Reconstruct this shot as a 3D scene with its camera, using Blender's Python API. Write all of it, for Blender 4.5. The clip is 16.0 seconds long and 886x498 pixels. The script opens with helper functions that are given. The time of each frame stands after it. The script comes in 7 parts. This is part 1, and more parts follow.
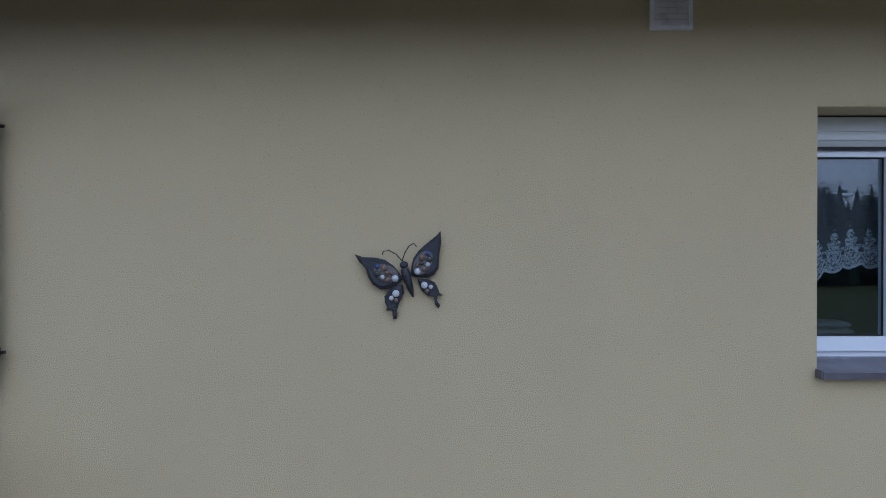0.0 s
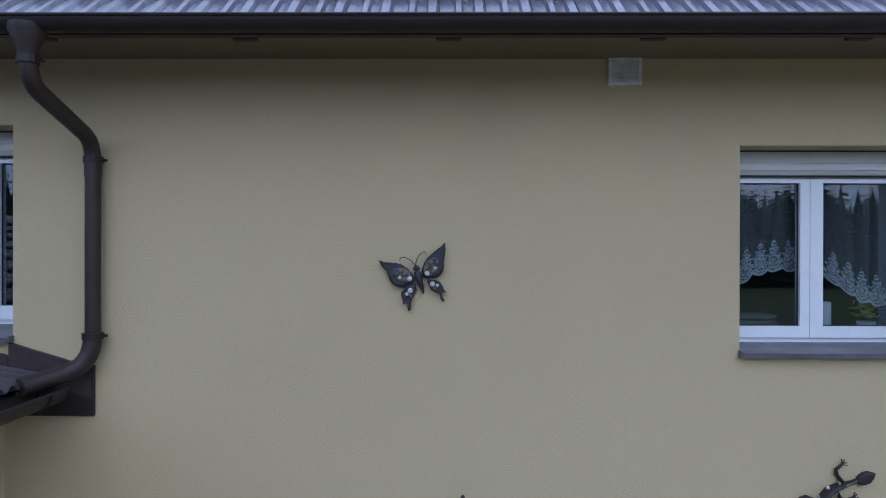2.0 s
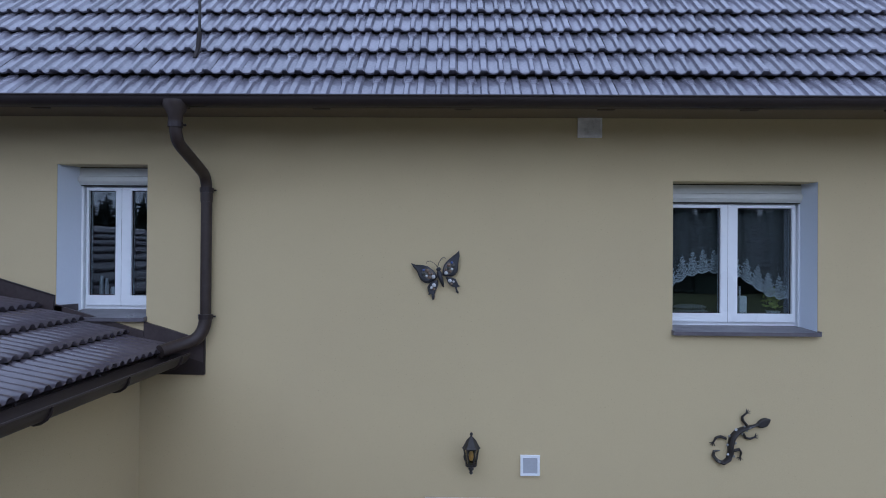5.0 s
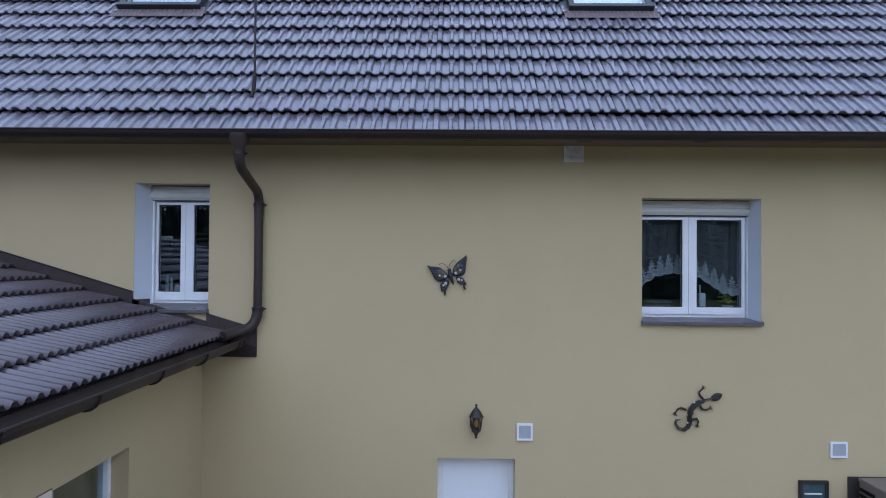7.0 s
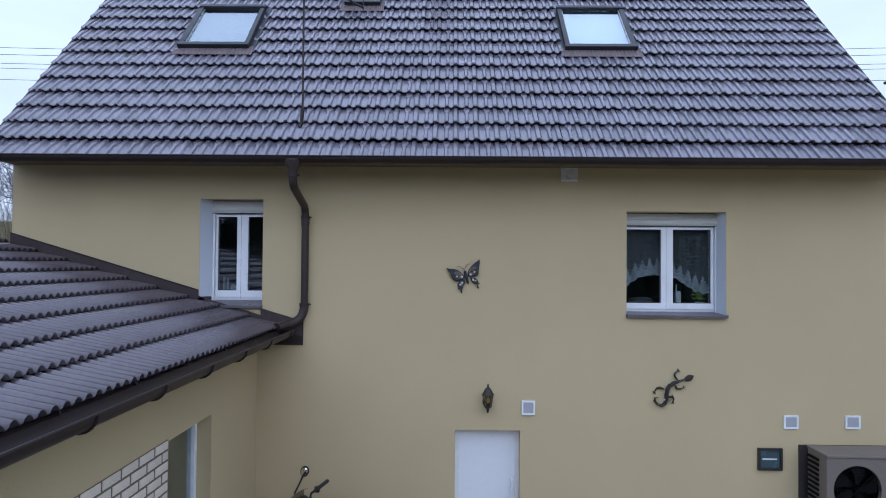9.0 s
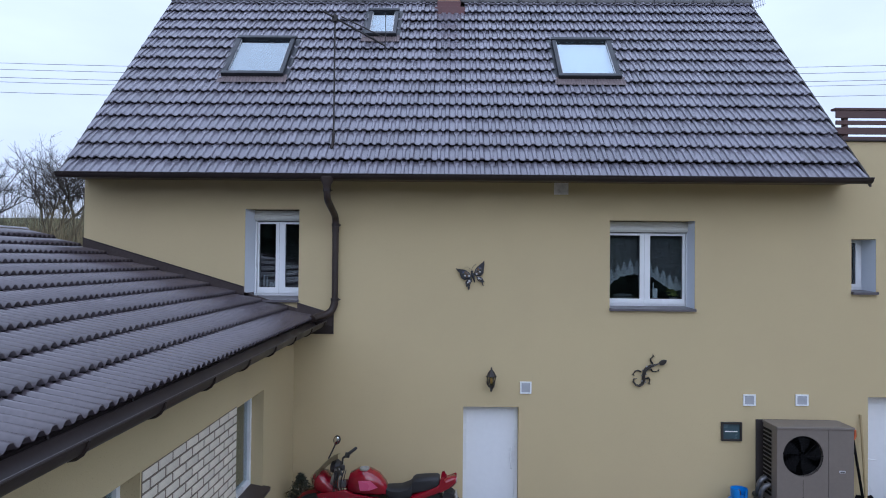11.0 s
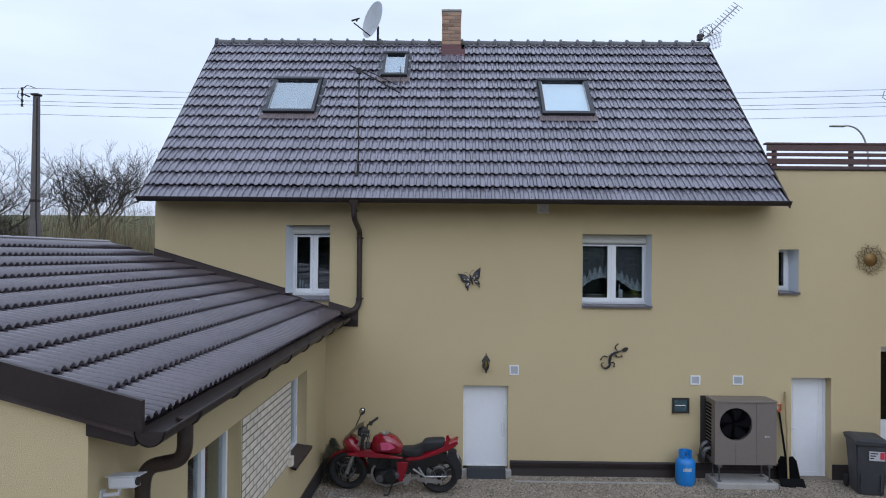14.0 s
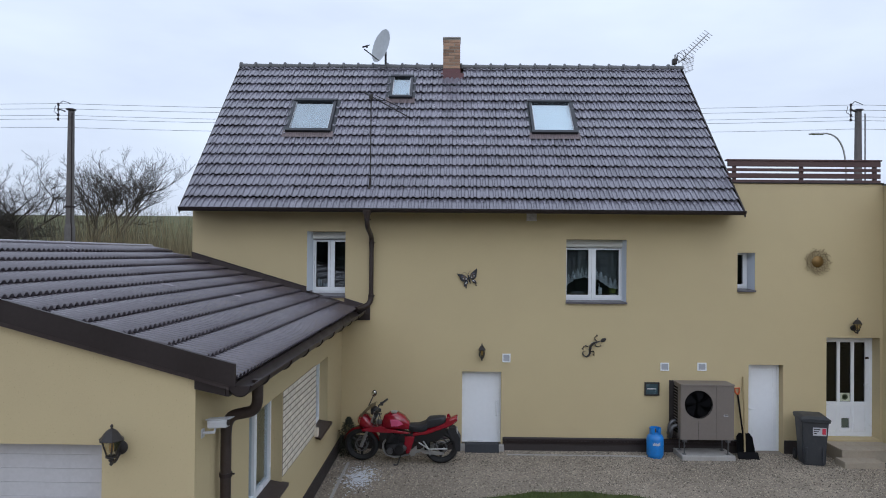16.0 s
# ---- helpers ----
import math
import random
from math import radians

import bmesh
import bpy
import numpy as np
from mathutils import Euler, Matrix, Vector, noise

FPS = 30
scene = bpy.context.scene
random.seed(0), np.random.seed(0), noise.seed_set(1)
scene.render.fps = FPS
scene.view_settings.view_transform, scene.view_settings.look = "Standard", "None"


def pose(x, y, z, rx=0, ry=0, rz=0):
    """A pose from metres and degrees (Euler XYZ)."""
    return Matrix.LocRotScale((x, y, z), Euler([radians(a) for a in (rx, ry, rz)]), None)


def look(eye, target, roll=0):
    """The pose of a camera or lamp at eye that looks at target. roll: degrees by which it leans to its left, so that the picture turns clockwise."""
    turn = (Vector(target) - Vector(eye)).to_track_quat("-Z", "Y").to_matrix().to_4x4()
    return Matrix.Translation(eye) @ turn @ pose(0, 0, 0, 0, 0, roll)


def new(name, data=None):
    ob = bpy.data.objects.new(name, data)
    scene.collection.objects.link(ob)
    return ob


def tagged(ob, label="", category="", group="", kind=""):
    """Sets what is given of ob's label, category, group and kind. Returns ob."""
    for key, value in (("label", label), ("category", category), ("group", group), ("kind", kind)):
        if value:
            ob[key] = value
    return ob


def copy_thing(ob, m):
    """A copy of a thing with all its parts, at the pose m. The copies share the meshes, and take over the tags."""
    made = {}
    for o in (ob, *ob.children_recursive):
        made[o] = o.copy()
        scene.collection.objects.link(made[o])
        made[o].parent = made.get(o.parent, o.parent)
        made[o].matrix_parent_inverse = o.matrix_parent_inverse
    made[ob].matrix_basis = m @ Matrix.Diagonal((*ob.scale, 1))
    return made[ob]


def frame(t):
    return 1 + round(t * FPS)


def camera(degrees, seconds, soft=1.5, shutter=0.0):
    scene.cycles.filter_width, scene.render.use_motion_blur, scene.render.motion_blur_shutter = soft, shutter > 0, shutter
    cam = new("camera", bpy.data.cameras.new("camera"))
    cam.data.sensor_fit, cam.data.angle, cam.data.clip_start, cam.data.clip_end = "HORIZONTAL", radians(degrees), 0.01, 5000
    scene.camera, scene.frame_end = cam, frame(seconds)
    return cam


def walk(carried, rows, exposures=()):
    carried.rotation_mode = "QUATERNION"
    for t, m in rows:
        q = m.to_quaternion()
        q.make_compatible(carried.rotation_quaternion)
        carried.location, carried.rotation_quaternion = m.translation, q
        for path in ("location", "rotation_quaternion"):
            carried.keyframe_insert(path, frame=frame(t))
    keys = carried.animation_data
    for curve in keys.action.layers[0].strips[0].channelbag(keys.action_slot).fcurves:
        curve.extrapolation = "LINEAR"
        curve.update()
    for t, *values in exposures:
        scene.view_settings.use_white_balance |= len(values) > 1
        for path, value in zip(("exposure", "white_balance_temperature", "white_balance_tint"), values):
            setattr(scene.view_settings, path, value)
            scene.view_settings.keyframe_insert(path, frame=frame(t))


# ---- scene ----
cam = camera(67.0, 16.0, soft=1.0)
# seconds, x, y, z, yaw, pitch, roll
PATH = [
    (0, 0.270, -2.893, 3.282, 0.133, -0.235, -0.046),
    (0.5, 0.278, -3.093, 3.287, 0.266, -0.189, -0.034),
    (1, 0.278, -3.292, 3.296, 0.286, -0.159, -0.060),
    (1.5, 0.280, -3.498, 3.306, 0.425, -0.138, -0.109),
    (2, 0.277, -3.707, 3.316, 0.550, -0.109, -0.148),
    (2.5, 0.272, -3.929, 3.325, 0.664, -0.076, -0.198),
    (3, 0.264, -4.154, 3.330, 0.765, -0.036, -0.242),
    (3.5, 0.256, -4.393, 3.330, 0.857, 0.007, -0.295),
    (4, 0.244, -4.628, 3.337, 0.938, 0.080, -0.316),
    (6.5, 0.163, -5.935, 3.298, 0.933, 0.819, -0.504),
    (7, 0.140, -6.225, 3.296, 0.955, 0.933, -0.473),
    (7.5, 0.105, -6.531, 3.294, 0.962, 1.050, -0.491),
    (8, 0.055, -6.832, 3.297, 0.917, 1.126, -0.505),
    (8.5, -0.002, -7.124, 3.300, 0.820, 1.147, -0.490),
    (9, -0.057, -7.417, 3.303, 0.710, 1.165, -0.466),
    (11.5, -0.191, -9.008, 3.391, 0.670, 0.762, -0.552),
    (12, -0.195, -9.332, 3.426, 0.725, 0.664, -0.533),
    (12.5, -0.190, -9.649, 3.460, 0.774, 0.585, -0.498),
    (13, -0.192, -9.990, 3.495, 0.763, 0.537, -0.473),
    (13.5, -0.201, -10.329, 3.518, 0.747, 0.522, -0.480),
    (14, -0.206, -10.683, 3.537, 0.739, 0.494, -0.511),
    (14.5, -0.206, -11.050, 3.553, 0.745, 0.475, -0.520),
    (15, -0.206, -11.431, 3.566, 0.766, 0.464, -0.497),
    (15.5, -0.207, -11.821, 3.581, 0.755, 0.446, -0.481),
    (16, -0.207, -12.221, 3.596, 0.756, 0.435, -0.506),
]
EXPOSURES = [(0.0, -0.23, 4640, 17), (1.5, -0.16, 4660, 17), (3.5, -0.13, 4720, 17), (7.0, -0.09, 4850, 16), (9.0, -0.07, 4950, 16), (12.5, -0.08, 5190, 14), (16.0, -0.22, 5500, 12)]
walk(cam, [(t, pose(x, y, z, 90 + pitch, roll, yaw)) for t, x, y, z, yaw, pitch, roll in PATH], EXPOSURES)

# ---- light: an overcast winter day ----
world = bpy.data.worlds.new("overcast_sky")
scene.world = world
world.use_nodes = True
wn, wl = world.node_tree.nodes, world.node_tree.links
wn.clear()
w_out, w_bg, w_sky = wn.new("ShaderNodeOutputWorld"), wn.new("ShaderNodeBackground"), wn.new("ShaderNodeTexSky")
w_sky.sky_type, w_sky.sun_disc = "NISHITA", False
w_sky.sun_elevation, w_sky.sun_rotation, w_sky.dust_density = radians(28), radians(169), 4.0
w_bg.inputs["Strength"].default_value = 0.10
w_co, w_map, w_noise = wn.new("ShaderNodeTexCoord"), wn.new("ShaderNodeMapping"), wn.new("ShaderNodeTexNoise")
w_map.inputs["Scale"].default_value = (1.2, 1.2, 4.0)
w_noise.inputs["Scale"].default_value, w_noise.inputs["Detail"].default_value = 1.6, 6
w_ramp = wn.new("ShaderNodeValToRGB")
w_ramp.color_ramp.elements[0].position, w_ramp.color_ramp.elements[0].color = 0.30, (9.2, 9.35, 9.5, 1)
w_ramp.color_ramp.elements[1].position, w_ramp.color_ramp.elements[1].color = 0.70, (12.1, 12.25, 12.3, 1)
w_mix = wn.new("ShaderNodeMix")
w_mix.data_type = "RGBA"
w_mix.inputs["Factor"].default_value = 0.86
wl.new(w_co.outputs["Generated"], w_map.inputs["Vector"])
wl.new(w_map.outputs["Vector"], w_noise.inputs["Vector"])
wl.new(w_noise.outputs["Fac"], w_ramp.inputs["Fac"])
wl.new(w_sky.outputs["Color"], w_mix.inputs[6])
wl.new(w_ramp.outputs["Color"], w_mix.inputs[7])
# overcast sky: the zenith is brighter than the horizon
w_sep, w_rise, w_scale = wn.new("ShaderNodeSeparateXYZ"), wn.new("ShaderNodeMapRange"), wn.new("ShaderNodeVectorMath")
w_rise.inputs["To Min"].default_value, w_rise.inputs["To Max"].default_value = 0.88, 1.45
w_scale.operation = "SCALE"
wl.new(w_co.outputs["Generated"], w_sep.inputs[0])
wl.new(w_sep.outputs["Z"], w_rise.inputs["Value"])
wl.new(w_mix.outputs[2], w_scale.inputs[0])
wl.new(w_rise.outputs["Result"], w_scale.inputs["Scale"])
wl.new(w_scale.outputs[0], w_bg.inputs["Color"])
wl.new(w_bg.outputs["Background"], w_out.inputs["Surface"])
sun_lamp = bpy.data.lights.new("sun", "SUN")
sun_lamp.energy, sun_lamp.angle, sun_lamp.color = 0.3, radians(40), (1.0, 0.97, 0.92)
sun = new("sun", sun_lamp)
sun.matrix_world = look((1, -20, 13), (0, 0, 2))

# ---- materials ----
def node_material(name):
    m = bpy.data.materials.new(name)
    m.use_nodes = True
    n, l = m.node_tree.nodes, m.node_tree.links
    return m, n, l, n["Principled BSDF"]

def surface(name, base, rough=0.6, metal=0.0, vary=0.15, grain=60.0, blotch=1.5, bump=0.2, bump_scale=None, per_piece=0.0, spec=0.5, dirt=None, coat=0.0, stretch=(1, 1, 1), islands=False, speck=0.0):
    """Base colour varied at two scales, with a fine relief; per_piece varies alike pieces by their own random number."""
    m, n, l, bsdf = node_material(name)
    co, mp = n.new("ShaderNodeTexCoord"), n.new("ShaderNodeMapping")
    mp.inputs["Scale"].default_value = stretch
    l.new(co.outputs["Object"], mp.inputs["Vector"])
    fine, broad = n.new("ShaderNodeTexNoise"), n.new("ShaderNodeTexNoise")
    for nd, sc, de in ((fine, grain, 4), (broad, blotch, 5)):
        nd.inputs["Scale"].default_value, nd.inputs["Detail"].default_value = sc, de
        l.new(mp.outputs["Vector"], nd.inputs["Vector"])
    total = n.new("ShaderNodeMath")
    total.operation = "ADD"
    l.new(fine.outputs["Fac"], total.inputs[0])
    l.new(broad.outputs["Fac"], total.inputs[1])
    value = total
    if per_piece:
        info, scaled, added = n.new("ShaderNodeNewGeometry" if islands else "ShaderNodeObjectInfo"), n.new("ShaderNodeMath"), n.new("ShaderNodeMath")
        scaled.operation, added.operation = "MULTIPLY_ADD", "ADD"
        scaled.inputs[1].default_value, scaled.inputs[2].default_value = per_piece, -per_piece / 2
        l.new(info.outputs["Random Per Island" if islands else "Random"], scaled.inputs[0])
        l.new(total.outputs[0], added.inputs[0])
        l.new(scaled.outputs[0], added.inputs[1])
        value = added
    rng = n.new("ShaderNodeMapRange")
    rng.inputs["From Min"].default_value, rng.inputs["From Max"].default_value = 0.6, 1.4
    rng.inputs["To Min"].default_value, rng.inputs["To Max"].default_value = 1 - vary, 1 + vary
    rng.clamp = False
    l.new(value.outputs[0], rng.inputs["Value"])
    tint = n.new("ShaderNodeMix")
    tint.data_type, tint.blend_type = "RGBA", "MULTIPLY"
    tint.inputs["Factor"].default_value = 1.0
    tint.inputs[6].default_value = (*base, 1)
    l.new(rng.outputs["Result"], tint.inputs[7])
    colour = tint.outputs[2]
    if dirt:
        dcol, damount, dscale = dirt
        dn, dr, dm = n.new("ShaderNodeTexNoise"), n.new("ShaderNodeMapRange"), n.new("ShaderNodeMix")
        dn.inputs["Scale"].default_value, dn.inputs["Detail"].default_value, dn.inputs["Roughness"].default_value = dscale, 8, 0.65
        l.new(mp.outputs["Vector"], dn.inputs["Vector"])
        dr.inputs["From Min"].default_value, dr.inputs["From Max"].default_value, dr.inputs["To Max"].default_value = 0.48, 0.75, damount
        l.new(dn.outputs["Fac"], dr.inputs["Value"])
        dm.data_type = "RGBA"
        l.new(dr.outputs["Result"], dm.inputs["Factor"])
        l.new(colour, dm.inputs[6])
        dm.inputs[7].default_value = (*dcol, 1)
        colour = dm.outputs[2]
    if speck:
        # small dark pits in the coat
        sn, sr, sm = n.new("ShaderNodeTexNoise"), n.new("ShaderNodeMapRange"), n.new("ShaderNodeMix")
        sn.inputs["Scale"].default_value, sn.inputs["Detail"].default_value = 85.0, 2
        l.new(mp.outputs["Vector"], sn.inputs["Vector"])
        sr.inputs["From Min"].default_value, sr.inputs["From Max"].default_value, sr.inputs["To Max"].default_value = 0.64, 0.74, speck
        l.new(sn.outputs["Fac"], sr.inputs["Value"])
        sm.data_type = "RGBA"
        l.new(sr.outputs["Result"], sm.inputs["Factor"])
        l.new(colour, sm.inputs[6])
        sm.inputs[7].default_value = (base[0] * 0.35, base[1] * 0.33, base[2] * 0.3, 1)
        colour = sm.outputs[2]
    l.new(colour, bsdf.inputs["Base Color"])
    rr = n.new("ShaderNodeMapRange")
    rr.inputs["From Min"].default_value, rr.inputs["From Max"].default_value = 0.3, 0.7
    rr.inputs["To Min"].default_value, rr.inputs["To Max"].default_value = max(0.02, rough - 0.08), min(1, rough + 0.08)
    l.new(broad.outputs["Fac"], rr.inputs["Value"])
    l.new(rr.outputs["Result"], bsdf.inputs["Roughness"])
    bsdf.inputs["Metallic"].default_value = metal
    bsdf.inputs["Specular IOR Level"].default_value = spec
    bsdf.inputs["Coat Weight"].default_value = coat
    if bump:
        bn, bp = n.new("ShaderNodeTexNoise"), n.new("ShaderNodeBump")
        bn.inputs["Scale"].default_value, bn.inputs["Detail"].default_value = bump_scale or grain, 3
        l.new(mp.outputs["Vector"], bn.inputs["Vector"])
        l.new(bn.outputs["Fac"], bp.inputs["Height"])
        bp.inputs["Strength"].default_value, bp.inputs["Distance"].default_value = bump, 0.004
        l.new(bp.outputs["Normal"], bsdf.inputs["Normal"])
    return m

STUCCO = surface("stucco_yellow", (0.532, 0.441, 0.257), 0.9, vary=0.06, grain=190, blotch=0.55, bump=0.9, bump_scale=205, spec=0.25, speck=0.34, dirt=((0.44, 0.35, 0.225), 0.22, 0.8))
STUCCO_REVEAL = surface("stucco_reveal", (0.67, 0.71, 0.77), 0.85, vary=0.04, grain=120, blotch=1.5, bump=0.4, spec=0.3)
TILE_LOOK = dict(base=(0.168, 0.160, 0.190), rough=0.26, vary=0.25, grain=45, blotch=2.2, bump=0.12, per_piece=0.5, spec=0.75, dirt=((0.24, 0.22, 0.24), 0.25, 3.0))
ROOF_TILE = surface("clay_tile_engobe", **TILE_LOOK)
ROOF_TILE_JOINED = surface("clay_tile_engobe_joined", islands=True, **TILE_LOOK)
METAL_ROOF = surface("coated_roof_sheet", (0.090, 0.076, 0.087), 0.20, vary=0.18, grain=30, blotch=1.2, bump=0.06, spec=0.95, dirt=((0.15, 0.13, 0.13), 0.3, 1.7))
DARK_METAL = surface("brown_coated_metal", (0.026, 0.019, 0.018), 0.48, vary=0.2, grain=40, blotch=3, bump=0.05, spec=0.3)
BROWN_METAL = surface("brown_sheet_metal", (0.044, 0.032, 0.031), 0.45, vary=0.2, grain=40, blotch=3, bump=0.08, spec=0.35, dirt=((0.10, 0.085, 0.08), 0.25, 5))
DARK_WOOD = surface("dark_stained_boards", (0.035, 0.024, 0.018), 0.6, vary=0.3, grain=25, blotch=2, bump=0.3, stretch=(0.4, 6, 6))
RAIL_WOOD = surface("mahogany_stained_boards", (0.075, 0.036, 0.032), 0.5, vary=0.25, grain=20, blotch=2, bump=0.25, stretch=(0.5, 6, 6))
PLINTH = surface("plinth_bitumen", (0.035, 0.028, 0.026), 0.75, vary=0.3, grain=70, blotch=3, bump=0.5)
PVC = surface("white_pvc", (0.80, 0.82, 0.84), 0.3, vary=0.03, grain=20, blotch=2, bump=0.02)
SHUTTER = surface("shutter_box_grey", (0.56, 0.56, 0.52), 0.45, vary=0.04, grain=30, blotch=3, bump=0.05, dirt=((0.40, 0.39, 0.36), 0.3, 4))
DOOR_WHITE = surface("white_door_panel", (0.78, 0.80, 0.83), 0.35, vary=0.03, grain=15, blotch=1.2, bump=0.04)
SILL_METAL = surface("sill_brown_metal", (0.10, 0.09, 0.10), 0.35, vary=0.25, grain=30, blotch=5, bump=0.1, dirt=((0.20, 0.19, 0.20), 0.4, 6))
GRAVEL = surface("gravel", (0.245, 0.212, 0.168), 0.95, vary=0.5, grain=38, blotch=0.5, bump=1.0, bump_scale=34, spec=0.2, dirt=((0.16, 0.14, 0.11), 0.5, 1.1))
CONCRETE = surface("grey_concrete", (0.36, 0.345, 0.32), 0.9, vary=0.18, grain=60, blotch=3, bump=0.5, dirt=((0.20, 0.19, 0.17), 0.5, 4))
STEP_TILE = surface("beige_step_tile", (0.36, 0.31, 0.24), 0.6, vary=0.12, grain=30, blotch=4, bump=0.15, per_piece=0.3)
# indoor darkness put into the colour
ROOM_DARK = surface("unlit_room", (0.07, 0.065, 0.06), 0.9, vary=0.1, grain=20, blotch=1, bump=0.1)

def glass(name, tint=(0.85, 0.9, 0.92), rough=0.0, clear=0.9, gloss=0.09):
    """A window pane: mirror gloss by Fresnel over clear see-through."""
    m, n, l, bsdf = node_material(name)
    n.remove(bsdf)
    out = n["Material Output"]
    fres, gl, tr, mix = n.new("ShaderNodeMath"), n.new("ShaderNodeBsdfGlossy"), n.new("ShaderNodeBsdfTransparent"), n.new("ShaderNodeMixShader")
    weight, steep = n.new("ShaderNodeLayerWeight"), n.new("ShaderNodeMath")
    weight.inputs["Blend"].default_value = 0.5
    steep.operation, steep.inputs[1].default_value = "POWER", 4.0
    fres.operation, fres.inputs[1].default_value, fres.inputs[2].default_value = "MULTIPLY_ADD", 0.85, gloss
    l.new(weight.outputs["Facing"], steep.inputs[0])
    l.new(steep.outputs[0], fres.inputs[0])
    gl.inputs["Roughness"].default_value = rough
    gl.inputs["Color"].default_value = (0.93, 0.97, 1.0, 1)
    tr.inputs["Color"].default_value = (*(c * clear for c in tint), 1)
    l.new(fres.outputs[0], mix.inputs["Fac"])
    l.new(tr.outputs["BSDF"], mix.inputs[1])
    l.new(gl.outputs["BSDF"], mix.inputs[2])
    l.new(mix.outputs["Shader"], out.inputs["Surface"])
    return m

GLASS = glass("window_glass")

# ---- mesh helpers ----
def box(bm, x0, x1, y0, y1, z0, z1, bevel=0.0):
    made = bmesh.ops.create_cube(bm, size=1)["verts"]
    for v in made:
        v.co = Vector((x0 + (v.co.x + 0.5) * (x1 - x0), y0 + (v.co.y + 0.5) * (y1 - y0), z0 + (v.co.z + 0.5) * (z1 - z0)))
    if bevel:
        edges = list({e for v in made for e in v.link_edges})
        bmesh.ops.bevel(bm, geom=edges, offset=bevel, segments=2, affect="EDGES", profile=0.5)
    return made

def tube(bm, points, radius, sides=10, caps=True, flat=1.0):
    """A round bar along points; radius may be one number or one a point."""
    pts = [Vector(p) for p in points]
    radii = radius if isinstance(radius, (list, tuple)) else [radius] * len(pts)
    rings, side = [], None
    for i, p in enumerate(pts):
        way = (pts[min(i + 1, len(pts) - 1)] - pts[max(i - 1, 0)]).normalized()
        if side is None:
            side = way.cross(Vector((0, 0, 1)) if abs(way.z) < 0.9 else Vector((0, 1, 0))).normalized()
        side = (side - way * side.dot(way)).normalized()
        other = way.cross(side)
        rings.append([bm.verts.new(p + radii[i] * (side * math.cos(a) + other * math.sin(a) * flat)) for a in (2 * math.pi * k / sides for k in range(sides))])
    for a, b in zip(rings, rings[1:]):
        for k in range(sides):
            bm.faces.new((a[k], a[(k + 1) % sides], b[(k + 1) % sides], b[k]))
    if caps:
        bm.faces.new(rings[0][::-1])
        bm.faces.new(rings[-1])
    return rings

def arc(a, b, c, steps=8):
    """Points of a smooth bend from a to c with its corner at b."""
    a, b, c = Vector(a), Vector(b), Vector(c)
    return [(1 - u) ** 2 * a + 2 * u * (1 - u) * b + u * u * c for u in (i / steps for i in range(steps + 1))]

def plate(bm, outline, place, depth, bevel=0.0):
    """A flat outline of (u, v) given thickness; place(u, v, w) gives the point, w from 0 to depth."""
    front = [bm.verts.new(place(u, v, depth)) for u, v in outline]
    back = [bm.verts.new(place(u, v, 0)) for u, v in outline]
    n = len(outline)
    f0 = bm.faces.new(front)
    f1 = bm.faces.new(back[::-1])
    for i in range(n):
        bm.faces.new((front[i], back[i], back[(i + 1) % n], front[(i + 1) % n]))
    if bevel:
        bmesh.ops.bevel(bm, geom=list(f0.edges), offset=bevel, segments=2, affect="EDGES", profile=0.5)
    bmesh.ops.triangulate(bm, faces=[f for f in bm.faces if len(f.verts) > 4])

def lathe(bm, profile, centre, sides=20, axis="z"):
    """A turned shape: profile of (radius, height) about an axis through centre."""
    c = Vector(centre)
    rings = []
    for r, h in profile:
        ring = []
        for k in range(sides):
            a = 2 * math.pi * k / sides
            u, v = r * math.cos(a), r * math.sin(a)
            ring.append(bm.verts.new(c + (Vector((u, v, h)) if axis == "z" else Vector((u, h, v)) if axis == "y" else Vector((h, u, v)))))
        rings.append(ring)
    for a, b in zip(rings, rings[1:]):
        for k in range(sides):
            bm.faces.new((a[k], a[(k + 1) % sides], b[(k + 1) % sides], b[k]))
    bm.faces.new(rings[0][::-1])
    bm.faces.new(rings[-1])

def blob(bm, centre, size, turn=None, segments=14):
    """A rounded lump of the given half sizes."""
    m = Matrix.Translation(centre) @ (turn or Matrix()) @ Matrix.Diagonal((*size, 1))
    bmesh.ops.create_uvsphere(bm, u_segments=segments, v_segments=max(6, segments // 2), radius=1, matrix=m)

def loft(bm, sections, closed=True):
    """Joins rings of points of equal count into a skin with capped ends."""
    rings = [[bm.verts.new(p) for p in s] for s in sections]
    n = len(rings[0])
    for a, b in zip(rings, rings[1:]):
        for k in range(n):
            bm.faces.new((a[k], a[(k + 1) % n], b[(k + 1) % n], b[k]))
    bm.faces.new(rings[0][::-1])
    bm.faces.new(rings[-1])

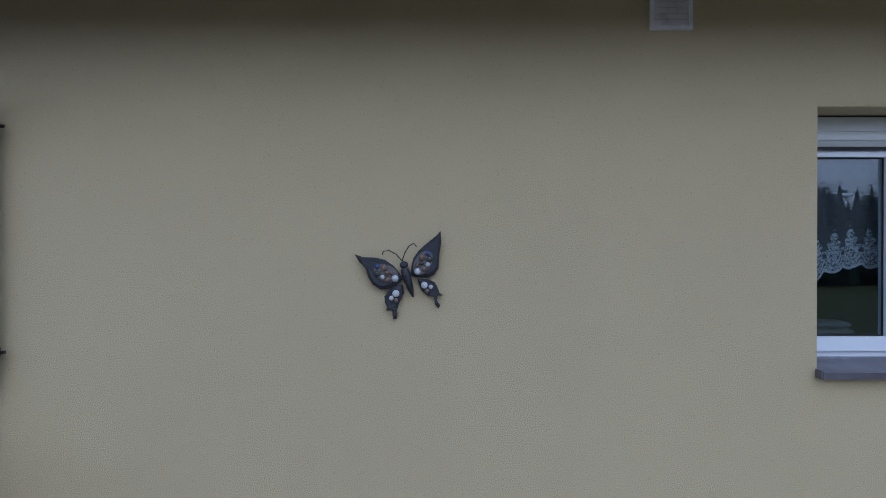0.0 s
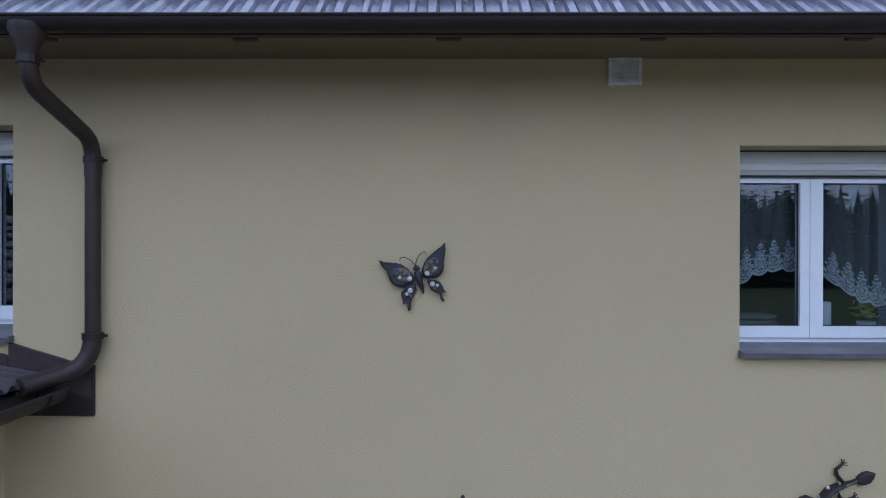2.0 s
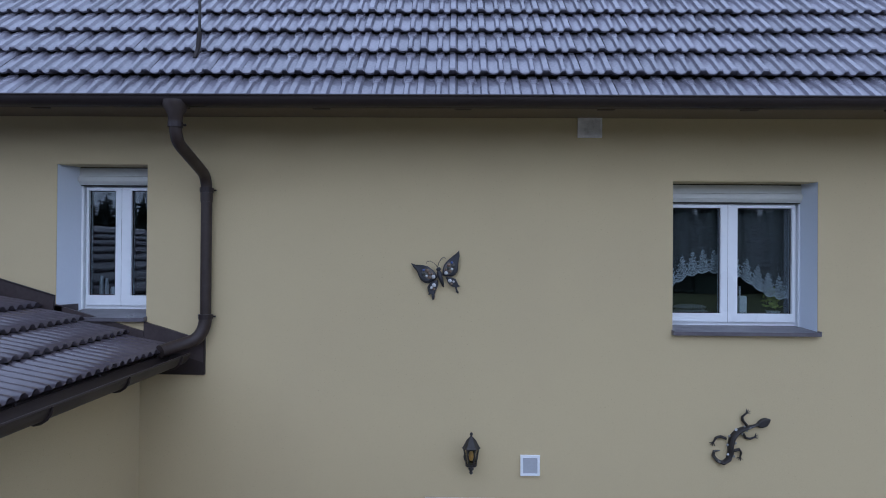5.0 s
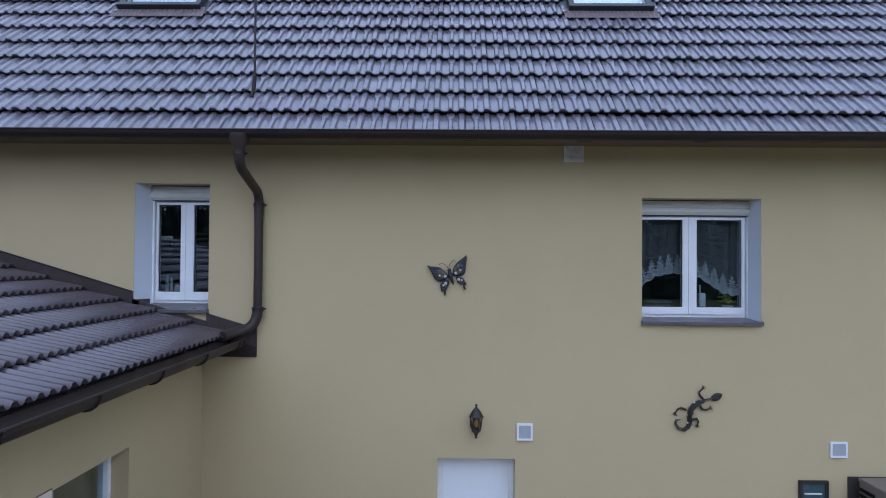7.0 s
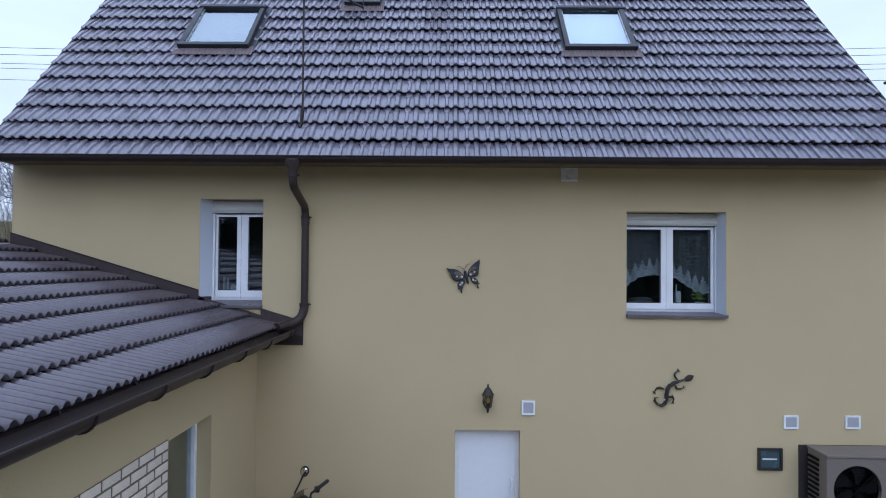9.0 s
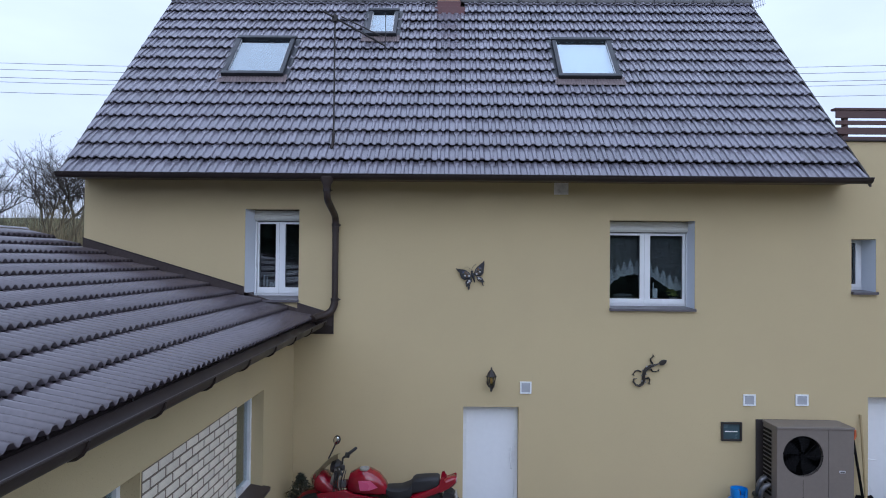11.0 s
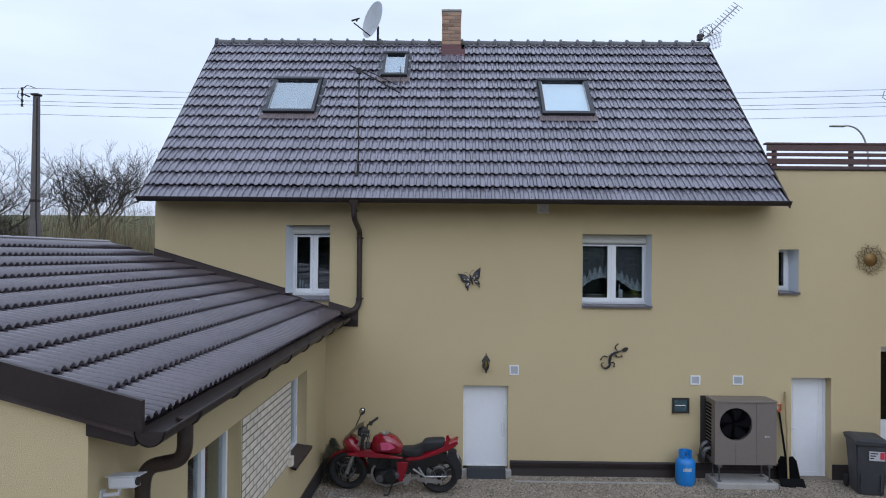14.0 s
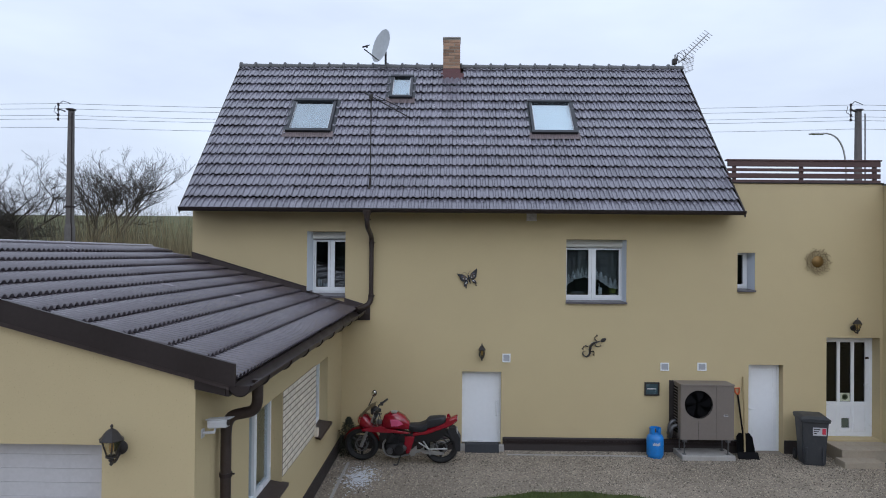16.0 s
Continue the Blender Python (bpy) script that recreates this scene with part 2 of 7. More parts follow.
def slab_with_holes(bm, us, vs, holes, place, depth):
    """A wall in (u, v) with rectangular openings (u0, u1, v0, v1) cut through its depth."""
    us = sorted({*us, *(h[0] for h in holes), *(h[1] for h in holes)})
    vs = sorted({*vs, *(h[2] for h in holes), *(h[3] for h in holes)})
    def solid(i, j):
        if not (0 <= i < len(us) - 1 and 0 <= j < len(vs) - 1):
            return False
        cu, cv = (us[i] + us[i + 1]) / 2, (vs[j] + vs[j + 1]) / 2
        return not any(a < cu < b and c < cv < d for a, b, c, d in holes)
    cache = {}
    def vert(i, j, w):
        if (i, j, w) not in cache:
            cache[i, j, w] = bm.verts.new(place(us[i], vs[j], w))
        return cache[i, j, w]
    for i in range(len(us) - 1):
        for j in range(len(vs) - 1):
            if not solid(i, j):
                continue
            bm.faces.new([vert(a, b, 0) for a, b in ((i, j), (i + 1, j), (i + 1, j + 1), (i, j + 1))])
            bm.faces.new([vert(a, b, depth) for a, b in ((i, j + 1), (i + 1, j + 1), (i + 1, j), (i, j))])
            for di, dj, (a, b), (c, d) in ((-1, 0, (i, j), (i, j + 1)), (1, 0, (i + 1, j + 1), (i + 1, j)), (0, -1, (i + 1, j), (i, j)), (0, 1, (i, j + 1), (i + 1, j + 1))):
                if not solid(i + di, j + dj):
                    bm.faces.new((vert(a, b, 0), vert(c, d, 0), vert(c, d, depth), vert(a, b, depth)))

def mesh_of(name, bm, material, smooth=False):
    bmesh.ops.recalc_face_normals(bm, faces=bm.faces)
    me = bpy.data.meshes.new(name)
    bm.to_mesh(me)
    bm.free()
    for m in material if isinstance(material, (list, tuple)) else [material]:
        me.materials.append(m)
    if smooth:
        for p in me.polygons:
            p.use_smooth = True
        me.set_sharp_from_angle(angle=radians(40))
    return me

def part(name, bm, material, parent, label="", smooth=False):
    ob = new(name, mesh_of(name, bm, material, smooth))
    ob.parent = parent
    ob.matrix_parent_inverse = parent.matrix_world.inverted()
    if label:
        tagged(ob, label)
    return ob

def piece(name, mesh, m, parent):
    """One of many alike pieces that share a mesh, posed in the world."""
    ob = new(name, mesh)
    ob.parent = parent
    ob.matrix_basis = m
    return ob

def thing(name, label, category, group="", kind="", at=(0, 0, 0)):
    ob = new(name)
    ob.empty_display_size = 0.1
    ob.location = at
    bpy.context.view_layer.update()
    return tagged(ob, label, category, group, kind)

def boxes(*specs, bevel=0.0):
    bm = bmesh.new()
    for s in specs:
        box(bm, *s, bevel=bevel)
    return bm

# ---- ground ----
GROUND = 0.04
def ground_height(x, y):
    far = max(0.0, y - 16)
    return GROUND + 11.0 * (1 - math.exp(-far * far / 9000.0)) + 0.02 * far

def make_ground():
    bm = bmesh.new()
    xs = [-1500, -700, -350, -180, -100, -60, -40, -25, -15, -8, 0, 8, 15, 25, 40, 60, 100, 180, 350, 700, 1500]
    ys = [-1500, -600, -250, -120, -60, -35, -20, -12, -6, -1, 3, 8, 14, 18, 24, 32, 42, 55, 70, 90, 120, 160, 220, 320, 500, 900, 1500]
    grid = [[bm.verts.new((x, y, ground_height(x, min(y, 260)))) for x in xs] for y in ys]
    for j in range(len(ys) - 1):
        for i in range(len(xs) - 1):
            f = bm.faces.new((grid[j][i], grid[j][i + 1], grid[j + 1][i + 1], grid[j + 1][i]))
            f.material_index = 1 if ys[j] >= 8 or ys[j] < -20 or xs[i] >= 25 or xs[i] < -15 else 0
            f.smooth = True
    me = mesh_of("ground", bm, [GRAVEL, FIELD])
    return tagged(new("ground", me), "pale gravel yard running into green winter fields", "ground", kind="structure")

FIELD = surface("field_grass", (0.085, 0.092, 0.035), 0.95, vary=0.35, grain=1.5, blotch=0.06, bump=0.4, bump_scale=3, spec=0.2, dirt=((0.14, 0.12, 0.06), 0.6, 0.05))
make_ground()

# ---- the house ----
XL, XR = -4.97, 4.85
HOUSE_BACK = 5.6
W_RIGHT = (1.878, 2.972, 2.765, 3.888)
W_LEFT = (-2.86, -2.155, 2.852, 3.996)
W_SMALL = (4.98, 5.295, 3.005, 3.672)
D_CELLAR = (0.0, 0.715, 0.152, 1.46)
D_WHITE = (5.19, 5.815, 0.0, 1.64)
D_FRONT = (6.59, 7.55, 0.31, 2.147)
front = lambda u, v, w: (u, w, v)
lowered = lambda o: (o[0], o[1], o[2] - 0.05, o[3])

house = thing("house", "two-storey yellow rendered house with a dark tiled gable roof", "house")
bm = bmesh.new()
slab_with_holes(bm, (XL, XR), (0.0, 4.62), [lowered(W_RIGHT), lowered(W_LEFT), D_CELLAR], front, 0.42)
front_wall = part("wall", bm, STUCCO, house, "yellow textured render")
for gx0, gx1 in ((XL, XL + 0.35), (XR - 0.35, XR)):
    bm = bmesh.new()
    plate(bm, [(0.43, 0), (HOUSE_BACK, 0), (HOUSE_BACK, 4.4), (2.7, 7.55), (0.43, 5.3)], lambda u, v, w, g=gx0: (g + w, u, v), gx1 - gx0)
    part("gable_wall", bm, STUCCO, house)
part("back_wall", boxes((XL + 0.36, XR - 0.36, HOUSE_BACK - 0.35, HOUSE_BACK, 0, 4.4)), STUCCO, house)
part("plinth", boxes((-2.195, -0.03, -0.012, -0.001, 0.0, 0.28), (0.745, 5.17, -0.012, -0.001, 0.0, 0.28), bevel=0.002), PLINTH, house, "dark brown bitumen plinth strip")
for a, b in ((-2.19, -0.035), (0.75, 5.165)):
    bm = bmesh.new()
    plate(bm, [(-0.013, 0.285), (-0.020, 0.285), (-0.040, 0.262), (-0.040, 0.225), (-0.034, 0.222), (-0.030, 0.175), (-0.013, 0.175)], lambda u, v, w, a=a: (a + w, u, v), b - a)
    part("drip_rail", bm, DARK_METAL, house, "dark metal drip rail above the plinth")
# near-black linings stand in for the unlit rooms behind the windows
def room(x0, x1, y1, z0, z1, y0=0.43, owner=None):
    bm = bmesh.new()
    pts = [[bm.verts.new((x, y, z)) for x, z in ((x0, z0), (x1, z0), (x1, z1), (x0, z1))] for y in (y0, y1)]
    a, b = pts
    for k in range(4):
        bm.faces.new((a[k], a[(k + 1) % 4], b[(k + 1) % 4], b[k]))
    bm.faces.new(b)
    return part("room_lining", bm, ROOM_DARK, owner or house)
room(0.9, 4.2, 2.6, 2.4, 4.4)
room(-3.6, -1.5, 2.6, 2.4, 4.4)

# main roof: slope from the eave edge to the ridge
EAVE_Y, EAVE_Z, RIDGE_Y, RIDGE_Z = -0.572, 4.350, 2.72, 7.76
RUN, RISE = RIDGE_Y - EAVE_Y, RIDGE_Z - EAVE_Z
SLOPE = math.hypot(RUN, RISE)
PITCH = math.degrees(math.atan2(RISE, RUN))
roof_pose = pose(0, EAVE_Y, EAVE_Z, PITCH, 0, 0)
def on_roof(x, s, h=0.0):
    return roof_pose @ Vector((x, s, h))

SOFFIT = surface("brown_soffit_paint", (0.17, 0.135, 0.09), 0.7, vary=0.12, grain=40, blotch=2, bump=0.15)
bm = bmesh.new()
plate(bm, [(EAVE_Y + 0.02, EAVE_Z - 0.03), (RIDGE_Y, RIDGE_Z - 0.03), (2 * RIDGE_Y - EAVE_Y, EAVE_Z), (2 * RIDGE_Y - EAVE_Y, EAVE_Z - 0.12), (RIDGE_Y, RIDGE_Z - 0.20), (EAVE_Y + 0.10, EAVE_Z - 0.02)], lambda u, v, w: (XL - 0.01 + w, u, v), XR - XL + 0.02)
roof = part("roof", bm, DARK_WOOD, house, "dark tiled gable roof")
part("soffit", boxes((XL, XR, EAVE_Y + 0.056, 0.0, 4.362, 4.374)), SOFFIT, house, "brown painted soffit boards")
part("fascia", boxes((XL - 0.012, XR + 0.012, EAVE_Y + 0.03, EAVE_Y + 0.055, 4.350, 4.374), bevel=0.003), DARK_METAL, house)
for x in [-4.73 + k * 1.0 for k in range(10)]:
    part("rafter_foot", boxes((x - 0.06, x + 0.06, -0.44, -0.40, 4.334, 4.361), bevel=0.003), DARK_WOOD, house)
for gx in (XL - 0.03, XR + 0.005):
    bm = bmesh.new()
    plate(bm, [(EAVE_Y, EAVE_Z - 0.07), (EAVE_Y, EAVE_Z + 0.02), (RIDGE_Y, RIDGE_Z + 0.03), (RIDGE_Y, RIDGE_Z - 0.14)], lambda u, v, w, g=gx: (g + w, u, v), 0.025)
    part("verge_board", bm, DARK_METAL, house)

def gutter_mesh(bm, place, length, r=0.065, wall=0.006, sides=12):
    """A half-round trough along +u; place(u, a, b) with a outwards and b up."""
    inner, outer = [], []
    for k in range(sides + 1):
        ang = math.pi + math.pi * k / sides
        outer.append((r * math.cos(ang), r * math.sin(ang)))
        inner.append(((r - wall) * math.cos(ang), (r - wall) * math.sin(ang)))
    ring = outer + inner[::-1]
    loft(bm, [[place(u, a, b) for a, b in ring] for u in (0, length)])
    for u in (0, length - 0.004):
        bm.faces.new([bm.verts.new(place(u, a, b)) for a, b in outer])
    rim = [place(u, r, 0.0) for u in (0, length)]
    tube(bm, rim, 0.008, 6)

bm = bmesh.new()
gutter_mesh(bm, lambda u, a, b: (XL + u, EAVE_Y - 0.04 - a, 4.375 + b), XR - XL)
part("gutter", bm, DARK_METAL, house, "half-round dark brown gutter", smooth=True)

# ---- the annex with its roof terrace ----
annex = thing("house_annex", "yellow rendered flat-roofed annex with a boarded terrace rail", "house")
bm = bmesh.new()
slab_with_holes(bm, (XR, 7.60), (0.0, 4.928), [lowered(W_SMALL), D_WHITE, D_FRONT], front, 0.42)
part("wall", bm, STUCCO, annex, "yellow textured render")
part("side_wall", boxes((7.604, 7.95, -1.4, 0.42, 0.0, 4.90)), STUCCO, annex)
part("roof", boxes((XR + 0.005, 7.95, 0.43, 5.6, 4.70, 4.88)), CONCRETE, annex)
part("roof_edge", boxes((XR + 0.005, 7.60, -0.03, 0.05, 4.930, 4.952), (7.56, 7.95, -1.43, -0.031, 4.901, 4.925), bevel=0.004), DARK_METAL, annex)
part("plinth", boxes((5.83, 6.55, -0.02, -0.001, 0.0, 0.28), bevel=0.003), PLINTH, annex)

# ---- the garage ----
GX, GY, G_SLOPE = -2.2, -7.01, 0.2934
G_EAVE_X, G_EAVE_Z, G_RIDGE_X = -1.90, 2.535, -5.72
g_roof = lambda x: G_EAVE_Z + G_SLOPE * (G_EAVE_X - x)
G_WIN_NEAR = (-5.60, -4.30, 0.885, 1.95)
G_WIN_FAR = (-2.315, -1.40, 0.885, 1.925)
garage = thing("garage", "low yellow rendered garage with a dark corrugated roof", "garage")
bm = bmesh.new()
slab_with_holes(bm, (GY + 0.348, 0.0), (0.0, 2.42), [lowered(G_WIN_NEAR), lowered(G_WIN_FAR)], lambda u, v, w: (GX - w, u, v), 0.35)
part("wall", bm, STUCCO, garage, "yellow textured render")
G_DOOR_TOP = 2.08
bm = bmesh.new()
box(bm, -2.93, GX, GY, GY + 0.345, 0.0, G_DOOR_TOP)
plate(bm, [(GX, G_DOOR_TOP), (GX, g_roof(GX) - 0.034), (G_RIDGE_X, g_roof(G_RIDGE_X) - 0.034), (-9.24, g_roof(GX) - 0.034), (-9.24, G_DOOR_TOP)], lambda u, v, w: (u, GY + w, v), 0.345)
part("front_wall", bm, STUCCO, garage)
part("far_wall", boxes((-9.24, -8.9, GY + 0.35, 0.0, 0, 2.42), (-9.24, -4.99, -0.3, 0.0, 0, 2.5)), STUCCO, garage)
bm = bmesh.new()
plate(bm, [(G_EAVE_X - 0.06, g_roof(G_EAVE_X) - 0.03), (G_RIDGE_X, g_roof(G_RIDGE_X) - 0.03), (-9.5, G_EAVE_Z - 0.03), (-9.5, G_EAVE_Z - 0.06), (G_RIDGE_X, g_roof(G_RIDGE_X) - 0.06), (G_EAVE_X - 0.06, g_roof(G_EAVE_X) - 0.06)], lambda u, v, w: (u, GY + 0.03 + w, v), -GY - 0.03)
garage_roof = part("roof", bm, DARK_WOOD, garage, "dark corrugated sheet roof")

# added plain wall, never in view, that blocks light from the right
tagged(new("wall_east", mesh_of("wall_east", boxes((8.4, 8.75, -7.0, -1.5, 0.0, 2.0)), STUCCO)), "added yellow wall out of view that shades the right of the yard", "wall", kind="structure")

# ---- windows ----
def casement(parent, opening, y, frame_box, panes, seam=None, shutter=True, sill_z=None, sill_out=0.05):
    """A white casement window set back in its opening between splayed reveals, with a roller shutter box above and a metal sill below."""
    u0, u1, v0, v1 = opening
    f0, f1, g0, g1 = frame_box
    low, high = g0 + 0.030, g1 - 0.010
    bm = bmesh.new()
    slab_with_holes(bm, (f0, f1), (g0, g1), [(f0 + 0.012, f1 - 0.012, low, high)], lambda a, b, w: (a, y + w, b), 0.07)
    window = part("window", bm, PVC, parent, "white plastic casement window")
    edges = [f0 + 0.013, f1 - 0.013] if seam is None else [f0 + 0.013, seam, f1 - 0.013]
    for (p0, p1, z0, z1), a0, a1 in zip(panes, edges, edges[1:]):
        bm = bmesh.new()
        slab_with_holes(bm, (a0 + 0.0015, a1 - 0.0015), (low + 0.002, high - 0.001), [(p0, p1, z0, z1)], lambda a, b, w: (a, y - 0.018 + w, b), 0.06)
        bmesh.ops.bevel(bm, geom=[e for e in bm.edges if e.is_manifold and abs(e.calc_face_angle(0)) > 1], offset=0.004, segments=1, affect="EDGES")
        sash = part("sash", bm, PVC, window)
        pane = part("pane", boxes((p0 - 0.005, p1 + 0.005, y + 0.012, y + 0.018, z0 - 0.005, z1 + 0.005)), GLASS, sash, "clear reflecting glass")
        pane.visible_shadow = False
        bm = bmesh.new()
        slab_with_holes(bm, (p0 - 0.002, p1 + 0.002), (z0 - 0.002, z1 + 0.002), [(p0 + 0.006, p1 - 0.006, z0 + 0.006, z1 - 0.006)], lambda a, b, w: (a, y + 0.004 + w, b), 0.007)
        part("gasket", bm, DARK_METAL, sash, "thin black rubber gasket")
    if seam is not None:
        part("gasket", boxes((seam - 0.0012, seam + 0.0012, y - 0.016, y - 0.002, low, high)), DARK_METAL, window)
    if shutter:
        b0, b1 = g1 + 0.006, v1 - 0.012
        mid = b0 + 0.46 * (b1 - b0)
        bm = bmesh.new()
        plate(bm, [(y - 0.062, b1), (y - 0.062, mid + 0.010), (y - 0.070, mid + 0.004), (y - 0.070, b0 + 0.022), (y - 0.055, b0), (y + 0.07, b0), (y + 0.07, b1)], lambda a, b, w: (u0 + 0.006 + w, a, b), u1 - u0 - 0.012)
        part("shutter_box", bm, SHUTTER, window, "pale grey roller shutter box")
        part("shutter_flap", boxes((u0 + 0.010, u1 - 0.010, y - 0.078, y - 0.0705, b0 + 0.026, mid - 0.004), bevel=0.003), SHUTTER, window, "inspection flap of the shutter box")
        part("shutter_slot", boxes((u0 + 0.010, u1 - 0.010, y - 0.046, y - 0.014, g1 - 0.002, g1 + 0.005)), DARK_METAL, window)
        part("box_joint", boxes((u0 + 0.006, u1 - 0.006, y - 0.055, y - 0.01, b1 + 0.001, b1 + 0.009)), DARK_METAL, window)
        for a0 in (f0 - 0.020, f1 - 0.002):
            part("guide_rail", boxes((a0, a0 + 0.022, y - 0.042, y - 0.002, g0, g1), bevel=0.003), PVC, window)
    for near, far, out in ((u0 + 0.0005, f0 - 0.0005, -0.004), (u1 - 0.0005, f1 + 0.0005, 0.004)):
        bm = bmesh.new()
        plate(bm, [(near, 0.004), (far, y - 0.003), (far, y + 0.06), (near + out * 0.1, y + 0.06)], lambda a, b, w: (a, b, v0 - 0.030 + w), v1 - v0 + 0.029)
        part("reveal", bm, STUCCO_REVEAL, window, "white painted reveal")
    part("reveal", boxes((u0 + 0.004, u1 - 0.004, 0.004, y - 0.064, v1 - 0.004, v1 - 0.0005)), STUCCO, window, "yellow rendered soffit of the opening")
    back, tip = sill_z or (g0, g0 - 0.020)
    bm = bmesh.new()
    plate(bm, [(y, back + 0.004), (y, back - 0.016), (-sill_out + 0.004, tip - 0.010), (-sill_out + 0.004, tip - 0.028), (-sill_out, tip - 0.028), (-sill_out, tip)], lambda a, b, w: (u0 + 0.003 + w, a, b), u1 - u0 - 0.006)
    for a0 in (u0 - 0.008, u1 - 0.002):
        box(bm, a0, a0 + 0.010, -sill_out, 0.0, tip - 0.028, tip + 0.010, bevel=0.003)
    part("sill", bm, SILL_METAL, window, "weathered brown metal sill")
    return window

right_window = casement(house, W_RIGHT, 0.25, (1.885, 2.934, 2.763, 3.736), [(1.925, 2.331, 2.862, 3.700), (2.464, 2.893, 2.862, 3.700)], 2.388, sill_z=(2.763, 2.745))
left_window = casement(house, W_LEFT, 0.25, (-2.768, -2.157, 2.852, 3.845), [(-2.736, -2.517, 2.965, 3.810), (-2.390, -2.190, 2.965, 3.810)], -2.47, sill_z=(2.852, 2.812))
small_window = casement(annex, W_SMALL, 0.27, (4.982, 5.272, 3.005, 3.670), [(5.045, 5.185, 3.085, 3.628)], shutter=False)
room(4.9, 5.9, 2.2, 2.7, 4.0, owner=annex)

# lace curtain with a scalloped arch
def lace_material():
    """Sheer net above, and a denser band of pointed motifs with small holes along the lower edge."""
    m, n, l, bsdf = node_material("lace")
    def math_node(op, a, b=0.0, c=0.0):
        nd = n.new("ShaderNodeMath")
        nd.operation = op
        for k, v in enumerate((a, b, c)):
            if isinstance(v, (int, float)):
                nd.inputs[k].default_value = v
            else:
                l.new(v, nd.inputs[k])
        return nd.outputs[0]
    co, sep, vor = n.new("ShaderNodeTexCoord"), n.new("ShaderNodeSeparateXYZ"), n.new("ShaderNodeTexVoronoi")
    l.new(co.outputs["UV"], sep.inputs[0])
    l.new(co.outputs["UV"], vor.inputs["Vector"])
    vor.inputs["Scale"].default_value = 110.0
    x, up = sep.outputs["X"], sep.outputs["Y"]
    fold = n.new("ShaderNodeTexNoise")
    fold.noise_dimensions = "1D"
    fold.inputs["Scale"].default_value = 26.0
    l.new(x, fold.inputs["W"])
    side = math_node("ABSOLUTE", math_node("SUBTRACT", math_node("FRACT", math_node("MULTIPLY", x, 11.4)), 0.5))
    # a tulip motif over each scallop, narrowing to a spire
    width = math_node("MULTIPLY", math_node("POWER", math_node("MAXIMUM", math_node("SUBTRACT", 1.0, math_node("DIVIDE", up, 0.225)), 0.0), 0.85), 0.62)
    wavy = math_node("MULTIPLY_ADD", math_node("SINE", math_node("MULTIPLY", up, 150.0)), 0.10, width)
    inside = math_node("LESS_THAN", side, math_node("MINIMUM", wavy, math_node("MULTIPLY_ADD", up, -4.0, 0.86)))
    far = math_node("SQRT", math_node("ADD", math_node("POWER", math_node("MULTIPLY", side, 0.088), 2.0), math_node("POWER", math_node("SUBTRACT", up, 0.075), 2.0)))
    rings_ = math_node("GREATER_THAN", math_node("SINE", math_node("MULTIPLY", far, 300.0)), -0.35)
    holes = math_node("GREATER_THAN", vor.outputs["Distance"], 0.46)
    hem = math_node("LESS_THAN", up, 0.012)
    motif = math_node("MAXIMUM", math_node("MULTIPLY", math_node("MULTIPLY_ADD", rings_, 0.45, 0.55), math_node("MULTIPLY_ADD", holes, 0.75, 0.25)), hem)
    dense = math_node("MULTIPLY", math_node("MAXIMUM", inside, hem), math_node("MULTIPLY_ADD", motif, 0.52, 0.20))
    alpha = math_node("MAXIMUM", dense, math_node("MULTIPLY_ADD", fold.outputs["Fac"], 0.22, 0.03))
    l.new(alpha, bsdf.inputs["Alpha"])
    bsdf.inputs["Base Color"].default_value = (0.86, 0.87, 0.89, 1)
    bsdf.inputs["Roughness"].default_value = 0.9
    return m

LACE = lace_material()
def lace_curtain(x0, x1, y, top, low, label):
    """low(x) gives the curtain's lower edge; UV y runs up from that edge in metres."""
    bm = bmesh.new()
    uv = bm.loops.layers.uv.new("UVMap")
    cols, rows_ = 120, 12
    grid = []
    for i in range(cols + 1):
        x = x0 + (x1 - x0) * i / cols
        lo = low(x)
        grid.append([(bm.verts.new((x, y + 0.010 * math.sin(x * 60) + 0.006 * math.sin(x * 23), lo + (top - lo) * j / rows_)), (x, (top - lo) * j / rows_)) for j in range(rows_ + 1)])
    for i in range(cols):
        for j in range(rows_):
            q = (grid[i][j], grid[i + 1][j], grid[i + 1][j + 1], grid[i][j + 1])
            f = bm.faces.new([v for v, _ in q])
            f.smooth = True
            for loop, (_, c) in zip(f.loops, q):
                loop[uv].uv = c
    me = bpy.data.meshes.new("lace_curtain")
    bm.to_mesh(me)
    bm.free()
    me.materials.append(LACE)
    return tagged(new("lace_curtain", me), label, "curtain")

CURTAIN_EDGE = [(1.88, 3.00), (1.996, 3.084), (2.094, 3.160), (2.258, 3.198), (2.40, 3.188), (2.527, 3.160), (2.618, 3.10), (2.75, 3.012), (2.86, 2.985), (2.97, 2.98)]
def curtain_edge(x):
    for (xa, za), (xb, zb) in zip(CURTAIN_EDGE, CURTAIN_EDGE[1:]):
        if x <= xb:
            break
    u = (x - xa) / (xb - xa)
    return za + (zb - za) * u - 0.020 * abs(math.cos(x * 11.4 * math.pi - math.pi / 2))
lace_curtain(1.90, 2.95, 0.345, 3.80, curtain_edge, "white lace curtain with scalloped edge behind the window")
tagged(new("window_board", mesh_of("window_board", boxes((1.80, 3.05, 0.322, 0.62, 2.77, 2.795), bevel=0.005), PVC)), "white inner window board", "window board")
bm = bmesh.new()
box(bm, 2.56, 2.625, 0.42, 0.48, 2.796, 2.99, bevel=0.012)
tube(bm, [(2.575, 0.45, 2.99), (2.575, 0.45, 3.07)], 0.008, 8)
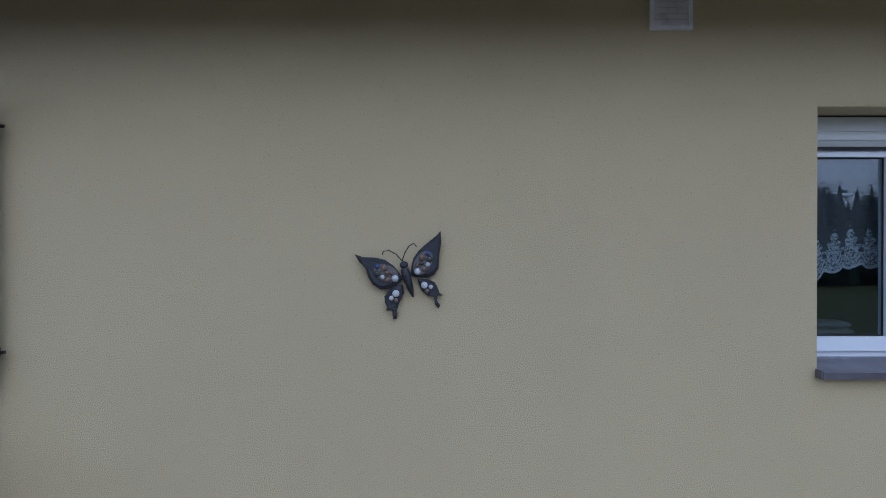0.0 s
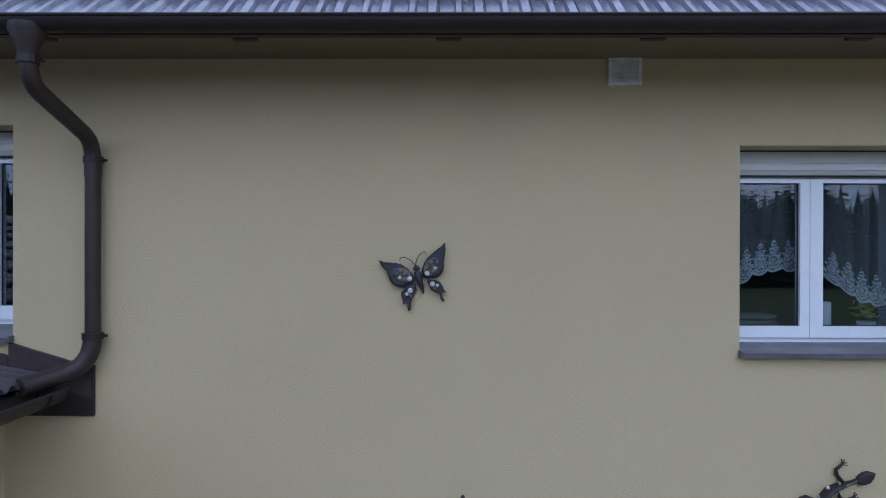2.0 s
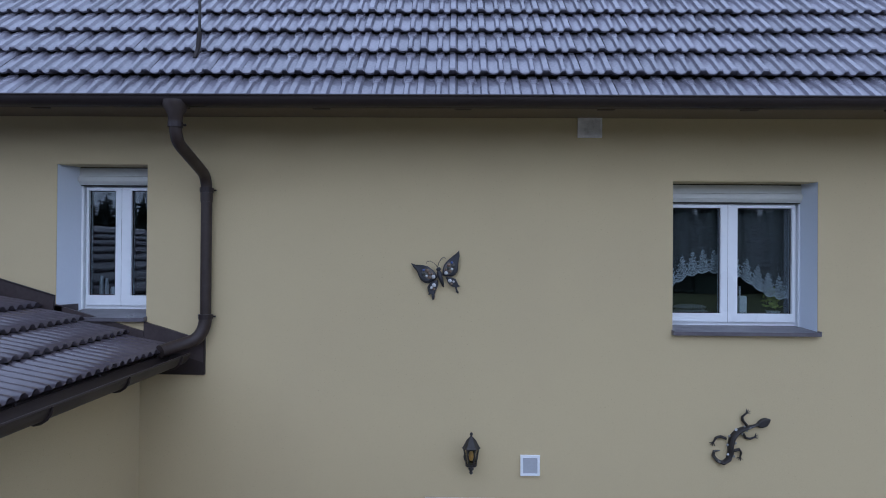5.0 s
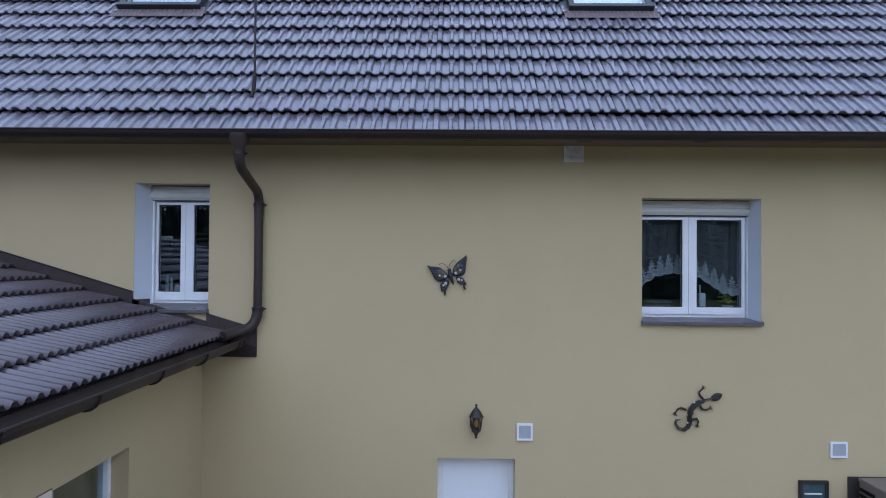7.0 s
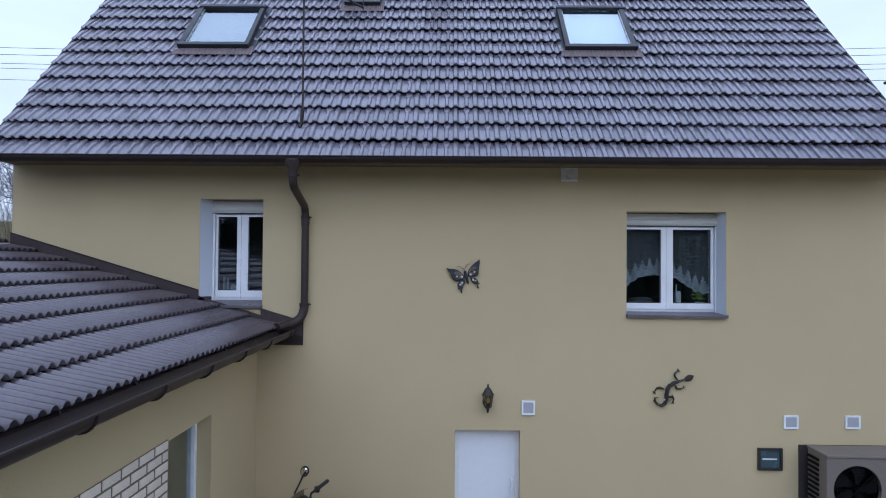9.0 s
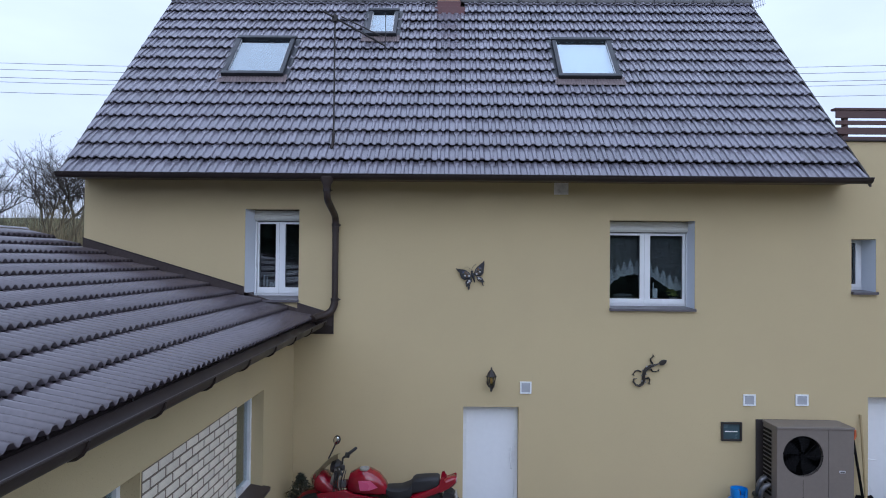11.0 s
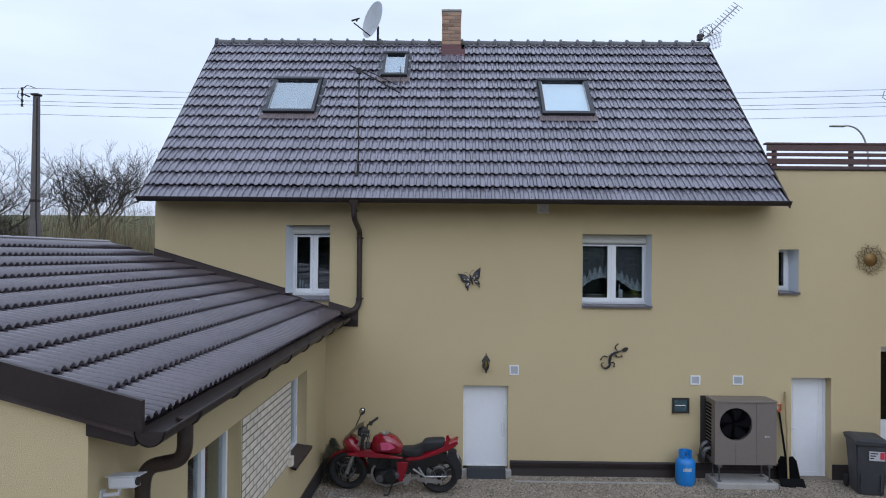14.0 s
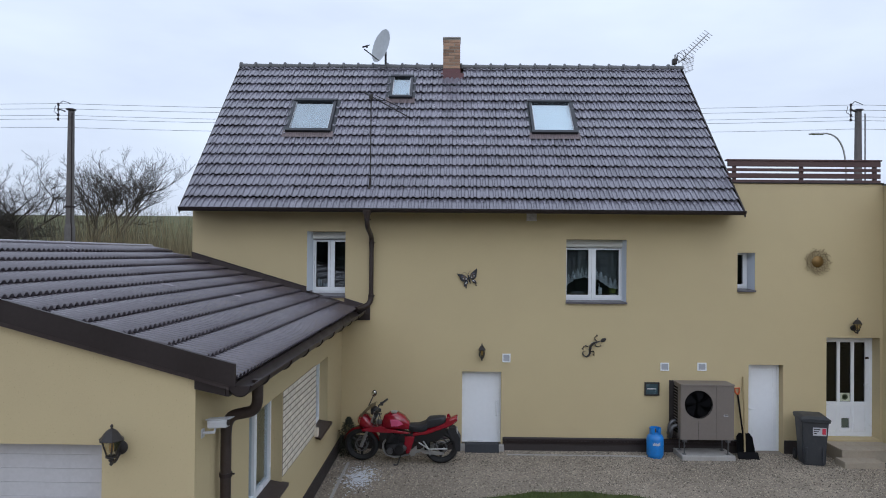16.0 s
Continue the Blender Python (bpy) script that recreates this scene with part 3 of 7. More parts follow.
tagged(new("soap_dispenser", mesh_of("soap_dispenser", bm, PVC, smooth=True)), "white plastic dispenser standing on the window board", "dispenser")
plant = thing("pot_plant", "small yellow-green pot plant on the window board", "plant", at=(2.84, 0.43, 2.796))
bm = bmesh.new()
lathe(bm, [(0.04, 0.0), (0.055, 0.07), (0.058, 0.075), (0.05, 0.075)], (2.84, 0.43, 2.796), 16)
part("pot", bm, PVC, plant, "white pot", smooth=True)
bm = bmesh.new()
leaf_r = random.Random(9)
for _ in range(60):
    c = Vector((2.84 + leaf_r.gauss(0, 0.035), 0.43 + leaf_r.gauss(0, 0.03), 2.90 + abs(leaf_r.gauss(0, 0.06))))
    d = Vector((leaf_r.gauss(0, 1), leaf_r.gauss(0, 1), leaf_r.gauss(0.3, 0.6))).normalized() * 0.03
    e = d.orthogonal().normalized() * 0.012
    bm.faces.new([bm.verts.new(p) for p in (c - d, c + e, c + d, c - e)])
part("leaves", bm, surface("yellow_green_leaves", (0.30, 0.34, 0.06), 0.6, vary=0.3, grain=20, blotch=20, bump=0, per_piece=0.8, islands=True), plant)

# jars and bottles on the left window's board
JAR = surface("frosted_jar", (0.34, 0.36, 0.38), 0.3, vary=0.15, grain=30, blotch=9, bump=0.02)
tagged(new("window_board", mesh_of("window_board", boxes((-2.95, -2.05, 0.322, 0.56, 2.90, 2.925), bevel=0.005), PVC)), "white inner window board of the narrow window", "window board")
for x, r, h in ((-2.715, 0.017, 0.19), (-2.672, 0.015, 0.17), (-2.612, 0.030, 0.10), (-2.555, 0.032, 0.105)):
    bm = bmesh.new()
    lathe(bm, [(r * 0.9, 0.0), (r, 0.01), (r, h * 0.75), (r * 0.7, h * 0.86), (r * 0.7, h)], (x, 0.40, 2.926), 14)
    tagged(new("jar", mesh_of("jar", bm, JAR, smooth=True)), "slim grey glass bottle on the window board" if r < 0.02 else "low pale glass jar on the window board", "jar", group="jars on the window board")
# folded towel lying behind the right window
bm = bmesh.new()
for k in range(3):
    blob(bm, (2.17, 0.47, 2.82 + k * 0.036), (0.17 - k * 0.015, 0.08, 0.026), segments=16)
tagged(new("folded_towel", mesh_of("folded_towel", bm, surface("grey_towel", (0.16, 0.16, 0.17), 0.9, vary=0.3, grain=70, blotch=9, bump=0.6), smooth=True)), "grey folded towel on the window board", "towel")

# slats in the left room, modelled in place of a reflection in the glass
bm = bmesh.new()
for k in range(12):
    box(bm, -2.49, -2.16, 0.55, 0.60, 3.02 + k * 0.045, 3.052 + k * 0.045, bevel=0.005)
REFLECTION_GREY = surface("grey_slats", (0.05, 0.048, 0.046), 0.6, vary=0.1, grain=30, blotch=3, bump=0.1)
tagged(new("slatted_rack", mesh_of("slatted_rack", bm, REFLECTION_GREY)), "grey slats behind the window that imitate a reflection in the pane", "rack")

# ---- doors ----
HANDLE = surface("brushed_metal", (0.62, 0.62, 0.63), 0.3, metal=0.9, vary=0.08, grain=60, blotch=5, bump=0.05)
def lever(parent, x, y, z, way):
    bm = bmesh.new()
    box(bm, x - 0.012, x + 0.012, y - 0.008, y, z - 0.07, z + 0.07, bevel=0.004)
    tube(bm, [(x, y - 0.004, z + 0.04), (x, y - 0.045, z + 0.04), (x + way * 0.02, y - 0.052, z + 0.04), (x + way * 0.09, y - 0.052, z + 0.035)], 0.008, 8)
    part("door_handle", bm, PVC, parent, "white lever handle", smooth=True)

def plain_door(parent, opening, y, handle_side, groove=True):
    u0, u1, v0, v1 = opening
    bm = bmesh.new()
    fr = 0.045
    slab_with_holes(bm, (u0, u1), (v0, v1), [(u0 + fr, u1 - fr, v0 + 0.02, v1 - fr)], lambda a, b, w: (a, y + w, b), 0.08)
    frame_ob = part("door", bm, PVC, parent, "plain white door set back in its opening")
    part("leaf", boxes((u0 + fr, u1 - fr, y + 0.012, y + 0.06, v0 + 0.02, v1 - fr), bevel=0.004), DOOR_WHITE, frame_ob)
    if not groove:
        bm = bmesh.new()
        hx, hz = u1 - fr - 0.035, v0 + (v1 - v0) * 0.47
        tube(bm, [(hx, y + 0.010, hz + 0.13), (hx, y - 0.03, hz + 0.11), (hx - 0.012, y - 0.045, hz), (hx, y - 0.03, hz - 0.11), (hx, y + 0.010, hz - 0.13)], 0.010, 8)
        part("door_handle", bm, PVC, frame_ob, "white bow handle", smooth=True)
        return frame_ob
    i0, i1, j0, j1 = u0 + fr + 0.07, u1 - fr - 0.07, v0 + 0.11, v1 - fr - 0.08
    bm = bmesh.new()
    slab_with_holes(bm, (i0 - 0.012, i1 + 0.012), (j0 - 0.012, j1 + 0.012), [(i0, i1, j0, j1)], lambda a, b, w: (a, y + 0.006 + w, b), 0.008)
    part("panel_bead", bm, PVC, frame_ob)
    hx = u0 + fr + 0.035 if handle_side < 0 else u1 - fr - 0.035
    lever(frame_ob, hx, y + 0.012, v0 + (v1 - v0) * 0.47, -handle_side)
    return frame_ob

cellar_door = plain_door(house, D_CELLAR, 0.12, 1, groove=False)
white_door = plain_door(annex, D_WHITE, 0.16, -1)
part("threshold", boxes((-0.04, 0.765, -0.10, 0.12, 0.0, 0.152), bevel=0.008), CONCRETE, house, "grey concrete threshold")
MAT = surface("rubber_mat", (0.03, 0.032, 0.036), 0.9, vary=0.3, grain=90, blotch=6, bump=0.8)
bm = bmesh.new()
plate(bm, [(-0.20, 0.043), (-0.18, 0.043), (-0.112, 0.150), (-0.09, 0.163), (0.06, 0.156), (0.06, 0.168), (-0.095, 0.176), (-0.125, 0.162)], lambda a, b, w: (0.06 + w, a, b), 0.61)
tagged(new("door_mat", mesh_of("door_mat", bm, MAT)), "dark rubber mat hanging over the threshold", "mat")

# the glazed front door
# dark tint and low gloss imitate a dim hall and dark reflections
DOOR_GLASS = glass("darkened_door_glass", tint=(0.30, 0.31, 0.33), clear=0.7, gloss=0.05)
u0, u1, v0, v1 = D_FRONT
fy = 0.225
bm = bmesh.new()
slab_with_holes(bm, (u0, u1), (v0, v1), [(u0 + 0.05, u1 - 0.05, v0 + 0.02, v1 - 0.05)], lambda a, b, w: (a, fy + w, b), 0.08)
front_door = part("door", bm, PVC, annex, "white front door with three tall panes")
a0, a1, z0, z1 = u0 + 0.05, u1 - 0.05, v0 + 0.02, v1 - 0.05
wd = (a1 - a0 - 0.07 * 2 - 0.055 * 2) / 3
panes = [(a0 + 0.07 + k * (wd + 0.055), a0 + 0.07 + k * (wd + 0.055) + wd, z0 + 0.61, z1 - 0.06) for k in range(3)]
flap = (a0 + 0.36, a0 + 0.50, z0 + 0.13, z0 + 0.31)
bm = bmesh.new()
slab_with_holes(bm, (a0, a1), (z0, z1), panes + [flap], lambda a, b, w: (a, fy + 0.01 + w, b), 0.06)
part("leaf", bm, DOOR_WHITE, front_door)
for a, b, c, d in panes:
    pane = part("pane", boxes((a, b, fy + 0.035, fy + 0.041, c, d)), DOOR_GLASS, front_door)
    pane.visible_shadow = False
part("cat_flap", boxes((flap[0] + 0.01, flap[1] - 0.01, fy + 0.02, fy + 0.05, flap[2] + 0.01, flap[3] - 0.01), bevel=0.006), surface("flap_dark", (0.10, 0.12, 0.10), 0.4, vary=0.2, grain=30, blotch=5, bump=0.05), front_door, "dark square cat flap")
for k in range(3):
    x = panes[k][0] - 0.01
    bm = bmesh.new()
    slab_with_holes(bm, (x, x + wd + 0.02), (z0 + 0.06, z0 + 0.56), [(x + 0.02, x + wd, z0 + 0.08, z0 + 0.54)], lambda a, b, w: (a, fy + 0.004 + w, b), 0.008)
    part("panel_bead", bm, PVC, front_door)
lever(front_door, a1 - 0.04, fy + 0.01, z0 + 0.90, -1)
STICKER = surface("pale_sticker", (0.55, 0.58, 0.45), 0.5, vary=0.2, grain=60, blotch=20, bump=0.0)
bm = bmesh.new()
box(bm, panes[1][0] + 0.01, panes[1][1] - 0.01, fy + 0.030, fy + 0.034, z0 + 0.62, z0 + 0.77)
part("sticker", bm, STICKER, front_door, "pale square sticker on the glass")
bm = bmesh.new()
lathe(bm, [(0.055, 0.0), (0.055, 0.003), (0.035, 0.003), (0.035, 0.0)], ((panes[1][0] + panes[1][1]) / 2, fy + 0.026, z0 + 0.695), 20, "y")
part("sticker", bm, surface("sticker_green", (0.12, 0.16, 0.08), 0.5, vary=0.1, grain=30, blotch=5, bump=0.0), front_door)
part("notice", boxes((a1 - 0.075, a1 - 0.01, fy + 0.004, fy + 0.009, z0 + 1.40, z0 + 1.44)), DARK_METAL, front_door)
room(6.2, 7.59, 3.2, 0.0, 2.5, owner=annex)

# entrance steps
steps = thing("entrance_steps", "two low beige tiled entrance steps", "steps", at=(7.0, -0.3, 0.04))
part("platform", boxes((6.56, 7.60, -0.55, 0.13, 0.0, 0.255), bevel=0.006), STEP_TILE, steps)
part("lower_step", boxes((6.44, 7.12, -0.84, -0.55, 0.0, 0.13), bevel=0.006), STEP_TILE, steps)
tile_me = mesh_of("tile", boxes((-0.128, 0.128, -0.158, 0.158, 0.0, 0.018), bevel=0.004), STEP_TILE)
for i in range(4):
    for j in range(2):
        piece("tile", tile_me, Matrix.Translation(Vector((6.69 + i * 0.26, -0.40 + j * 0.32, 0.255)) - steps.location), steps)
tile_me2 = mesh_of("tile", boxes((-0.166, 0.166, -0.14, 0.14, 0.0, 0.018), bevel=0.004), STEP_TILE)
for i in range(2):
    piece("tile", tile_me2, Matrix.Translation(Vector((6.61 + i * 0.338, -0.695, 0.13)) - steps.location), steps)
tagged(new("door_mat", mesh_of("door_mat", boxes((7.14, 7.60, -0.95, -0.56, 0.038, 0.062), bevel=0.006), MAT)), "dark rubber mat on the ground beside the steps", "mat")

# ---- terrace rail ----
rail = thing("terrace_rail", "dark reddish-brown boarded rail on the annex roof", "railing", at=(6.2, 0.06, 4.95))
def rail_boards(x0, x1, y0, y1, lift=0.0):
    for z0_, z1_ in ((5.245, 5.345), (5.158, 5.212), (5.033, 5.122), (4.955, 5.003)):
        part("board", boxes((x0, x1, y0, y1, z0_ + lift, z1_ + lift), bevel=0.004), RAIL_WOOD, rail)
rail_boards(4.81, 7.58, 0.045, 0.070)
rail_boards(5.9, 7.58, 4.3, 4.325, 0.12)
for x in (4.95, 6.17, 7.50):
    part("post", boxes((x - 0.03, x + 0.03, 0.072, 0.13, 4.88, 5.36), bevel=0.005), RAIL_WOOD, rail)
for x in (5.95, 6.8, 7.50):
    part("post", boxes((x - 0.03, x + 0.03, 4.327, 4.385, 4.88, 5.48), bevel=0.005), RAIL_WOOD, rail)
part("top_rail", boxes((4.79, 7.60, 0.03, 0.14, 5.347, 5.375), bevel=0.004), RAIL_WOOD, rail)

# ---- main roof covering ----
TILE_W, ROW = 0.2185, 0.3076
def tile_mesh_parts():
    """Double-pan clay tile: two pans, a narrow rib between them that flares upwards, and a broad rib at the side."""
    def section(a, b, c, d, dip):
        """Heights over the tile's width, with the middle rib from a to d at its foot and from b to c on top."""
        p, q = (0.009 + a) / 2, (d + 0.143) / 2
        return [(0.001, 0.002), (0.009, 0.0), (0.6 * p + 0.0036, -dip * 0.8), (p, -dip), (0.4 * 0.009 + 0.6 * a, -dip * 0.8), (a, 0.0), (b, 0.019), (c, 0.019), (d, 0.0), ((d + q) / 2, -dip * 0.8), (q, -dip), ((q + 0.143) / 2, -dip * 0.8), (0.143, 0.0), (0.152, 0.020), (0.186, 0.020), (0.1995, 0.001)]
    low, high = section(0.060, 0.070, 0.093, 0.103, 0.003), section(0.044, 0.054, 0.111, 0.121, 0.002)
    wide = TILE_W / 0.2005
    # rounded tongues at the pans' lower ends, notched at the ribs
    tongue = [0.013, 0.007, 0.002, 0.0, 0.002, 0.007, 0.013, 0.013, 0.007, 0.002, 0.0, 0.002, 0.007, 0.013, 0.013, 0.014]
    levels = [(tongue, [(x, h * 0.75 - (0.003 if h <= 0 else 0)) for x, h in low], 0.056), ([t + 0.014 for t in tongue], low, 0.057), ([0.20] * 16, low, 0.032), ([0.275] * 16, high, 0.018), ([0.35] * 16, high, 0.003)]
    levels = [(ss, [(x * wide, h) for x, h in prof], lift) for ss, prof, lift in levels]
    blunt, low = levels[0][1], levels[1][1]
    verts, faces = [], []
    n = len(low)
    for ss, prof, lift in levels:
        verts += [(x, s, h + lift) for s, (x, h) in zip(ss, prof)]
    for j in range(len(levels) - 1):
        for i in range(n - 1):
            a = j * n + i
            faces.append((a, a + 1, a + n + 1, a + n))
    base = len(verts)
    verts += [(x, t + 0.003, h + 0.044) for t, (x, h) in zip(tongue, blunt)]
    verts += [(x, 0.065, -0.002) for x, h in low]
    for i in range(n - 1):
        faces.append((base + i, base + i + 1, i + 1, i))
        faces.append((base + n + i, base + n + i + 1, base + i + 1, base + i))
    for col in (0, n - 1):
        verts += [(low[col][0], 0.004, 0.045), (low[col][0], 0.35, -0.012)]
        b = len(verts) - 2
        q = (col, b, b + 1, 4 * n + col)
        faces.append(q if col == 0 else q[::-1])
    return verts, faces

tv, tf = tile_mesh_parts()
tile_me = bpy.data.meshes.new("roof_tile")
tile_me.from_pydata(tv, [], tf)
tile_me.materials.append(ROOF_TILE)
tile_me.update()
SKYLIGHTS = [(1.346, 2.23, 2.175, 3.27), (-3.50, -2.62, 2.19, 3.27), (-1.547, -1.069, 3.394, 4.221)]
CHIMNEY = (-0.434, -0.062, 4.315, 5.087)
def blocked(x, s):
    cx, cs = x + TILE_W / 2, s + ROW / 2
    return any(a + 0.02 < cx < b - 0.02 and c - 0.10 < cs < d + 0.05 for a, b, c, d in (*SKYLIGHTS, CHIMNEY))
columns, rows_n = 45, 16
offset = 0.229 - 24 * TILE_W
jv, jf = [], []
roof_tiles = []
for r in range(rows_n):
    for c in range(columns):
        x, s = offset + c * TILE_W, 0.272 + (r - 1) * ROW if r else -0.04
        if s + 0.1 > SLOPE or blocked(x, s):
            continue
        m = roof_pose @ Matrix.Translation((x, s, (0.008 if r else -0.004) + random.uniform(-0.002, 0.002))) @ pose(0, 0, 0, random.uniform(-0.5, 0.5), random.uniform(-0.4, 0.4), random.uniform(-0.35, 0.35))
        if s + 0.36 > SLOPE:
            m = m @ Matrix.Diagonal((1, (SLOPE - s - 0.01) / 0.35, 0.8, 1))
        if c == 0:
            m = Matrix.Translation((XL + 0.005 - x, 0, 0)) @ m @ Matrix.Diagonal(((x + TILE_W - XL - 0.005) / TILE_W, 1, 1, 1))
        if r < 6:
            roof_tiles.append(m)
        else:
            b = len(jv)
            jv += [tuple(m @ Vector(v)) for v in tv]
            jf += [tuple(i + b for i in f) for f in tf]
me = bpy.data.meshes.new("roof_tiles_upper")
me.from_pydata(jv, [], jf)
me.materials.append(ROOF_TILE_JOINED)
upper = new("roof_tiles", me)
upper.parent = roof
tagged(upper, "dark grey-violet clay roof tiles in staggered rows", kind="stuff")

# ridge caps
bm = bmesh.new()
prof = [(0.0, 0.096), (0.012, 0.130), (0.045, 0.130), (0.058, 0.096), (0.36, 0.082)]
rings = []
for x, r in prof:
    rings.append([bm.verts.new((x, r * math.cos(a), r * math.sin(a) * 0.85)) for a in (math.pi * k / 10 for k in range(-1, 12))])
for a, b in zip(rings, rings[1:]):
    for k in range(len(a) - 1):
        bm.faces.new((a[k], a[k + 1], b[k + 1], b[k]))
bm.faces.new(rings[0])
RIDGE_TILE = surface("clay_ridge_engobe", (0.085, 0.082, 0.088), 0.4, vary=0.3, grain=45, blotch=4, bump=0.2, per_piece=0.5, dirt=((0.11, 0.12, 0.10), 0.4, 5))
cap_me = mesh_of("ridge_cap", bm, RIDGE_TILE, smooth=True)
for k in range(30):
    x = XL - 0.02 + k * 0.3285
    if not CHIMNEY[0] - 0.2 < x < CHIMNEY[1] - 0.05:
        piece("ridge_cap", cap_me, pose(x, RIDGE_Y, RIDGE_Z - 0.005), roof)

LEAD = surface("weathered_lead", (0.15, 0.118, 0.118), 0.6, vary=0.25, grain=30, blotch=5, bump=0.4, bump_scale=25)
CLAD = surface("anthracite_cladding", (0.015, 0.017, 0.022), 0.42, vary=0.15, grain=30, blotch=4, bump=0.05)
SKY_GLASS = glass("skylight_glass", clear=1.0, gloss=0.14)
def blind_material(name, c):
    return surface(name, c, 0.8, vary=0.04, grain=20, blotch=3, bump=0.05)
for (x0, x1, s0, s1), tone in zip(SKYLIGHTS, ((0.85, 0.86, 0.87), (0.30, 0.31, 0.325), (0.48, 0.50, 0.53))):
    bm = bmesh.new()
    bw = 0.055
    slab_with_holes(bm, (x0, x1), (s0, s1), [(x0 + bw, x1 - bw, s0 + bw * 1.3, s1 - bw)], lambda a, b, w: on_roof(a, b, 0.12 - w), 0.10)
    bmesh.ops.bevel(bm, geom=[e for e in bm.edges if abs(e.calc_face_angle(0)) > 1], offset=0.008, segments=1, affect="EDGES")
    sky = part("skylight", bm, CLAD, house, "roof window in dark metal cladding")
    g = part("pane", boxes((x0 + bw, x1 - bw, s0 + bw, s1 - bw, 0.08, 0.086)), SKY_GLASS, sky)
    g.matrix_basis = roof_pose
    g.visible_shadow = False
    b_ob = part("blind", boxes((x0 + bw, x1 - bw, s0 + bw, s1 - bw, 0.03, 0.04)), blind_material("blind", tone), sky, "pale blind behind the glass")
    b_ob.matrix_basis = roof_pose
    hood = part("hood", boxes((x0 - 0.012, x1 + 0.012, s1 - 0.05, s1 + 0.02, 0.095, 0.135), bevel=0.01), CLAD, sky)
    hood.matrix_basis = roof_pose
    foot = part("bottom_cover", boxes((x0 - 0.01, x1 + 0.01, s0 - 0.02, s0 + 0.05, 0.06, 0.135), bevel=0.01), CLAD, sky)
    foot.matrix_basis = roof_pose
    for strip in ((x0 + bw, x0 + bw + 0.012, s0 + bw, s1 - bw), (x1 - bw - 0.012, x1 - bw, s0 + bw, s1 - bw), (x0 + bw + 0.012, x1 - bw - 0.012, s0 + bw * 1.3, s0 + bw * 1.3 + 0.014)):
        st = part("glazing_bead", boxes((*strip, 0.087, 0.100)), HANDLE, sky, "thin bright metal glazing bead")
        st.matrix_basis = roof_pose
    bm = bmesh.new()
    n = 44
    edge = [[bm.verts.new(on_roof(x0 - 0.06 + (x1 - x0 + 0.12) * i / n, s, h + 0.006 * (i % 2))) for i in range(n + 1)] for s, h in ((s0 + 0.02, 0.085), (s0 - 0.05, 0.068), (s0 - 0.15 - 0.0, 0.062))]
    for a, b in zip(edge, edge[1:]):
        for i in range(n):
            bm.faces.new((a[i], a[i + 1], b[i + 1], b[i]))
    part("apron", bm, LEAD, sky, "pleated weathered lead apron")
    for xs in ((x0 - 0.07, x0 + 0.002), (x1 - 0.002, x1 + 0.07)):
        fl = part("side_flashing", boxes((*xs, s0 - 0.02, s1 + 0.06, 0.03, 0.058), bevel=0.004), CLAD, sky)
        fl.matrix_basis = roof_pose

# chimney of brown bricks
CH_BRICK = surface("chimney_brick", (0.30, 0.19, 0.125), 0.85, vary=0.3, grain=40, blotch=8, bump=0.5, per_piece=1.0)
MORTAR = surface("mortar", (0.30, 0.27, 0.23), 0.95, vary=0.15, grain=80, blotch=4, bump=0.6)
cx0, cx1, cy0, cy1, cz0, cz1 = -0.434, -0.062, 2.42, 2.86, 7.45, 8.32
chimney = part("chimney", boxes((cx0 + 0.008, cx1 - 0.008, cy0 + 0.008, cy1 - 0.008, 7.2, cz1)), MORTAR, house, "brown brick chimney")
brick_me = mesh_of("brick", boxes((-0.118, 0.118, -0.05, 0.05, -0.029, 0.029), bevel=0.004), CH_BRICK)
half_me = mesh_of("brick", boxes((-0.062, 0.062, -0.05, 0.05, -0.029, 0.029), bevel=0.004), CH_BRICK)
for k in range(9):
    z = 7.70 + k * 0.070
    flip = k % 2
    full_x, half_x = (cx0 + 0.118, cx1 - 0.062) if flip else (cx1 - 0.118, cx0 + 0.062)
    piece("brick", brick_me, pose(full_x, cy0 + 0.05, z), chimney)
    piece("brick", half_me, pose(half_x, cy0 + 0.05, z), chimney)
    for x in (cx0 + 0.05, cx1 - 0.05):
        piece("brick", brick_me, pose(x, cy0 + 0.225 + 0.05 * flip, z, 0, 0, 90), chimney)
part("flashing", boxes((cx0 - 0.05, cx1 + 0.085, cy0 - 0.04, cy1, 7.35, 7.56), (cx0 - 0.01, cx1 + 0.01, cy0 - 0.012, cy1, 7.56, 7.66), bevel=0.006), surface("red_brown_flashing", (0.115, 0.042, 0.045), 0.5, vary=0.25, grain=30, blotch=5, bump=0.15), chimney, "red-brown sheet metal flashing")
part("cap", boxes((cx0 - 0.01, cx1 + 0.01, cy0 - 0.01, cy1 + 0.01, 8.322, 8.36), bevel=0.008), CONCRETE, chimney)

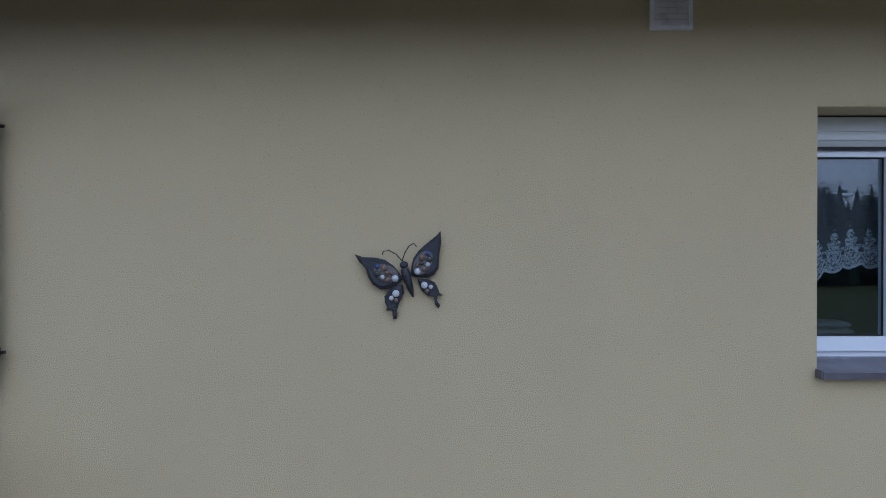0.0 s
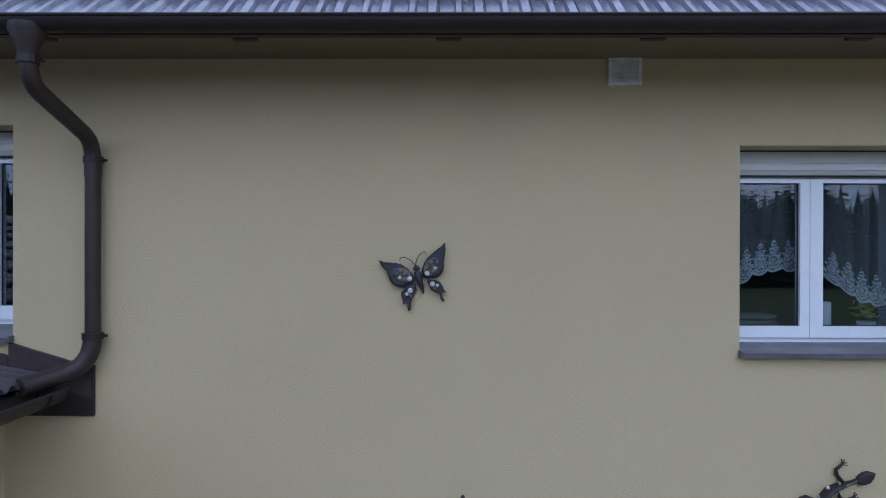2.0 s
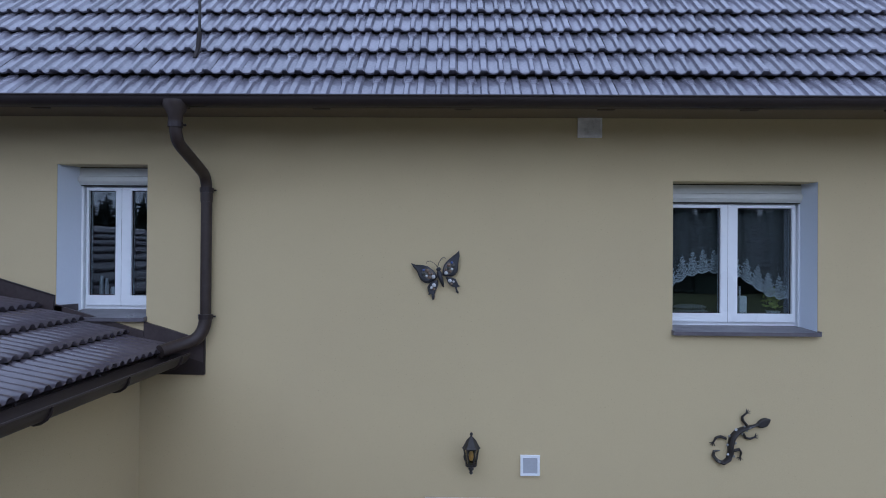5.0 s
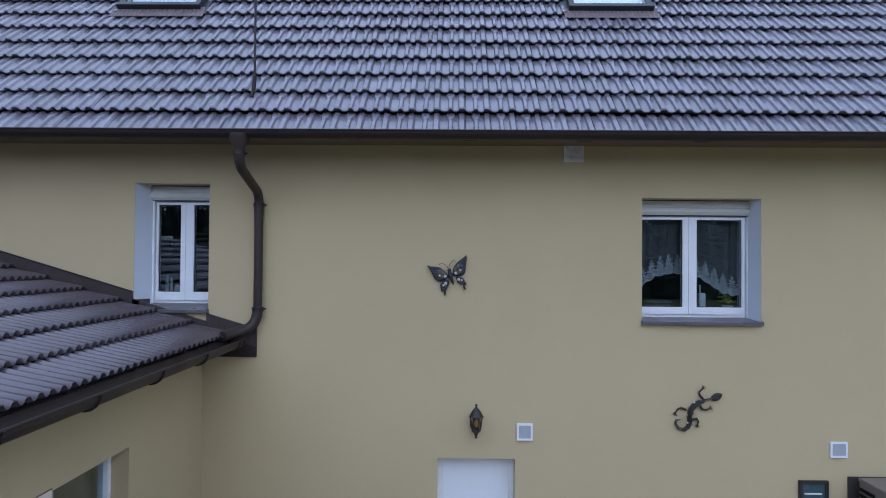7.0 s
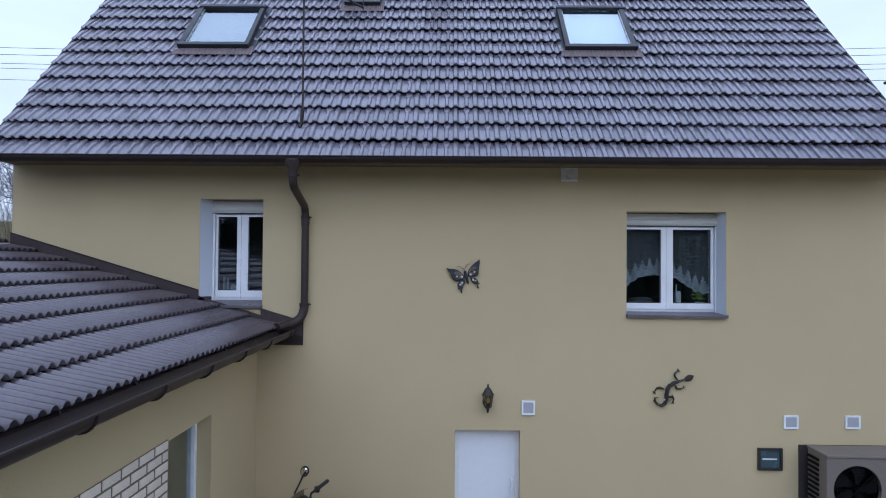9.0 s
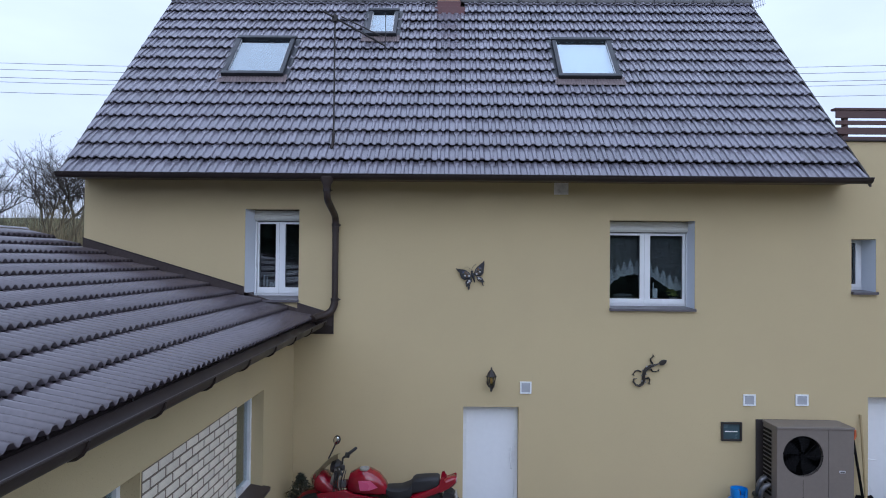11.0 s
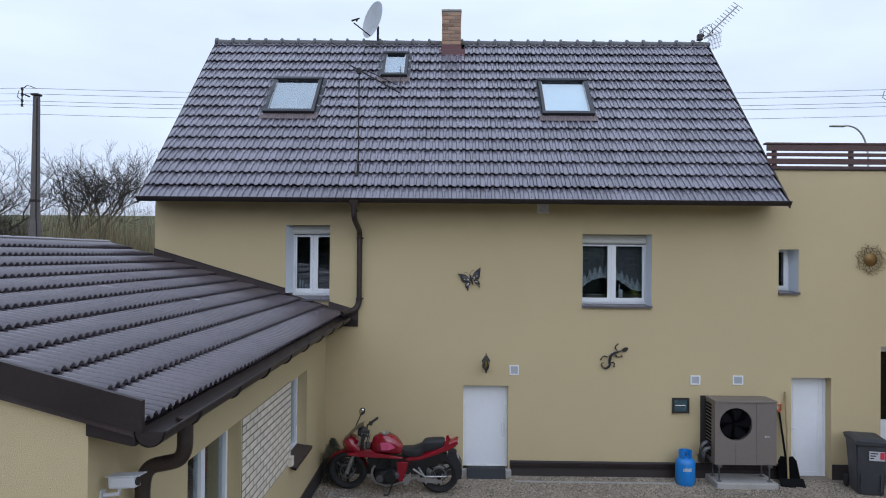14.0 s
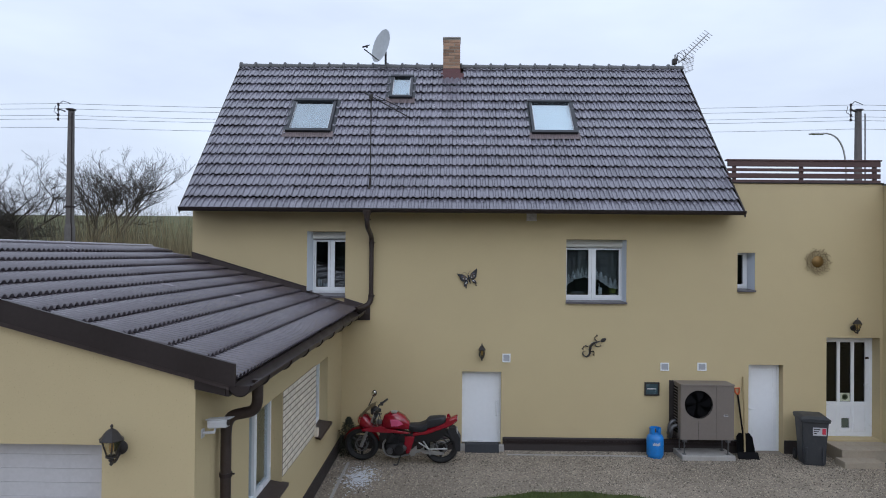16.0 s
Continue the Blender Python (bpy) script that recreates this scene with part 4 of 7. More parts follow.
# ---- garage covering, gutter and openings ----
def panel_course(x_low, x_high, parent):
    """One course of the corrugated sheet roof, stepped down at its lower edge."""
    bm = bmesh.new()
    wave, y0, y1 = 0.0978, GY - 0.03, -0.03
    steps_ = round((y1 - y0) / wave) * 8
    lift_low, lift_high = 0.060, 0.018
    top, mid, low, under = [], [], [], []
    for i in range(steps_ + 1):
        y = y0 + (y1 - y0) * i / steps_
        h = 0.0145 * (1 + math.tanh(2.0 * math.cos(2 * math.pi * (y - y0) / wave) + 0.35) / 0.97)
        top.append(bm.verts.new((x_high, y, g_roof(x_high) + lift_high + h)))
        low.append(bm.verts.new((x_low, y, g_roof(x_low) + lift_low + h)))
        mid.append(bm.verts.new((x_low - 0.002, y, g_roof(x_low) + lift_low - 0.007 + h)))
        under.append(bm.verts.new((x_low - 0.09, y, g_roof(x_low - 0.09) + 0.004)))
    for i in range(steps_):
        for a, b in ((top, low), (low, mid), (mid, under)):
            f = bm.faces.new((a[i], b[i], b[i + 1], a[i + 1]))
            f.smooth = True
    return part("roof_panel", bm, METAL_ROOF, parent)
course_edges = [-1.90] + [-1.93 - 0.338 * k for k in range(1, 11)]
for x_low, x_next in zip(course_edges, course_edges[1:] + [G_RIDGE_X + 0.02]):
    panel_course(x_low, x_next - 0.02, garage_roof)
bm = bmesh.new()
tube(bm, [(G_RIDGE_X, GY - 0.04, g_roof(G_RIDGE_X) + 0.03), (G_RIDGE_X, -0.02, g_roof(G_RIDGE_X) + 0.02)], 0.05, 12)
part("ridge_cap", bm, METAL_ROOF, garage_roof, smooth=True)
# verge sheet along the front slope
bm = bmesh.new()
plate(bm, [(-1.87, 2.733), (G_RIDGE_X, 3.750), (G_RIDGE_X, 3.580), (-1.87, 2.558)], lambda u, v, w: (u, GY - 0.075 + w, v), 0.035)
part("verge", bm, DARK_METAL, garage, "dark brown metal verge")
bm = bmesh.new()
plate(bm, [(-1.90, 2.564), (G_RIDGE_X, 3.578), (G_RIDGE_X, 3.540), (-1.90, 2.526)], lambda u, v, w: (u, GY - 0.055 + w, v), 0.05)
part("verge_board", bm, BROWN_METAL, garage)
bm = bmesh.new()
plate(bm, [(GX + 0.002, 2.625), (-1.955, 2.56), (-1.955, 2.478), (GX + 0.002, 2.53)], lambda u, v, w: (u, GY - 0.03 + w, v), -GY + 0.01)
part("eave_box", bm, DARK_METAL, garage, "dark boxed eave")
part("eave_fascia", boxes((-1.953, -1.925, GY - 0.03, -0.02, 2.475, 2.545)), DARK_METAL, garage)
bm = bmesh.new()
gutter_mesh(bm, lambda u, a, b: (-1.835 + a, GY - 0.06 + u, 2.562 + b), -GY - 0.10, r=0.085)
part("gutter", bm, DARK_METAL, garage, "half-round brown gutter", smooth=True)
for k in range(9):
    y = GY + 0.45 + k * 0.78
    bm = bmesh.new()
    tube(bm, [(-1.93, y, 2.575)] + [(-1.835 + 0.091 * math.cos(a), y, 2.562 + 0.091 * math.sin(a)) for a in (math.pi + math.pi * j / 8 for j in range(9))], 0.009, 6, flat=0.6)
    part("gutter_bracket", bm, DARK_METAL, garage)

# flashing along the house wall above the garage roof
def flashing_run(x0, x1, up):
    bm = bmesh.new()
    plate(bm, [(x0, g_roof(x0) + 0.0), (x0, g_roof(x0) + up), (x1, g_roof(x1) + up), (x1, g_roof(x1) + 0.0)], lambda u, v, w: (u, -0.03 + w, v), 0.028)
    part("wall_flashing", bm, BROWN_METAL, garage, "brown sheet metal flashing against the house wall")
flashing_run(XL, -2.862, 0.163)
flashing_run(-2.858, -2.165, 0.095)
part("flashing_corner", boxes((-2.858, -2.79, -0.03, 0.20, g_roof(-2.858) + 0.03, g_roof(-2.858) + 0.085), bevel=0.004), BROWN_METAL, garage)
flashing_run(-2.161, -1.70, 0.170)
bm = bmesh.new()
tube(bm, [(x, -0.034, g_roof(x) + 0.163) for x in (XL, -2.862)], 0.007, 6)
part("flashing_bead", bm, DARK_METAL, garage)
part("end_plate", boxes((-2.06, -1.69, -0.028, -0.002, 2.38, 2.66), bevel=0.002), DARK_METAL, garage, "dark end plate on the house wall")

def side_window(opening, mull=None):
    """A white window in the garage's long wall, with a brown sill."""
    y0, y1, z0, z1 = opening
    bm = bmesh.new()
    x = GX - 0.13
    holes = [(y0 + 0.05, y1 - 0.05, z0 + 0.07, z1 - 0.05)] if mull is None else [(y0 + 0.05, mull - 0.045, z0 + 0.07, z1 - 0.05), (mull + 0.045, y1 - 0.05, z0 + 0.07, z1 - 0.05)]
    slab_with_holes(bm, (y0, y1), (z0, z1), holes, lambda u, v, w: (x - w, u, v), 0.07)
    win = part("window", bm, PVC, garage, "white plastic window")
    for a, b, c, d in holes:
        g = part("pane", boxes((x - 0.035, x - 0.03, a, b, c, d)), GLASS, win)
        g.visible_shadow = False
    bm = bmesh.new()
    plate(bm, [(GX - 0.13, z0 + 0.02), (GX - 0.13, z0 + 0.0), (GX + 0.075, z0 - 0.035), (GX + 0.075, z0 - 0.055), (GX + 0.08, z0 - 0.055), (GX + 0.08, z0 - 0.02)], lambda u, v, w: (u, y0 - 0.03 + w, v), y1 - y0 + 0.06)
    part("sill", bm, BROWN_METAL, win, "brown metal sill")
side_window(G_WIN_NEAR, -4.93)
side_window(G_WIN_FAR)
# one near-black sheet stands in for the garage's dim inside
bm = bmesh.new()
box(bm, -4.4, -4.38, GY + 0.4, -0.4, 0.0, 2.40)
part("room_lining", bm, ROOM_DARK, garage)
# white brick infill between the windows
W_BRICK = surface("white_brick", (0.68, 0.62, 0.52), 0.85, vary=0.12, grain=50, blotch=6, bump=0.35, per_piece=0.5)
B_MORTAR = surface("brick_mortar", (0.17, 0.135, 0.10), 0.95, vary=0.2, grain=70, blotch=4, bump=0.6)
infill = part("brick_panel", boxes((GX - 0.02, GX + 0.004, -4.28, -2.33, 0.93, 1.945)), B_MORTAR, garage, "panel of white bricks with dark joints")
BL, BH = 0.224, 0.061
for r in range(13):
    z = 0.972 + r * 0.078
    y = -4.275 - (0.122 if r % 2 else 0.0)
    while y < -2.345:
        a, b = max(y, -4.275), min(y + BL, -2.34)
        if b - a > 0.04:
            key = round(b - a, 3)
            me = bpy.data.meshes.get("white_brick_%g" % key) or mesh_of("white_brick_%g" % key, boxes((0.0, 0.0085, -key / 2, key / 2, -BH / 2, BH / 2), bevel=0.004), W_BRICK)
            piece("brick", me, pose(GX, (a + b) / 2, z, random.uniform(-0.6, 0.6)), infill)
        y += 0.246
corner_me = mesh_of("corner_brick", boxes((0.0, 0.055, -0.05, 0.05, -0.06, 0.06), bevel=0.008), W_BRICK)
piece("brick", corner_me, pose(GX + 0.001, -2.40, 0.965), infill)
part("plinth", boxes((GX - 0.001, GX + 0.02, GY + 0.01, -0.021, 0.0, 0.28), bevel=0.003), PLINTH, garage)
# roller door
GARAGE_WHITE = surface("dull_white_slats", (0.50, 0.49, 0.50), 0.5, vary=0.08, grain=30, blotch=2, bump=0.05, dirt=((0.36, 0.34, 0.32), 0.3, 3))
gd = part("garage_door", boxes((-8.4, -2.93, GY + 0.15, GY + 0.17, 0.0, G_DOOR_TOP)), GARAGE_WHITE, garage, "dull white sectional garage door")
slat_me = mesh_of("slat", boxes((-2.735, 2.735, -0.012, 0.012, 0.0, 0.1105), bevel=0.0015), GARAGE_WHITE)
for k in range(18):
    piece("slat", slat_me, pose(-5.665, GY + 0.14, 0.06 + k * 0.112), gd)

# ---- downpipes ----
PIPE = surface("brown_pipe", (0.036, 0.025, 0.021), 0.48, vary=0.2, grain=40, blotch=4, bump=0.05, spec=0.35, dirt=((0.07, 0.06, 0.055), 0.35, 6))
def collar(parent, p, r, way=(0, 0, 1)):
    p, way = Vector(p), Vector(way)
    bm = bmesh.new()
    tube(bm, [p - way * 0.018, p + way * 0.018], r + 0.007, 14)
    tube(bm, [p + Vector((r * 0.6, 0.02, 0)), p + Vector((r + 0.022, 0.02, 0))], 0.008, 6)
    part("clamp", bm, DARK_METAL, parent)

down = thing("downpipe", "brown metal downpipe with an offset bend on the house wall", "downpipe", at=(-1.667, -0.07, 2.83))
bm = bmesh.new()
lathe(bm, [(0.043, 0.0), (0.05, 0.06), (0.085, 0.13), (0.085, 0.16)], (-1.685, -0.612, 4.185), 16)
part("funnel", bm, PIPE, down, smooth=True)
bm = bmesh.new()
pts = arc((-1.685, -0.612, 4.20), (-1.685, -0.612, 4.09), (-1.684, -0.53, 4.055), 6) + arc((-1.668, -0.18, 3.925), (-1.667, -0.075, 3.895), (-1.667, -0.075, 3.77), 8)
tube(bm, pts, 0.042, 14)
part("bend", bm, PIPE, down, smooth=True)
collar(down, (-1.685, -0.612, 4.185), 0.043)
bm = bmesh.new()
tube(bm, [(-1.667, -0.075, 3.80), (-1.667, -0.075, 2.81)], 0.041, 14)
tube(bm, [(-1.667, -0.075, 3.80), (-1.667, -0.075, 3.70)], 0.045, 14)
part("shaft", bm, PIPE, down, smooth=True)
bm = bmesh.new()
tube(bm, arc((-1.667, -0.075, 2.84), (-1.667, -0.075, 2.66), (-1.79, -0.15, 2.635), 8) + [Vector((-1.90, -0.33, 2.60))], 0.048, 14)
part("shoe", bm, PIPE, down, smooth=True)
collar(down, (-1.667, -0.075, 3.79), 0.044)
collar(down, (-1.667, -0.075, 2.83), 0.048)

down2 = thing("downpipe", "brown metal downpipe at the garage corner", "downpipe", at=(-2.13, -6.52, 0.04))
bm = bmesh.new()
tube(bm, [Vector((-1.845, -6.55, 2.52))] + arc((-1.845, -6.55, 2.36), (-1.845, -6.55, 2.26), (-1.92, -6.54, 2.24), 6) + arc((-2.03, -6.53, 2.215), (-2.12, -6.52, 2.19), (-2.12, -6.52, 2.06), 8), 0.048, 14)
part("bend", bm, PIPE, down2, smooth=True)
bm = bmesh.new()
tube(bm, [(-2.12, -6.52, 2.08), (-2.12, -6.52, GROUND)], 0.046, 14)
part("shaft", bm, PIPE, down2, smooth=True)
collar(down2, (-2.12, -6.52, 1.7), 0.048)

# ---- wall lanterns ----
IRON = surface("black_cast_iron", (0.030, 0.026, 0.024), 0.5, vary=0.25, grain=60, blotch=8, bump=0.2, spec=0.35)
BULB = surface("amber_bulb", (0.55, 0.36, 0.12), 0.3, vary=0.1, grain=20, blotch=5, bump=0.0)
LAMP_GLASS = glass("lantern_glass", tint=(0.9, 0.85, 0.7), clear=0.8)
def lantern(label, brim):
    """Made with the wall behind it at y = 0 and the glass body's middle at z = 0; brim is the roof's radius."""
    lamp = thing("wall_lantern", label, "lamp", group="wall lanterns")
    y, top = -brim - 0.05, brim * 0.78
    bm = bmesh.new()
    lathe(bm, [(brim * 0.96, 0.044), (brim, 0.05), (brim * 0.84, 0.062), (brim * 0.68, 0.084), (brim * 0.48, 0.110), (brim * 0.24, 0.127), (0.012, 0.132)], (0, y, 0), 6)
    part("roof", bm, IRON, lamp)
    bm = bmesh.new()
    lathe(bm, [(0.012, 0.128), (0.006, 0.139), (0.013, 0.149), (0.008, 0.162), (0.002, 0.166)], (0, y, 0), 10)
    part("finial", bm, IRON, lamp, smooth=True)
    bm = bmesh.new()
    lathe(bm, [(0.034, -0.075), (top, 0.046)], (0, y, 0), 6)
    part("glass", bm, LAMP_GLASS, lamp).visible_shadow = False
    for k in range(6):
        a = math.pi * k / 3
        bm = bmesh.new()
        tube(bm, [(0.035 * math.cos(a), y + 0.035 * math.sin(a), -0.076), (top * 1.02 * math.cos(a), y + top * 1.02 * math.sin(a), 0.046)], 0.0055, 6)
        part("glazing_bar", bm, IRON, lamp)
    bm = bmesh.new()
    blob(bm, (0, y, -0.01), (0.020, 0.020, 0.040), segments=10)
    part("bulb", bm, BULB, lamp, smooth=True)
    bm = bmesh.new()
    lathe(bm, [(0.003, -0.150), (0.014, -0.138), (0.010, -0.122), (0.022, -0.108), (0.016, -0.098), (0.042, -0.084), (0.042, -0.072)], (0, y, 0), 12)
    part("base", bm, IRON, lamp, smooth=True)
    bm = bmesh.new()
    tube(bm, arc((0, y, -0.09), (0, y * 0.8, -0.18), (0, -0.012, -0.08), 10), 0.012, 8)
    tube(bm, arc((0, -0.03, -0.10), (0, -0.07, -0.13), (0, -0.055, -0.08), 8), 0.008, 6)
    part("bracket", bm, IRON, lamp, smooth=True)
    bm = bmesh.new()
    lathe(bm, [(0.056, 0.0), (0.056, -0.012), (0.042, -0.020), (0.02, -0.034)], (0, 0, -0.05), 16, "y")
    part("wall_plate", bm, IRON, lamp, smooth=True)
    return lamp
slim = lantern("slim black iron wall lantern with amber bulb", 0.070)
slim.matrix_basis = pose(0.352, 0, 1.825)
wide = lantern("black iron wall lantern with a wide flared roof", 0.098)
copy_thing(wide, pose(7.065, 0, 2.37) @ Matrix.Scale(0.92, 4))
wide.matrix_basis = pose(-2.78, GY, 2.115)

# ---- vent grilles ----
VENT_GREY = surface("aged_vent_plastic", (0.78, 0.75, 0.73), 0.6, vary=0.1, grain=30, blotch=8, bump=0.05, dirt=((0.25, 0.22, 0.2), 0.5, 12))
VENT_SLAT = surface("grey_vent_slats", (0.36, 0.37, 0.39), 0.6, vary=0.1, grain=30, blotch=8, bump=0.05)
def vent(x0, x1, z0, z1, mat, label, slats=None):
    v = thing("vent_grille", label, "vent", group="vent grilles on the wall", at=((x0 + x1) / 2, 0, z0))
    bm = bmesh.new()
    e = 0.018
    slab_with_holes(bm, (x0, x1), (z0, z1), [(x0 + e, x1 - e, z0 + e, z1 - e)], lambda a, b, w: (a, -0.020 + w, b), 0.019)
    bmesh.ops.bevel(bm, geom=[q for q in bm.edges if abs(q.calc_face_angle(0)) > 1], offset=0.003, segments=1, affect="EDGES")
    part("frame", bm, mat, v)
    n = 5
    for k in range(n):
        z = z0 + e + (z1 - z0 - 2 * e) * (k + 0.5) / n
        bm = bmesh.new()
        h = (z1 - z0 - 2 * e) / n
        plate(bm, [(-0.017, z - h * 0.50), (-0.014, z - h * 0.52), (-0.005, z + h * 0.46), (-0.008, z + h * 0.50)], lambda a, b, w: (x0 + e + w, a, b), x1 - x0 - 2 * e)
        part("slat", bm, slats or VENT_SLAT, v)
    part("backing", boxes((x0 + e, x1 - e, -0.0035, -0.001, z0 + e, z1 - e)), slats or VENT_SLAT, v)
vent(1.15, 1.333, 4.212, 4.378, VENT_GREY, "weathered grey vent grille under the eave", VENT_GREY)
vent(0.730, 0.876, 1.638, 1.792, PVC, "white plastic vent grille beside the lantern")
vent(3.594, 3.750, 1.516, 1.660, PVC, "white plastic vent grille")
vent(4.262, 4.424, 1.523, 1.667, PVC, "white plastic vent grille above the heat pump")

# meter box
meter = thing("meter_box", "dark framed meter box with a glass front", "box", at=(3.44, 0, 1.065))
bm = bmesh.new()
slab_with_holes(bm, (3.31, 3.575), (1.065, 1.305), [(3.335, 3.55, 1.09, 1.28)], lambda a, b, w: (a, -0.03 + w, b), 0.029)
part("frame", bm, IRON, meter)
METER_FACE = surface("meter_face", (0.05, 0.085, 0.10), 0.25, vary=0.2, grain=20, blotch=6, bump=0.0)
part("face", boxes((3.335, 3.55, -0.012, -0.008, 1.09, 1.28)), METER_FACE, meter, "dark bluish glass face")
part("strip", boxes((3.36, 3.52, -0.016, -0.0125, 1.178, 1.192), bevel=0.001), VENT_GREY, meter)

# ---- metal butterfly ----
BLUE_IRON = surface("hammered_blue_black_metal", (0.026, 0.026, 0.032), 0.48, metal=0.2, vary=0.4, grain=110, blotch=14, bump=0.9, bump_scale=140, spec=0.6)
STONES = [surface("stone_" + n_, c, 0.25, vary=0.2, grain=60, blotch=30, bump=0.05) for n_, c in (("brown", (0.16, 0.11, 0.075)), ("white", (0.52, 0.52, 0.52)), ("blue", (0.06, 0.09, 0.24)), ("dark", (0.05, 0.05, 0.04)))]
def butterfly():
    obj = thing("metal_butterfly", "dark hammered metal butterfly with inset pebbles on the wall", "wall decoration", at=(0.089, -0.012, 3.13))
    k = 0.000807
    def at(u, v, w):
        return ((u - 355) * k + 0.107, -0.008 - w, 3.155 - (v - 300) * k)
    def wing(outline, tilt):
        bm = bmesh.new()
        rim = [(u, v) for u, v in outline]
        cx_ = sum(u for u, _ in rim) / len(rim)
        cy_ = sum(v for _, v in rim) / len(rim)
        outer = [bm.verts.new(at(u, v, 0.012 + tilt * abs(u - 355) * k)) for u, v in rim]
        back = [bm.verts.new(at(u, v, 0.008 + tilt * abs(u - 355) * k)) for u, v in rim]
        inner = [bm.verts.new(at(u + (cx_ - u) * 0.22, v + (cy_ - v) * 0.22, 0.022 + tilt * abs(u - 355) * k)) for u, v in rim]
        n = len(rim)
        for i in range(n):
            j = (i + 1) % n
            bm.faces.new((outer[i], outer[j], inner[j], inner[i]))
            bm.faces.new((outer[i], back[i], back[j], outer[j]))
        f = bm.faces.new(inner)
        bmesh.ops.triangulate(bm, faces=[f])
        bm.faces.new(back[::-1])
        part("wing", bm, BLUE_IRON, obj)
    wing([(82, 185), (125, 200), (190, 203), (240, 215), (285, 245), (318, 285), (335, 318), (310, 345), (255, 372), (215, 372), (175, 345), (155, 310), (140, 262), (105, 225)], 0.10)
    wing([(536, 62), (510, 90), (468, 122), (420, 165), (392, 205), (380, 250), (378, 300), (410, 308), (470, 310), (500, 295), (525, 260), (528, 220), (530, 185), (540, 120)], 0.10)
    wing([(335, 345), (342, 390), (325, 430), (302, 462), (308, 500), (303, 528), (285, 532), (280, 505), (278, 478), (248, 486), (250, 462), (240, 440), (238, 408), (265, 370), (300, 350)], 0.06)
    wing([(412, 315), (470, 318), (505, 335), (520, 360), (530, 388), (550, 402), (520, 408), (518, 430), (535, 458), (525, 470), (508, 455), (500, 412), (470, 405), (440, 385), (425, 355)], 0.06)
    bm = bmesh.new()
    tube(bm, [at(345, 262, 0.022), at(352, 290, 0.026), at(365, 330, 0.026), at(378, 370, 0.022), at(390, 412, 0.015)], [0.017, 0.020, 0.017, 0.013, 0.004], 10)
    blob(bm, at(342, 242, 0.022), (0.019, 0.014, 0.017), segments=10)
    part("body", bm, BLUE_IRON, obj, smooth=True)
    for ps in (((332, 222), (300, 185), (262, 165), (232, 170), (226, 188)), ((332, 222), (345, 180), (368, 142), (395, 126), (408, 146))):
        bm = bmesh.new()
        tube(bm, [at(u, v, 0.02) for u, v in ps], 0.0026, 6)
        part("antenna", bm, BLUE_IRON, obj)
    PANEL = surface("grey_inlay_bed", (0.12, 0.11, 0.10), 0.6, vary=0.2, grain=60, blotch=20, bump=0.3)
    for uc, vc, ra, rb, ang in ((248, 285, 68, 44, 25), (443, 230, 70, 44, -58)):
        bm = bmesh.new()
        ca, sa = math.cos(math.radians(ang)), math.sin(math.radians(ang))
        oval = [(uc + ra * math.cos(t) * ca - rb * math.sin(t) * sa, vc + ra * math.cos(t) * sa + rb * math.sin(t) * ca) for t in (2 * math.pi * j / 20 for j in range(20))]
        plate(bm, oval, lambda u, v, w: at(u, v, 0.020 + 0.10 * abs(u - 355) * k + w), 0.005)
        part("inlay_bed", bm, PANEL, obj)
    for u, v, r, s in ((202, 250, 11, 2), (236, 256, 17, 0), (204, 285, 16, 3), (230, 306, 11, 1), (254, 284, 12, 0), (281, 286, 11, 0), (257, 318, 15, 0), (296, 313, 17, 1), (466, 178, 11, 2), (438, 200, 17, 0), (478, 210, 16, 3), (469, 239, 12, 1), (434, 232, 12, 3), (412, 243, 11, 0), (450, 262, 14, 0), (414, 276, 16, 1), (300, 393, 18, 1), (276, 417, 12, 1), (300, 428, 12, 0), (450, 348, 17, 1), (484, 357, 11, 1), (466, 378, 11, 0)):
        bm = bmesh.new()
        blob(bm, at(u, v, 0.028 + (0.10 if v < 335 else 0.06) * abs(u - 355) * k), (r * k * 1.1, 0.010, r * k * 1.1), segments=10)
        part("pebble", bm, STONES[s], obj, smooth=True)
butterfly()

